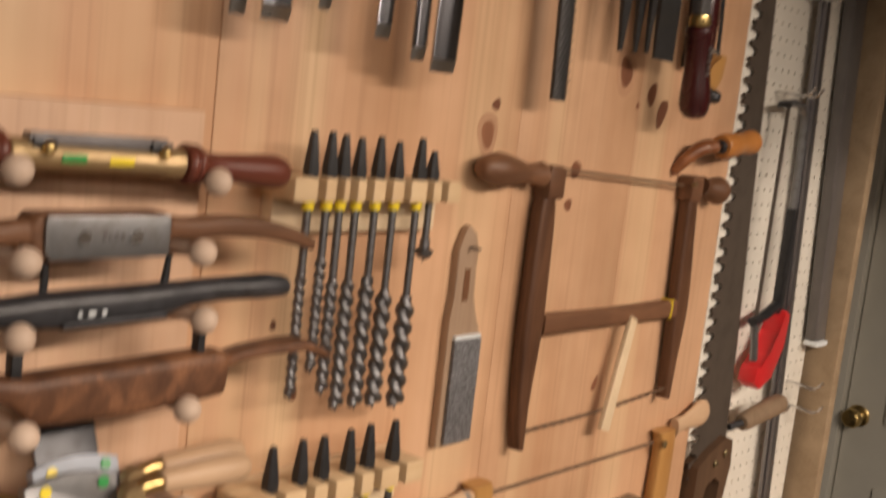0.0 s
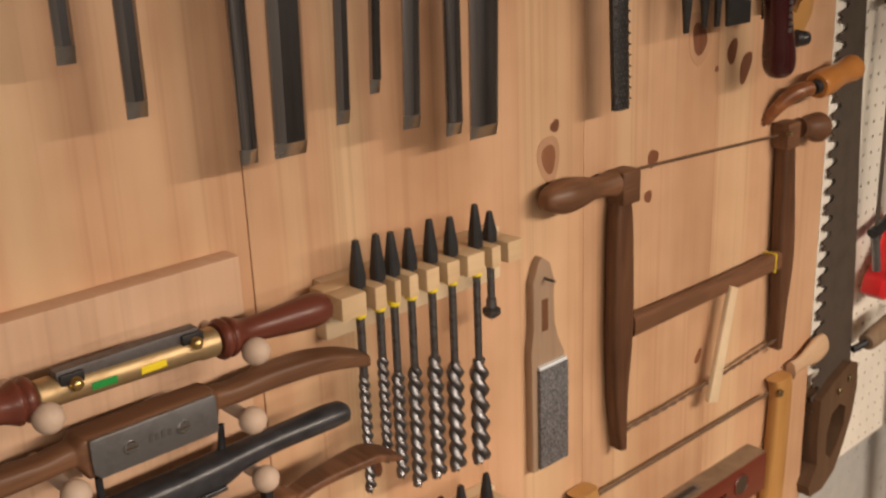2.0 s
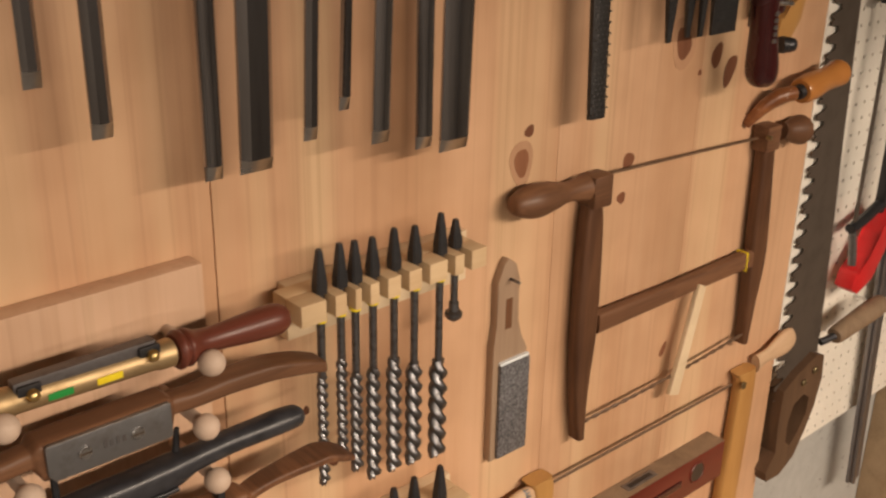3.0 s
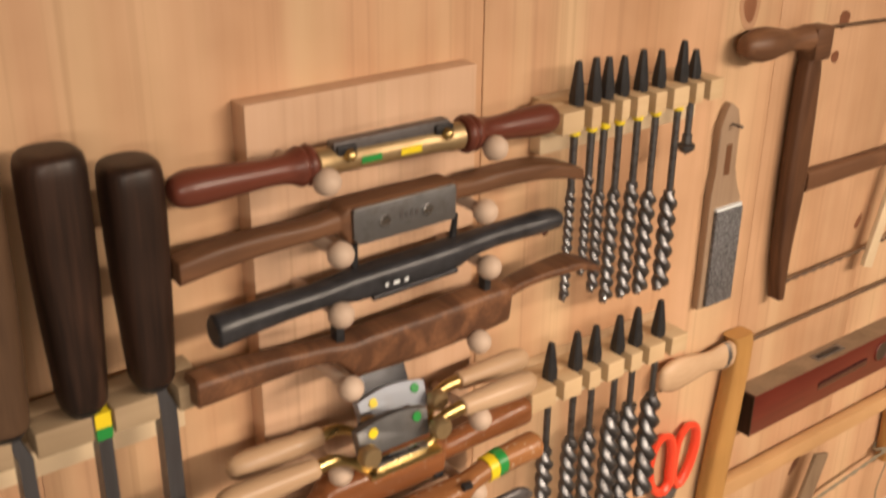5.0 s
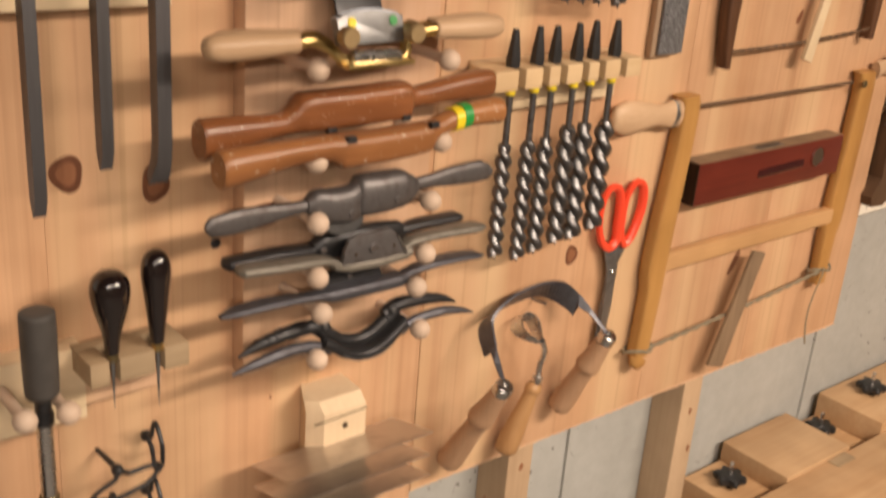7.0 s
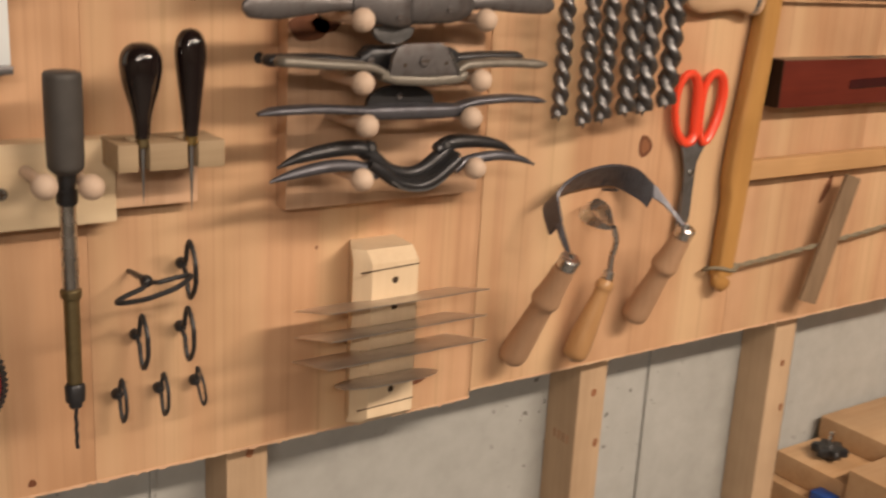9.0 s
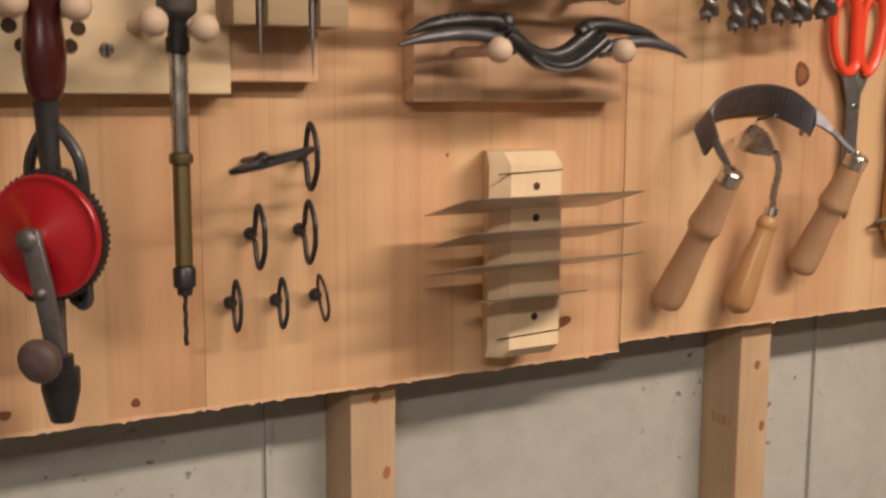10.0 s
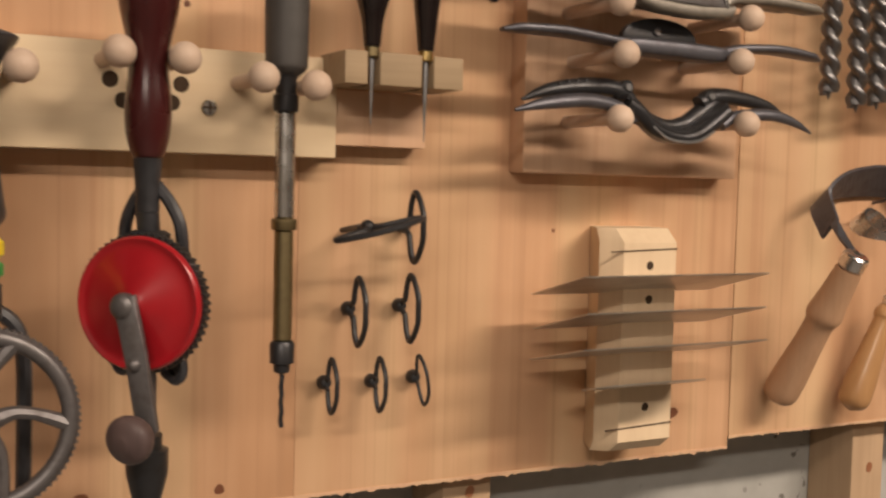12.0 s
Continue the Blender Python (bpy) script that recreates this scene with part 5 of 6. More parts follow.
part("drill_bit", tube([(X + 0.0003 * math.sin(i * 1.3), D + 0.0003 * math.cos(i * 1.3), 1.172 - 0.031 * i / 16) for i in range(17)], 0.0014, 8, 1), IRON_DARK, s)

# ---- hand drill with a red wheel ----
HX, HD = -0.289, -0.058
s = thing("hand_drill", (HX, HD, 1.113), "hand drill with a red enamelled gear wheel and dark red handle", "hand drill", "hand drills")
part("handle", turned((HX, HD, 1.290), (HX, HD, 1.392), [(0.0070, 0), (0.0085, 0.02), (0.0112, 0.12), (0.0120, 0.26), (0.0102, 0.45), (0.0112, 0.58), (0.0148, 0.74), (0.0160, 0.86), (0.0142, 0.95), (0.0080, 0.99), (0.0005, 1.0)], 4, 26), MAHOGANY_Z, s)
part("frame_neck", loft_z([(1.262, HX, 0.058, 0.0060, 0.0050), (1.275, HX, 0.058, 0.0062, 0.0052), (1.2898, HX, 0.058, 0.0070, 0.0070)], 14, 2.6, 1), EBONISED, s)
for q in (-1, 1):
    part("frame_arm", tube([(HX + q * 0.003, -0.054, 1.276), (HX + q * 0.011, -0.053, 1.266), (HX + q * 0.0165, -0.052, 1.252), (HX + q * 0.0168, -0.050, 1.225), (HX + q * 0.0160, -0.050, 1.195), (HX + q * 0.0150, -0.050, 1.182), (HX + q * 0.006, -0.050, 1.176)], 0.0034, 8), EBONISED, s)
part("centre_shank", loft_z([(1.238, HX, 0.056, 0.0050, 0.0050), (1.250, HX, 0.056, 0.0056, 0.0052), (1.2618, HX, 0.058, 0.0060, 0.0050)], 14, 2.6, 1), EBONISED, s)
part("pinion", lathe([(0.0060, 0), (0.0105, 0.001), (0.0112, 0.005), (0.0080, 0.007)], Matrix.Translation((HX, -0.056, 1.2455)), 20), IRON_DARK, s, "small toothed pinion")
WX, WZ = -0.2855, 1.2155
wheel = part("gear_wheel", lathe([(0.0325, 0.0), (0.0345, 0.0006), (0.0345, 0.0065), (0.0325, 0.0070)], axis_m((WX, -0.0635, WZ), (WX, -0.09, WZ)), 64), IRON_DARK, s, "toothed iron wheel rim")
part("red_disc", turned((WX, -0.0700, WZ), (WX, -0.0820, WZ), [(0.0345, 0), (0.0348, 0.18), (0.0335, 0.36), (0.0300, 0.28), (0.0220, 0.45), (0.0120, 0.72), (0.0060, 0.9), (0.0045, 1.0)], 3, 48), RED, wheel, "red enamelled wheel face")
own = gear((WX, WZ), 56, 0.0345, 0.0364, -0.0700, -0.0640)
part("toothed_ring", own, IRON_DARK, wheel, "ring of gear teeth")
part("pivot_screw", turned((WX - 0.001, -0.0815, WZ), (WX - 0.001, -0.0895, WZ), [(0.0066, 0), (0.0070, 0.4), (0.0060, 0.8), (0.0035, 1.0)], 3, 20), IRON, s)
own = prism([(-0.2915, 1.219), (-0.2795, 1.222), (-0.2730, 1.192), (-0.2660, 1.154), (-0.2770, 1.151), (-0.2840, 1.189)], -0.0875, -0.0838, 0.0008)
part("crank_arm", own, IRON, s)
part("arm_rivet", ball((-0.2785, -0.0880, 1.1870), 0.0036, n=12), IRON, s)
part("crank_knob", turned((-0.2715, -0.0878, 1.1550), (-0.2740, -0.1080, 1.1515), [(0.0040, 0), (0.0045, 0.12), (0.0095, 0.30), (0.0122, 0.58), (0.0112, 0.82), (0.0050, 0.97), (0.0035, 1.0)], 4, 24), DUSTY, s, "worn dark wood knob")
part("spindle", rod((HX + 0.001, HD, 1.138), (HX + 0.001, HD, 1.18), 0.0046, 14), IRON, s)
part("chuck", turned((HX + 0.001, HD, 1.106), (HX + 0.001, HD, 1.1450), [(0.0060, 0), (0.0068, 0.03), (0.0104, 0.42), (0.0110, 0.50), (0.0110, 0.80), (0.0078, 0.82), (0.0078, 1.0)], 1, 26), IRON_DARK, s)
part("idler_lug", tube([(HX + 0.006, -0.052, 1.182), (HX + 0.014, -0.054, 1.174), (HX + 0.0195, -0.055, 1.178), (HX + 0.018, -0.054, 1.188)], 0.0028, 8), EBONISED, s)
part("idler_lug", tube([(HX - 0.006, -0.052, 1.184), (HX - 0.016, -0.054, 1.177), (HX - 0.020, -0.055, 1.182)], 0.0028, 8), EBONISED, s)

place(s, (HX, HD, 1.113), (1, 1, 1), -42)

# older drill with an open spoked wheel
EX, ED = -0.376, -0.056
s = thing("hand_drill", (EX, ED, 1.12), "old black hand drill with an open spoked iron wheel", "hand drill", "hand drills")
part("handle", turned((EX, ED, 1.250), (EX, ED, 1.350), [(0.010, 0), (0.0185, 0.08), (0.0175, 0.2), (0.0140, 0.5), (0.0150, 0.8), (0.0230, 0.93), (0.0240, 0.97), (0.014, 1.0)], 4, 24), EBONISED, s)
part("tape_band", rod((EX, ED, 1.238), (EX, ED, 1.2490), 0.0180, 24), YELLOW, s, "yellow tape band")
part("tape_band", rod((EX, ED, 1.228), (EX, ED, 1.2378), 0.0178, 24), GREEN, s, "green tape band")
part("frame_neck", rod((EX, ED, 1.206), (EX, ED, 1.2278), 0.0170, 20), IRON_DARK, s)
part("frame_arm", tube([(EX + 0.010, -0.050, 1.214), (EX + 0.022, -0.050, 1.206), (EX + 0.0275, -0.050, 1.190), (EX + 0.0280, -0.050, 1.150), (EX + 0.0275, -0.050, 1.118)], 0.0040, 8), EBONISED, s)
part("frame_arm", tube([(EX - 0.010, -0.050, 1.214), (EX - 0.022, -0.050, 1.206), (EX - 0.0275, -0.050, 1.190), (EX - 0.0280, -0.050, 1.150), (EX - 0.0275, -0.050, 1.118)], 0.0040, 8), EBONISED, s)
GX, GZ = -0.371, 1.1610
wr = part("wheel_rim", tube([(GX + 0.0415 * math.cos(a), -0.076, GZ + 0.0415 * math.sin(a)) for a in [2 * math.pi * i / 24 for i in range(24)]], 0.0042, 10, 2, None, True), IRON, s)
own = gear((GX, GZ), 84, 0.0452, 0.0466, -0.0770, -0.0710)
part("gear_teeth", own, IRON, wr, "ring of gear teeth")
for i in range(5):
    a = 2 * math.pi * i / 5 + 0.15
    pts = [(GX + r * math.cos(a + w), -0.076, GZ + r * math.sin(a + w)) for r, w in ((0.006, 0), (0.016, 0.10), (0.026, -0.05), (0.040, -0.22))]
    part("spoke", tube(pts, [0.0050, 0.0036, 0.0032, 0.0042], 8), IRON, s, "curved iron spoke")
part("hub", rod((GX, -0.070, GZ), (GX, -0.084, GZ), 0.0085, 18), IRON, s)
part("spindle", rod((EX, ED, 1.118), (EX, ED, 1.206), 0.0060, 14), IRON_DARK, s)

# ---- gimlets ----


def gimlet(x, z, h, r, reach, turn_x=0.0, out=0.0, label="black wire-handled gimlet screwed into the panel"):
    g = thing("gimlet", (x, 0, z), label, "gimlet", "gimlets in the panel")
    if out:
        part("shank", lathe([(0.0014, 0), (0.0020, 0.3 * out), (0.0024, out)], axis_m((x, 0.004, z - 0.004), (x, -out, z)), 10), BLACK_IRON, g)
    m = Matrix.Translation((x, -out, z)) @ Matrix.Rotation(radians(-2), 4, "Z") @ Matrix.Rotation(turn_x, 4, "Y")
    own = turned((0, 0.004, 0), (0, -0.012, 0), [(0.0018, 0), (0.0018, 0.3), (0.0042, 0.5), (0.0046, 0.7), (0.0030, 0.95), (0.0010, 1)], 2, 14)
    own.transform(m)
    part("boss", own, BLACK_IRON, g)
    own = tube([(0, -0.010, 0.0), (0, -0.014, 0.004), (0, -reach * 0.50, h * 0.25), (0, -reach * 0.58, h * 0.70), (0, -reach * 0.72, h), (0, -reach * 0.90, h * 0.86), (0, -reach * 1.10, h * 0.4), (0, -reach * 1.12, 0), (0, -reach * 1.10, -h * 0.4), (0, -reach * 0.90, -h * 0.86), (0, -reach * 0.72, -h), (0, -reach * 0.58, -h * 0.70), (0, -reach * 0.50, -h * 0.25), (0, -0.014, -0.004)], r * 0.85, 8, 4, None, True)
    own.transform(m)
    part("wire_handle", own, BLACK_IRON, g)
    return g


gimlet(-0.1175, 1.2530, 0.0215, 0.0022, 0.034)
gimlet(-0.1565, 1.2535, 0.0270, 0.0022, 0.034, radians(76), 0.034, "black wire-handled gimlet turned on its side in the panel")
gimlet(-0.1540, 1.2015, 0.0205, 0.0021, 0.033)
gimlet(-0.1190, 1.2025, 0.0205, 0.0021, 0.033)
gimlet(-0.1690, 1.1560, 0.0165, 0.0018, 0.027)
gimlet(-0.1370, 1.1550, 0.0165, 0.0018, 0.027)
gimlet(-0.1080, 1.1560, 0.0160, 0.0014, 0.027, radians(-8))

# ---- card scraper block ----
blk = thing("scraper_block", (0.047, -0.02, 1.10), "upright pale pine block with saw kerfs for scrapers", "scraper holder")
own = bmesh.new()
loops = []
for z, yf in ((1.101, -0.034), (1.109, -0.044), (1.244, -0.044), (1.2535, -0.034)):
    loops.append([own.verts.new(v) for v in ((0.0310, -0.0003, z), (0.0180, -0.030 if yf < -0.04 else -0.026, z), (0.0280, yf, z), (0.0720, yf, z), (0.0740, -0.0003, z))])
rings(own, loops)
part("block", own, END_GRAIN, blk)
for kz in (1.2395, 1.1195):
    part("saw_kerf", prism([(0.0175, kz - 0.002), (0.0725, kz), (0.0725, kz + 0.0009), (0.0175, kz - 0.0011)], -0.0445, -0.0435), HOLE_SHADE, blk, "empty saw kerf")
for hz in (1.2285, 1.2055, 1.1320):
    part("screw_hole", rod((0.0500, -0.0432, hz), (0.0500, -0.0444, hz), 0.0030, 14), HOLE_SHADE, blk, "countersunk screw hole")


def scraper(x0, x1, zf, zb, oval=False, yaw=0.0, label="rectangular steel card scraper held in a kerf"):
    own = bmesh.new()
    if oval:
        pts = [((x0 + x1) / 2 + (x1 - x0) / 2 * math.copysign(abs(math.cos(a)) ** 0.75, math.cos(a)), -0.0635 + 0.0255 * math.sin(a)) for a in [2 * math.pi * i / 28 for i in range(28)]]
    else:
        pts = [(x0, -0.032), (x1, -0.032), (x1, -0.092), (x0, -0.092)]
    up = lambda y: zb + (zf - zb) * ((-y - 0.032) / 0.060)
    a = [own.verts.new((x, y, up(y) + 0.0004)) for x, y in pts]
    b = [own.verts.new((x, y, up(y) - 0.0004)) for x, y in pts]
    rings(own, [a, b])
    c = Matrix.Translation(((x0 + x1) / 2, -0.06, 0)) @ Matrix.Rotation(radians(yaw), 4, "Z") @ Matrix.Translation((-(x0 + x1) / 2, 0.06, 0))
    own.transform(c)
    return solo("card_scraper", own, SCRAPER, ((x0 + x1) / 2, -0.06, zf), label, "scraper", "card scrapers in the block")


scraper(-0.036, 0.1115, 1.2265, 1.2100)
scraper(-0.034, 0.1100, 1.2040, 1.1875)
scraper(-0.036, 0.1120, 1.1820, 1.1672, False, 0, "rectangular steel card scraper with a waxed edge in a kerf")
scraper(-0.012, 0.0790, 1.1590, 1.1435, True, 0, "rounded oval steel scraper held in a kerf")

# ---- file card brush ----
s = thing("file_card", (0.447, -0.008, 1.515), "wooden-handled file card brush with worn wire bristles", "file card")
part("paddle", prism([(0.4330, 1.519), (0.4760, 1.519), (0.4760, 1.628), (0.4665, 1.646), (0.4605, 1.660), (0.4630, 1.700), (0.4575, 1.717), (0.4475, 1.7245), (0.4425, 1.719), (0.4355, 1.702), (0.4360, 1.662), (0.4330, 1.640)], -0.009, -0.0004, 0.0018), wood("grey_brown_beech", (0.42, 0.29, 0.19), (0.30, 0.19, 0.12), "z", 60, 0.6), s)
part("bristle_card", prism([(0.4395, 1.522), (0.4768, 1.522), (0.4768, 1.620), (0.4395, 1.620)], -0.0130, -0.0092, 0.0008), CLOTH_STEEL, s, "grey wire bristle pad")
part("bristle_back", prism([(0.4395, 1.6205), (0.4753, 1.6205), (0.4753, 1.6235), (0.4395, 1.6235)], -0.0125, -0.0092), PAPER, s, "pale canvas edge")
part("stamped_label", prism([(0.4460, 1.655), (0.4540, 1.655), (0.4540, 1.685), (0.4460, 1.685)], -0.0094, -0.0088), WALNUT_Z, s, "faded stamped label")
part("nail", rod((0.449, -0.010, 1.7045), (0.449, -0.022, 1.7045), 0.0013, 8), IRON, s, "hanging nail")

# ---- rasp, files and their rack ----
s = thing("rasp", (0.535, -0.02, 1.843), "long half-round steel rasp with coarse teeth hanging from the rack", "rasp")
part("blade", loft_z([(1.843, 0.5230, 0.031, 0.0105, 0.0040), (1.95, 0.5180, 0.031, 0.0110, 0.0045), (2.09, 0.5120, 0.031, 0.0112, 0.0045)], 16, 2.6, 1), FILE_STEEL, s)
own = bmesh.new()
for j in range(44):
    for i in range(4):
        tx, tz = 0.5145 + i * 0.0050 + (j % 2) * 0.0026 - (1.845 + j * 0.0046 - 1.843) * 0.045, 1.847 + j * 0.0046
        own = join(own, lathe([(0.0013, 0.0), (0.0002, 0.0016)], axis_m((tx, -0.0345, tz), (tx, -0.037, tz + 0.0015)), 4))
part("rasp_teeth", own, BIT, s, "rows of raised rasp teeth", False, "stuff")


def hand_file(top_x0, top_x1, bot_x0, bot_x1, bot, d, label):
    f = thing("file", ((top_x0 + top_x1) / 2, -d, bot), label, "file", "files in the rack")
    own = bmesh.new()
    loops = []
    for z, a, b, t in ((bot, bot_x0, bot_x1, 0.0012), (bot + 0.05, bot_x0 * 0.66 + top_x0 * 0.34, bot_x1 * 0.66 + top_x1 * 0.34, 0.0024), (2.05, top_x0, top_x1, 0.0030), (2.10, (top_x0 * 3 + top_x1) / 4, (top_x0 + top_x1 * 3) / 4, 0.0022)):
        loops.append([own.verts.new(v) for v in ((a, -d - t, z), (b, -d - t, z), (b, -d + t, z), (a, -d + t, z))])
    rings(own, loops)
    part("file_blade", own, FILE_STEEL, f)
    own = bmesh.new()
    for i in range(26):
        z = bot + 0.012 + (2.03 - bot - 0.012) * i / 26
        u = (z - bot) / (2.05 - bot)
        a, b = bot_x0 + (top_x0 - bot_x0) * u, bot_x1 + (top_x1 - bot_x1) * u
        t = 0.0012 + 0.0018 * min(1, u * 2.2)
        own = box(a + 0.0006, b - 0.0006, -d - t - 0.0005, -d - t + 0.0003, z, z + 0.0011, 0, own)
    part("cut_face", own, BLACK_IRON, f, "worn file cuts", False, "stuff")


hand_file(0.544, 0.561, 0.549, 0.560, 1.984, 0.036, "short dark steel file hanging tip down")
hand_file(0.573, 0.591, 0.574, 0.589, 1.980, 0.036, "short dark steel file hanging tip down")
hand_file(0.592, 0.624, 0.6045, 0.6105, 1.898, 0.036, "tapered dark half-round file hanging tip down")
hand_file(0.623, 0.654, 0.635, 0.640, 1.899, 0.034, "tapered dark file hanging tip down")
hand_file(0.640, 0.657, 0.643, 0.6485, 1.900, 0.042, "tapered dark file hanging tip down")
hand_file(0.664, 0.704, 0.670, 0.708, 1.897, 0.036, "broad flat dark file hanging tip down")

# saw rasp with a dark red handle
s = thing("saw_rasp", (0.735, -0.05, 1.842), "saw rasp with a glossy dark red wooden handle", "rasp")
part("handle", turned((0.7405, -0.052, 1.842), (0.7265, -0.052, 1.9365), [(0.0005, 0), (0.0100, 0.02), (0.0148, 0.10), (0.0158, 0.25), (0.0132, 0.6), (0.0138, 0.85), (0.0150, 0.96), (0.0128, 1.0)], 4, 26), MAHOGANY_Z, s)
part("ferrule", turned((0.7263, -0.052, 1.9368), (0.7248, -0.052, 1.9480), [(0.0110, 0), (0.0118, 0.2), (0.0105, 1)], 1, 20), BRASS, s, "bright ferrule")
part("blade", prism([(0.716, 1.948), (0.734, 1.948), (0.731, 2.10), (0.703, 2.10)], -0.058, -0.046, 0.001), PLATE, s)
for k in range(5):
    part("stamped_mark", box(0.7285 - k * 0.0002, 0.7330 - k * 0.0002, -0.0668, -0.0650, 1.887 + k * 0.0065, 1.891 + k * 0.0065), PLATE, s)

# small frame saws behind it
for zt, zb, xx, lab in ((2.10, 2.020, 0.7745, "small saw with a dark handle hanging high on the panel"), (1.995, 1.905, 0.784, "small saw with a dark red handle and steel pin")):
    s = thing("coping_saw", (xx, -0.028, zb), lab, "saw", "small saws")
    part("handle", loft_z([(zb, xx, 0.028, 0.006, 0.006), (zb + 0.004, xx, 0.028, 0.012, 0.010), ((zt + zb) / 2, xx - 0.002, 0.028, 0.0140, 0.0120), (zt - 0.010, xx - 0.003, 0.028, 0.0115, 0.0105), (zt, xx - 0.003, 0.028, 0.007, 0.007)], 18, 2.4), MAHOGANY_Z, s)
    part("pin", rod((xx - 0.012, -0.040, zb + 0.012), (xx + 0.006, -0.044, zb + 0.010), 0.003, 10), CHROME, s)
    part("steel_back", box(xx - 0.040, xx - 0.034, -0.034, -0.026, zb - 0.010, zt + 0.02, 0.001), IRON_DARK, s)
part("thumb_bolt", turned((0.800, -0.030, 1.8705), (0.818, -0.034, 1.8690), [(0.008, 0), (0.009, 0.3), (0.006, 0.5), (0.008, 0.7), (0.007, 1)], 1, 14), IRON_DARK, s)
s = thing("keyhole_saw", (0.832, -0.02, 1.865), "slim dark saw blade with a pale wooden handle", "saw", "small saws")
part("blade", loft_z([(1.912, 0.838, 0.018, 0.0035, 0.0010), (2.00, 0.830, 0.018, 0.0045, 0.0010), (2.060, 0.824, 0.018, 0.0050, 0.0010)], 10, 4, 1), IRON_DARK, s)
part("handle", prism([(0.800, 1.872), (0.822, 1.866), (0.842, 1.890), (0.848, 1.916), (0.834, 1.918), (0.818, 1.902), (0.806, 1.896)], -0.026, -0.010, 0.003), YELLOWWOOD, s, "pale wood handle")
part("upper_handle", loft_z([(2.045, 0.822, 0.020, 0.008, 0.006), (2.065, 0.818, 0.020, 0.012, 0.009), (2.095, 0.808, 0.020, 0.012, 0.009)], 14, 2.4), YELLOWWOOD, s)
s = thing("frame_saw_handle", (0.87, -0.03, 1.815), "turned orange handle of a saw sticking out from the panel", "saw handle")
part("turned_handle", turned((0.850, -0.032, 1.8150), (0.938, -0.030, 1.8250), [(0.0125, 0), (0.0142, 0.05), (0.0150, 0.25), (0.0128, 0.52), (0.0138, 0.75), (0.0140, 0.90), (0.0005, 1.0)], 4, 22), wood("orange_wood", (0.52, 0.215, 0.055), (0.38, 0.14, 0.035), "x", 50, 0.3, 0.3), s)
part("iron_socket", turned((0.843, -0.0325, 1.8140), (0.8505, -0.032, 1.8150), [(0.0070, 0), (0.0085, 1)], 1, 16), BLACK_IRON, s)
part("arm", tube([(0.843, -0.030, 1.814), (0.826, -0.022, 1.811), (0.812, -0.012, 1.798), (0.803, -0.001, 1.780)], [0.0075, 0.0085, 0.0075, 0.0055], 12), AMBER_DARK, s, "reddish curved wooden arm")

# ---- bow saws ----


def cheek(top, shoulder, bar, foot, y0, y1, mat, parent):
    """An upright of a bow saw: rows of left x, right x, z."""
    rows = [foot, bar[0], bar[1], shoulder, top]
    own = loft_z([(z, (a + b) / 2, -(y0 + y1) / 2, (b - a) / 2, (y1 - y0) / 2) for a, b, z in rows], 16, 4.5, 4)
    return part("cheek", own, mat, parent)


s = thing("bow_saw", (0.69, -0.012, 1.50), "dark brown wooden bow saw with a wire blade and twisted cord", "bow saw", "bow saws")
cheek((0.5400, 0.5580, 1.752), (0.5370, 0.5620, 1.725), ((0.5400, 0.5580, 1.555), (0.5360, 0.5650, 1.628)), (0.5480, 0.5570, 1.500), -0.020, -0.004, WALNUT_Z, s)
cheek((0.8200, 0.8400, 1.752), (0.8210, 0.8430, 1.725), ((0.8290, 0.8440, 1.560), (0.8240, 0.8530, 1.628)), (0.8300, 0.8390, 1.515), -0.020, -0.004, WALNUT_Z, s)
part("head_block", box(0.540, 0.566, -0.023, -0.002, 1.7500, 1.7820, 0.004), WALNUT, s)
part("head_block", box(0.816, 0.842, -0.023, -0.002, 1.7500, 1.7790, 0.004), WALNUT, s)
part("handle", turned((0.4390, -0.018, 1.7775), (0.5345, -0.014, 1.7725), [(0.0005, 0), (0.0085, 0.03), (0.0140, 0.18), (0.0155, 0.32), (0.0130, 0.52), (0.0095, 0.72), (0.0105, 0.88), (0.0125, 1.0)], 4, 24), WALNUT, s, "turned bulbous handle")
part("end_knob", turned((0.8502, -0.014, 1.768), (0.9040, -0.016, 1.7600), [(0.0110, 0), (0.0085, 0.2), (0.0150, 0.55), (0.0155, 0.8), (0.0005, 1.0)], 4, 22), WALNUT, s, "turned end knob")
part("crossbar", loft([(0.566, 0.0125, 1.6250, 0.0075, 0.0125), (0.690, 0.0125, 1.6240, 0.0070, 0.0110), (0.826, 0.0125, 1.6240, 0.0075, 0.0125)], 16, 4.5, 3), WALNUT, s)
part("tape_band", box(0.8122, 0.8137, -0.0200, -0.0045, 1.6130, 1.6355, 0.0006), YELLOW, s, "yellow tape band")
part("wire_blade", tube([(0.571, -0.014, 1.7785), (0.690, -0.014, 1.773), (0.809, -0.014, 1.7670)], 0.0016, 6, 2), WIRE, s)
part("blade_pin", rod((0.811, -0.024, 1.770), (0.811, -0.030, 1.770), 0.0025, 10), BRASS_DULL, s)
own = bmesh.new()
for ph in (0, math.pi):
    own = tube([(0.556 + 0.272 * i / 70, -0.016 + 0.0011 * math.cos(ph + i * 0.8), 1.5180 + 0.0095 * i / 70 - 0.003 * math.sin(math.pi * i / 70) + 0.0011 * math.sin(ph + i * 0.8)) for i in range(71)], 0.0011, 6, 1, own)
part("cord", own, WIRE, s, "thin twisted cord")
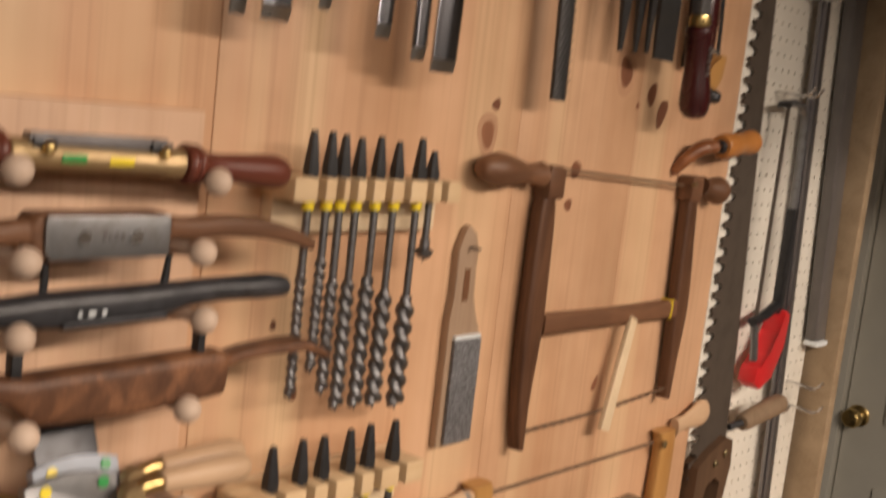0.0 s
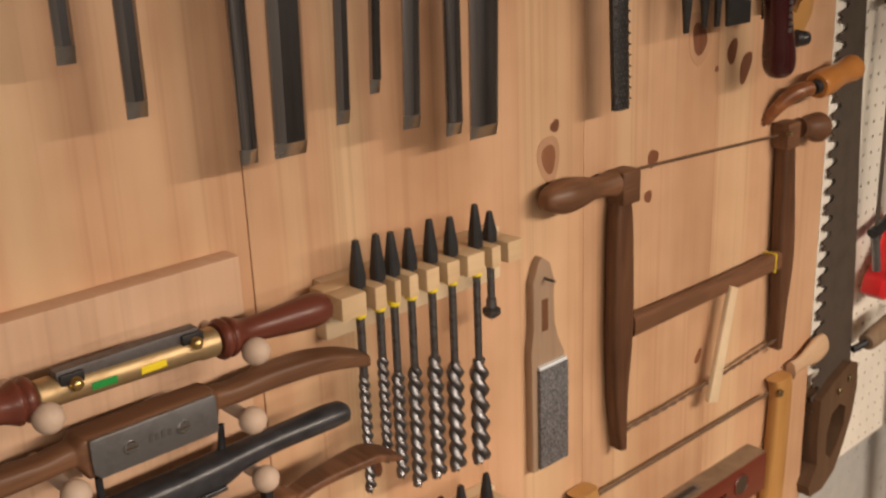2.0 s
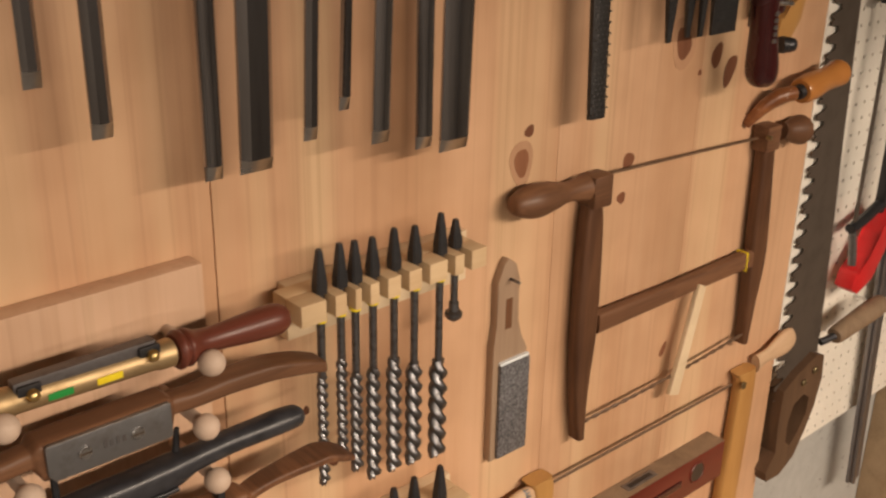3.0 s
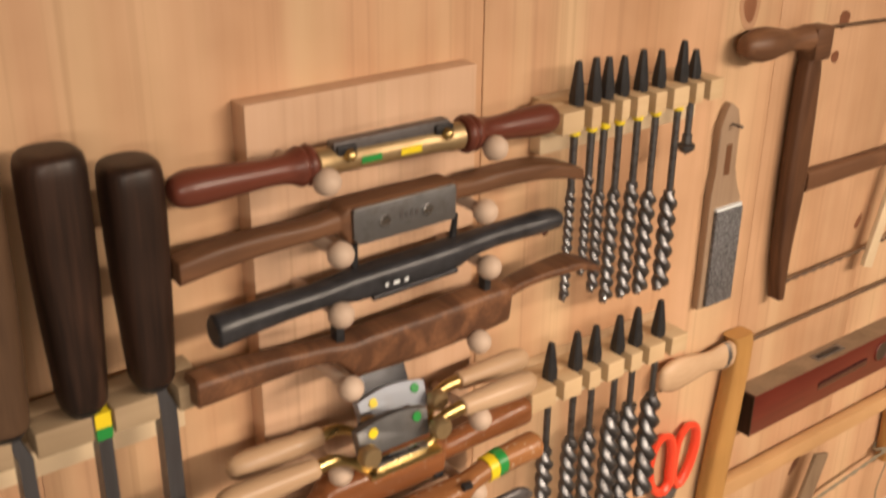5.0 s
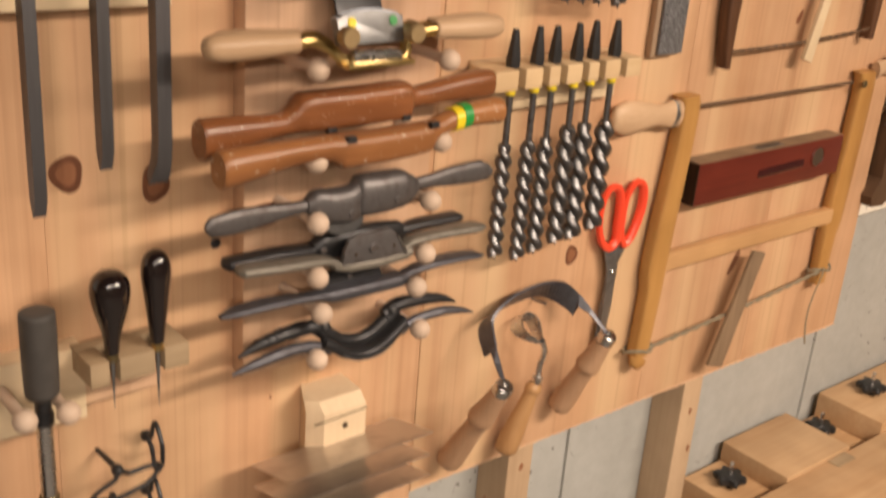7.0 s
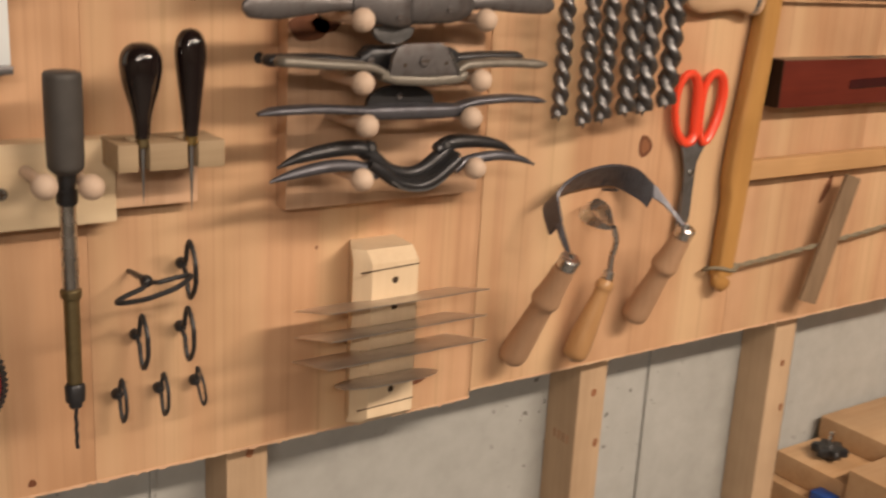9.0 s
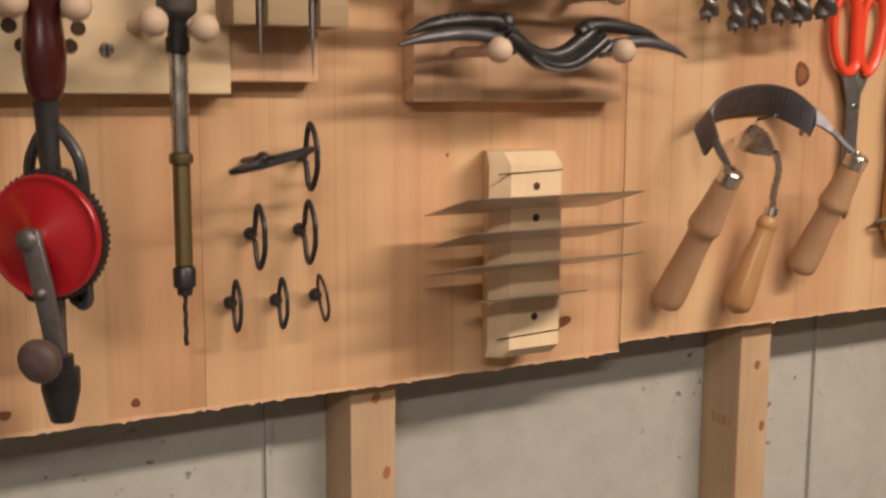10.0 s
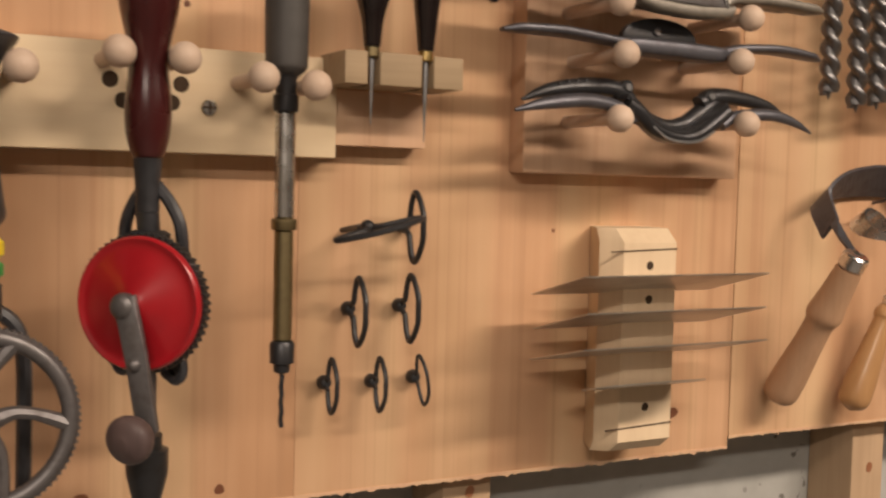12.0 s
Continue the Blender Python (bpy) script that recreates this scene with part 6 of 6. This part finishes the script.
part("toggle_stick", prism([(0.6915, 1.5005), (0.7085, 1.4950), (0.7365, 1.618), (0.7240, 1.6235)], -0.022, -0.016, 0.0012), PINE_PALE, s, "pale wooden toggle stick")

s = thing("bow_saw", (0.64, -0.02, 1.18), "yellow beech bow saw with cord and toggle hanging on the panel", "bow saw", "bow saws")
cheek((0.4560, 0.4860, 1.484), (0.4630, 0.4890, 1.452), ((0.4490, 0.4740, 1.262), (0.4460, 0.4770, 1.305)), (0.4450, 0.4670, 1.186), -0.040, -0.004, YELLOWWOOD, s)
cheek((0.7960, 0.8320, 1.481), (0.8040, 0.8350, 1.450), ((0.7940, 0.8210, 1.262), (0.7930, 0.8290, 1.300)), (0.7960, 0.8180, 1.200), -0.036, -0.004, YELLOWWOOD, s)
part("cheek_foot", turned((0.4585, -0.026, 1.1835), (0.4500, -0.026, 1.1715), [(0.0130, 0), (0.0140, 0.4), (0.009, 0.9), (0.004, 1)], 2, 16), YELLOWWOOD, s)
part("crossbar", box(0.472, 0.8005, -0.036, -0.010, 1.286, 1.306, 0.003), YELLOWWOOD_X, s)
part("handle", turned((0.3560, -0.030, 1.4715), (0.4600, -0.026, 1.4660), [(0.0005, 0), (0.0110, 0.03), (0.0165, 0.16), (0.0170, 0.28), (0.0130, 0.55), (0.0115, 0.70), (0.0150, 0.90), (0.0140, 1.0)], 4, 24), BEECH, s, "turned pale handle")
part("ferrule", rod((0.4455, -0.0268, 1.4668), (0.4560, -0.0262, 1.4662), 0.0150, 20), PLATE, s)
part("end_knob", turned((0.8380, -0.022, 1.480), (0.9140, -0.022, 1.4920), [(0.0120, 0), (0.0095, 0.25), (0.0130, 0.5), (0.0165, 0.75), (0.0130, 0.95), (0.0005, 1.0)], 4, 22), BEECH, s, "turned end knob")
part("blade_pin", rod((0.802, -0.038, 1.468), (0.802, -0.044, 1.468), 0.0045, 12), BRASS_DULL, s)
part("wire_blade", tube([(0.492, -0.026, 1.4705), (0.64, -0.025, 1.4700), (0.790, -0.024, 1.4695)], 0.0022, 6, 2), WIRE, s)
own = bmesh.new()
for ph in (0, math.pi):
    own = tube([(0.462 + 0.345 * i / 60, -0.036 + 0.0016 * math.cos(ph + i * 0.9), 1.1945 + 0.026 * i / 60 - 0.002 * math.sin(math.pi * i / 60) + 0.0016 * math.sin(ph + i * 0.9)) for i in range(61)], 0.0017, 6, 1, own)
part("cord", own, ROPE, s, "twisted grey cord")
for q in ((0.4560, 1.194, 0.0215, 0.0225), (0.8070, 1.220, 0.0230, 0.0195)):
    part("cord_wrap", tube([(q[0] + q[2] * math.cos(a), -0.021 + q[3] * math.sin(a), q[1] + 0.003 * math.sin(2 * a)) for a in [2 * math.pi * i / 16 for i in range(16)]], 0.0021, 6, 2, None, True), ROPE, s)
part("cord_tail", tube([(0.800, -0.042, 1.225), (0.796, -0.046, 1.215), (0.792, -0.042, 1.195), (0.786, -0.040, 1.165), (0.789, -0.041, 1.135), (0.795, -0.041, 1.116)], 0.0016, 6), ROPE, s, "loose cord tail")
part("toggle_stick", prism([(0.5780, 1.1440), (0.6060, 1.1350), (0.6530, 1.2760), (0.6290, 1.2830)], -0.050, -0.040, 0.0012), GREYWOOD, s, "grey-brown wooden toggle stick")

place(s, (0.672, -0.0105, 1.162), (1.03, 0.52, 1.03))

# ---- spirit level ----
s = thing("spirit_level", (0.665, -0.013, 1.348), "dusty red mahogany spirit level with round finger hole", "spirit level")
part("level_body", box(0.523, 0.808, -0.0260, -0.0006, 1.3480, 1.3975, 0.0012), MAHOGANY, s)
part("dusty_top", box(0.5235, 0.8075, -0.0257, -0.001, 1.3976, 1.3979), GREYWOOD, s, "dusty upper face")
part("vial_plate", prism([(0.640, 1.39795), (0.690, 1.39795), (0.690, 1.3987), (0.640, 1.3987)], -0.019, -0.008), PLATE, s, "metal vial plate")
part("vial", prism([(0.646, 1.3988), (0.684, 1.3988), (0.684, 1.3994), (0.646, 1.3994)], -0.016, -0.011), PLASTIC_BLACK, s, "dark vial slot")
part("end_cap", box(0.5215, 0.5232, -0.0258, -0.0008, 1.3485, 1.3970), EBONY, s, "dark end")
part("finger_hole", rod((0.757, -0.0256, 1.3755), (0.757, -0.0267, 1.3755), 0.0120, 28), HOLE_SHADE, s)
part("hole_rim", tube([(0.757 + 0.0126 * math.cos(a), -0.0263, 1.3755 + 0.0128 * math.sin(a)) for a in [2 * math.pi * i / 24 for i in range(24)]], 0.0012, 6, 1, None, True), MAHOGANY, s)
part("grip_groove", loft([(0.636, 0.0260, 1.370, 0.0008, 0.0055), (0.646, 0.0260, 1.370, 0.0009, 0.0065), (0.718, 0.0260, 1.372, 0.0009, 0.0065), (0.728, 0.0260, 1.372, 0.0008, 0.0055)], 14, 2.6, 1), MAHOGANY_Z, s, "dark finger groove")

# ---- scissors ----
s = thing("scissors", (0.408, -0.02, 1.24), "scissors with bright red-orange plastic handles hanging open-side up", "scissors")


def loop_handle(pts, r):
    return tube([(x, -0.020, z) for x, z in pts], r, 10, 4, None, True, 0.75)


part("handle", loop_handle([(0.3960, 1.318), (0.3830, 1.330), (0.3770, 1.352), (0.3790, 1.373), (0.3880, 1.3850), (0.4000, 1.383), (0.4060, 1.368), (0.4070, 1.340), (0.4070, 1.324)], 0.0056), RED_PLASTIC, s)
part("handle", loop_handle([(0.4200, 1.318), (0.4140, 1.332), (0.4130, 1.355), (0.4160, 1.374), (0.4260, 1.3855), (0.4380, 1.381), (0.4420, 1.364), (0.4380, 1.342), (0.4300, 1.325)], 0.0056), RED_PLASTIC, s)
part("blade", prism([(0.388, 1.320), (0.404, 1.320), (0.4140, 1.298), (0.4120, 1.245), (0.4060, 1.190), (0.4020, 1.186), (0.3990, 1.240), (0.3990, 1.290)], -0.0225, -0.0200, 0.0006), PLATE, s)
part("blade", prism([(0.412, 1.320), (0.430, 1.322), (0.4150, 1.295), (0.4080, 1.250), (0.4010, 1.190), (0.3960, 1.187), (0.3980, 1.245), (0.4020, 1.292)], -0.0196, -0.0172, 0.0006), PLATE, s)
slot_screw((0.4065, -0.0226, 1.288), 0.0034, s)

place(s, (0.4210, -0.0085, 1.2360), (1.016, 0.9, 1.016))

# ---- inshave ----
def band(rows, half):
    """A bent steel band; each row holds x, z, y of its front and of its back edge."""
    own, loops = bmesh.new(), []
    for i, q in enumerate(rows):
        e, g = rows[max(0, i - 1)], rows[min(len(rows) - 1, i + 1)]
        u = Vector((g[0] - e[0], g[2] - e[2], g[1] - e[1]))
        fr, bk = Vector((q[0], q[2], q[1])), Vector((q[3], q[5], q[4]))
        nn = u.cross(fr - bk).normalized() * half
        loops.append([own.verts.new(v) for v in (fr + nn, bk + nn, bk - nn, fr - nn)])
    rings(own, loops)
    return own


s = thing("inshave", (0.29, -0.05, 1.14), "curved steel inshave with two turned wooden handles on a nail", "inshave")
ARC = smooth_prof([(0.2230, 1.2620, -0.0450, 0.2200, 1.2460, -0.0340), (0.2255, 1.2760, -0.0360, 0.2220, 1.2650, -0.0200), (0.2290, 1.2850, -0.0315, 0.2350, 1.2720, -0.0120), (0.2450, 1.2945, -0.0280, 0.2610, 1.2770, -0.0070), (0.2680, 1.3005, -0.0250, 0.2880, 1.2790, -0.0045),
                   (0.3000, 1.3030, -0.0240, 0.3160, 1.2785, -0.0045), (0.3300, 1.2975, -0.0240, 0.3320, 1.2715, -0.0120), (0.3450, 1.2865, -0.0280, 0.3400, 1.2650, -0.0220), (0.3490, 1.2825, -0.0300, 0.3440, 1.2590, -0.0290)], 5)
ARC = [(0.2130, 1.2370, -0.0735, 0.2105, 1.2375, -0.0705), (0.2195, 1.2480, -0.0580, 0.2150, 1.2490, -0.0530), (0.2225, 1.2605, -0.0460, 0.2185, 1.2560, -0.0430)] + ARC + [(0.3510, 1.2805, -0.0315, 0.3460, 1.2700, -0.0330), (0.3600, 1.2660, -0.0400, 0.3560, 1.2630, -0.0400), (0.3690, 1.2455, -0.0585, 0.3665, 1.2450, -0.0570)]
part("curved_blade", band(ARC, 0.0014), BLUE_IRON, s, flat=True)
part("tang", tube([(0.2120, -0.0715, 1.238), (0.2110, -0.0740, 1.236), (0.2105, -0.076, 1.232)], 0.0034, 8), CHROME, s)
part("tang", tube([(0.3670, -0.0585, 1.2465), (0.3690, -0.0595, 1.2445), (0.3700, -0.060, 1.2420)], 0.0034, 8), CHROME, s)
IH = [(0.0095, 0), (0.0100, 0.04), (0.0118, 0.22), (0.0135, 0.33), (0.0108, 0.40), (0.0112, 0.55), (0.0130, 0.80), (0.0120, 0.95), (0.0005, 1.0)]
for a, b in (((0.2105, -0.0760, 1.2370), (0.1990, -0.014, 1.1190)), ((0.3700, -0.0600, 1.2440), (0.3540, -0.014, 1.1360))):
    va, vb = Vector(a), Vector(b)
    u = (vb - va).normalized()
    part("ferrule", rod(va, va + u * 0.012, 0.0095, 20), CHROME, s, "bright steel ferrule")
    part("handle", turned(va + u * 0.0122, vb, IH, 4, 22), BEECH_Z, s, "turned pale handle")
part("nail", rod((0.3110, 0.001, 1.2730), (0.3095, -0.022, 1.2775), 0.0013, 8), IRON, s, "hanging nail")

s = thing("hook_knife", (0.265, -0.05, 1.12), "small scorp with a looped steel blade and honey wood handle", "hook knife")
LOOP = smooth_prof([(0.2669, 1.2548, -0.062, 0.266, 1.2526, -0.0592), (0.2587, 1.2611, -0.055, 0.2558, 1.2545, -0.0467), (0.2549, 1.2678, -0.047, 0.251, 1.2591, -0.036), (0.2587, 1.2741, -0.041, 0.2549, 1.2654, -0.03), (0.2669, 1.2765, -0.038, 0.2631, 1.2678, -0.027), (0.2751, 1.2736, -0.04, 0.2713, 1.2649, -0.029), (0.2776, 1.2678, -0.046, 0.2737, 1.2591, -0.035), (0.2737, 1.2601, -0.055, 0.2708, 1.2536, -0.0467), (0.2698, 1.2548, -0.062, 0.2689, 1.2526, -0.0592)], 4)
part("loop_blade", band(LOOP, 0.0008), CHROME, s, flat=True)
part("shank", tube([(0.2684, -0.062, 1.2557), (0.2732, -0.0615, 1.2466), (0.2761, -0.059, 1.2369), (0.2766, -0.055, 1.2243), (0.2785, -0.052, 1.208)], 0.0030, 8), CHROME, s)
part("ferrule", rod((0.2790, -0.0520, 1.2095), (0.2772, -0.0515, 1.2020), 0.0056, 16), CHROME, s)
part("handle", turned((0.2772, -0.0515, 1.2018), (0.2505, -0.042, 1.1210), [(0.0062, 0), (0.0085, 0.05), (0.0088, 0.10), (0.0078, 0.16), (0.0100, 0.45), (0.0122, 0.75), (0.0110, 0.93), (0.0005, 1.0)], 4, 22), HONEY, s, "honey-coloured turned handle")

place(s, (0.288, -0.028, 1.107), (1.035, 1, 1.035))

# ---- white plate by the drill strip ----
s = thing("white_card", (-0.29, -0.018, 1.398), "white framed card with a silver lower edge on the panel", "card")
part("card_face", box(-0.360, -0.2355, -0.0185, -0.0004, 1.4045, 1.500, 0.0006), PAPER, s)
part("silver_edge", box(-0.362, -0.2345, -0.0210, -0.0004, 1.3985, 1.4043, 0.0012), ALU, s, "silver metal edge")

# ---- large crosscut saw at the panel's edge ----
s = thing("crosscut_saw", (0.98, 0.0, 1.27), "old dark crosscut saw with coarse teeth hanging upright", "saw")
BACK = [(1.415, 1.046), (1.56, 1.036), (1.72, 1.020), (1.90, 1.006), (2.10, 0.993), (2.25, 0.988)]
TOOTH = ((0.0000, 0.9515), (0.0022, 0.9640), (0.0055, 0.9680), (0.0095, 0.9665), (0.0130, 0.9520), (0.0165, 0.9495), (0.0200, 0.9515), (0.0222, 0.9640), (0.0255, 0.9680), (0.0295, 0.9665), (0.0330, 0.9510), (0.0365, 0.9505), (0.0385, 0.9570), (0.0405, 0.9510), (0.0430, 0.9500))
edge = [(1.372, 0.968)] + [(1.385 + 0.045 * c + dz, tx) for c in range(19) for dz, tx in TOOTH]
own, loops = bmesh.new(), []
for zz, tx in edge:
    rx = float(np.interp(zz, [p[0] for p in BACK], [p[1] for p in BACK])) if zz > 1.415 else 1.0 + (zz - 1.372) * 1.06
    loops.append([own.verts.new(v) for v in ((tx, 0.0005, zz), (rx, 0.0005, zz), (rx, -0.0012, zz), (tx, -0.0012, zz))])
rings(own, loops)
part("saw_blade", own, SAW_STEEL, s, flat=True)
outer = [(0.955, 1.402), (0.985, 1.418), (1.026, 1.432), (1.044, 1.425), (1.048, 1.390), (1.040, 1.352), (1.024, 1.316), (1.005, 1.285), (0.975, 1.268), (0.945, 1.270), (0.940, 1.285), (0.957, 1.310), (0.953, 1.350)]
inner = [(0.985, 1.372), (1.006, 1.380), (1.022, 1.370), (1.020, 1.345), (1.006, 1.322), (0.990, 1.308), (0.978, 1.318), (0.977, 1.348)]
own = bmesh.new()
for y, rev in ((-0.012, False), (0.011, True)):
    vo = [own.verts.new((x, y, zz)) for x, zz in outer]
    vi = [own.verts.new((x, y, zz)) for x, zz in inner]
    es = [own.edges.new((v[i], v[(i + 1) % len(v)])) for v in (vo, vi) for i in range(len(v))]
    bmesh.ops.triangle_fill(own, edges=es, use_beauty=True)
    if not rev:
        fo, fi = vo, vi
    else:
        for u, w in ((fo, vo), (fi, vi)):
            for i in range(len(u)):
                own.faces.new((u[i], u[(i + 1) % len(u)], w[(i + 1) % len(u)], w[i]))
part("closed_handle", own, BROWN_HANDLE, s, "dark brown closed saw handle")
slot_screw((1.024, -0.0125, 1.410), 0.005, s, "handle_bolt", BRASS_DULL)
slot_screw((1.000, -0.0125, 1.400), 0.005, s, "handle_bolt", BRASS_DULL)
part("helper_handle", turned((1.066, -0.010, 1.4450), (1.190, -0.010, 1.4580), [(0.0095, 0), (0.0120, 0.06), (0.0132, 0.4), (0.0142, 0.8), (0.0115, 0.97), (0.0005, 1.0)], 3, 22), GREYWOOD, s, "grey-brown round helper handle")
part("handle_bolt", tube([(1.045, -0.003, 1.440), (1.067, -0.010, 1.4450)], 0.005, 10, 1), IRON_DARK, s)

place(s, (0.9707, -0.0045, 1.2766), (0.992, 1, 0.992))

# ---- hacksaw and rules on the pegboard ----
s = thing("hacksaw", (1.27, 0.02, 1.42), "hacksaw with a red grip hanging from pegboard hooks", "hacksaw")
part("frame_bar", tube([(1.215, 0.020, 1.868), (1.250, 0.020, 1.872), (1.278, 0.020, 1.866), (1.292, 0.020, 1.846), (1.296, 0.020, 1.80), (1.300, 0.020, 1.68), (1.302, 0.020, 1.56), (1.300, 0.020, 1.52)], 0.0062, 8, 4), PLATE, s)
part("frame_sleeve", box(1.293, 1.308, 0.013, 0.027, 1.52, 1.70, 0.003), IRON_DARK, s, "dark blue frame sleeve")
part("saw_blade", box(1.222, 1.232, 0.0195, 0.0210, 1.515, 1.866), SAW_STEEL, s)
part("lower_bracket", tube([(1.215, 0.020, 1.512), (1.250, 0.020, 1.518), (1.300, 0.020, 1.536)], 0.0080, 8, 3), IRON_DARK, s)
part("grip_guard", tube([(1.222, 0.020, 1.512), (1.232, 0.020, 1.480), (1.240, 0.020, 1.445)], 0.0060, 8, 3), PLATE, s)
part("grip", prism([(1.298, 1.530), (1.322, 1.520), (1.318, 1.465), (1.285, 1.412), (1.245, 1.395), (1.222, 1.410), (1.230, 1.435), (1.268, 1.455), (1.290, 1.488)], 0.006, 0.034, 0.005), SAW_RED, s, "red plastic grip")
part("wing_nut", box(1.205, 1.218, 0.012, 0.028, 1.862, 1.872, 0.002), IRON_DARK, s)

place(s, (1.158, 0.016, 1.501), (0.88, 1, 0.843))


def peg_hook(x, z, label="bent zinc pegboard hook"):
    own = tube([(x, 0.050, z), (x, 0.030, z), (x, 0.000, z - 0.002), (x, -0.012, z + 0.010)], 0.0022, 8)
    return solo("peg_hook", own, CHROME, (x, 0.03, z), label, "hook", "pegboard hooks")


for hx, hz in ((1.135, 1.895), (1.160, 1.895), (1.190, 2.030), (1.330, 1.460), (1.345, 1.420), (1.215, 1.440)):
    peg_hook(hx, hz)
s = thing("straightedge", (1.25, 0.03, 1.06), "long aluminium straightedge hanging on the pegboard", "straightedge")
part("rule_bar", prism([(1.272, 1.10), (1.304, 1.10), (1.224, 2.120), (1.192, 2.120)], 0.026, 0.032, 0.001), ALU, s)
part("rule_rib", prism([(1.276, 1.10), (1.283, 1.10), (1.203, 2.120), (1.196, 2.120)], 0.020, 0.0258, 0.001), ALU, s)
s = thing("tool_sleeve", (1.37, 0.02, 1.52), "grey straight tool in a frosted sleeve on the pegboard", "tool sleeve")
part("sleeve", prism([(1.361, 1.525), (1.399, 1.525), (1.347, 2.09), (1.300, 2.09)], 0.022, 0.040, 0.002), ACRYLIC, s)
part("sleeve_cap", box(1.294, 1.354, 0.014, 0.042, 2.0905, 2.098, 0.002), ACRYLIC, s)
part("sleeve_foot", box(1.362, 1.402, 0.018, 0.042, 1.516, 1.5245, 0.002), PAPER, s)
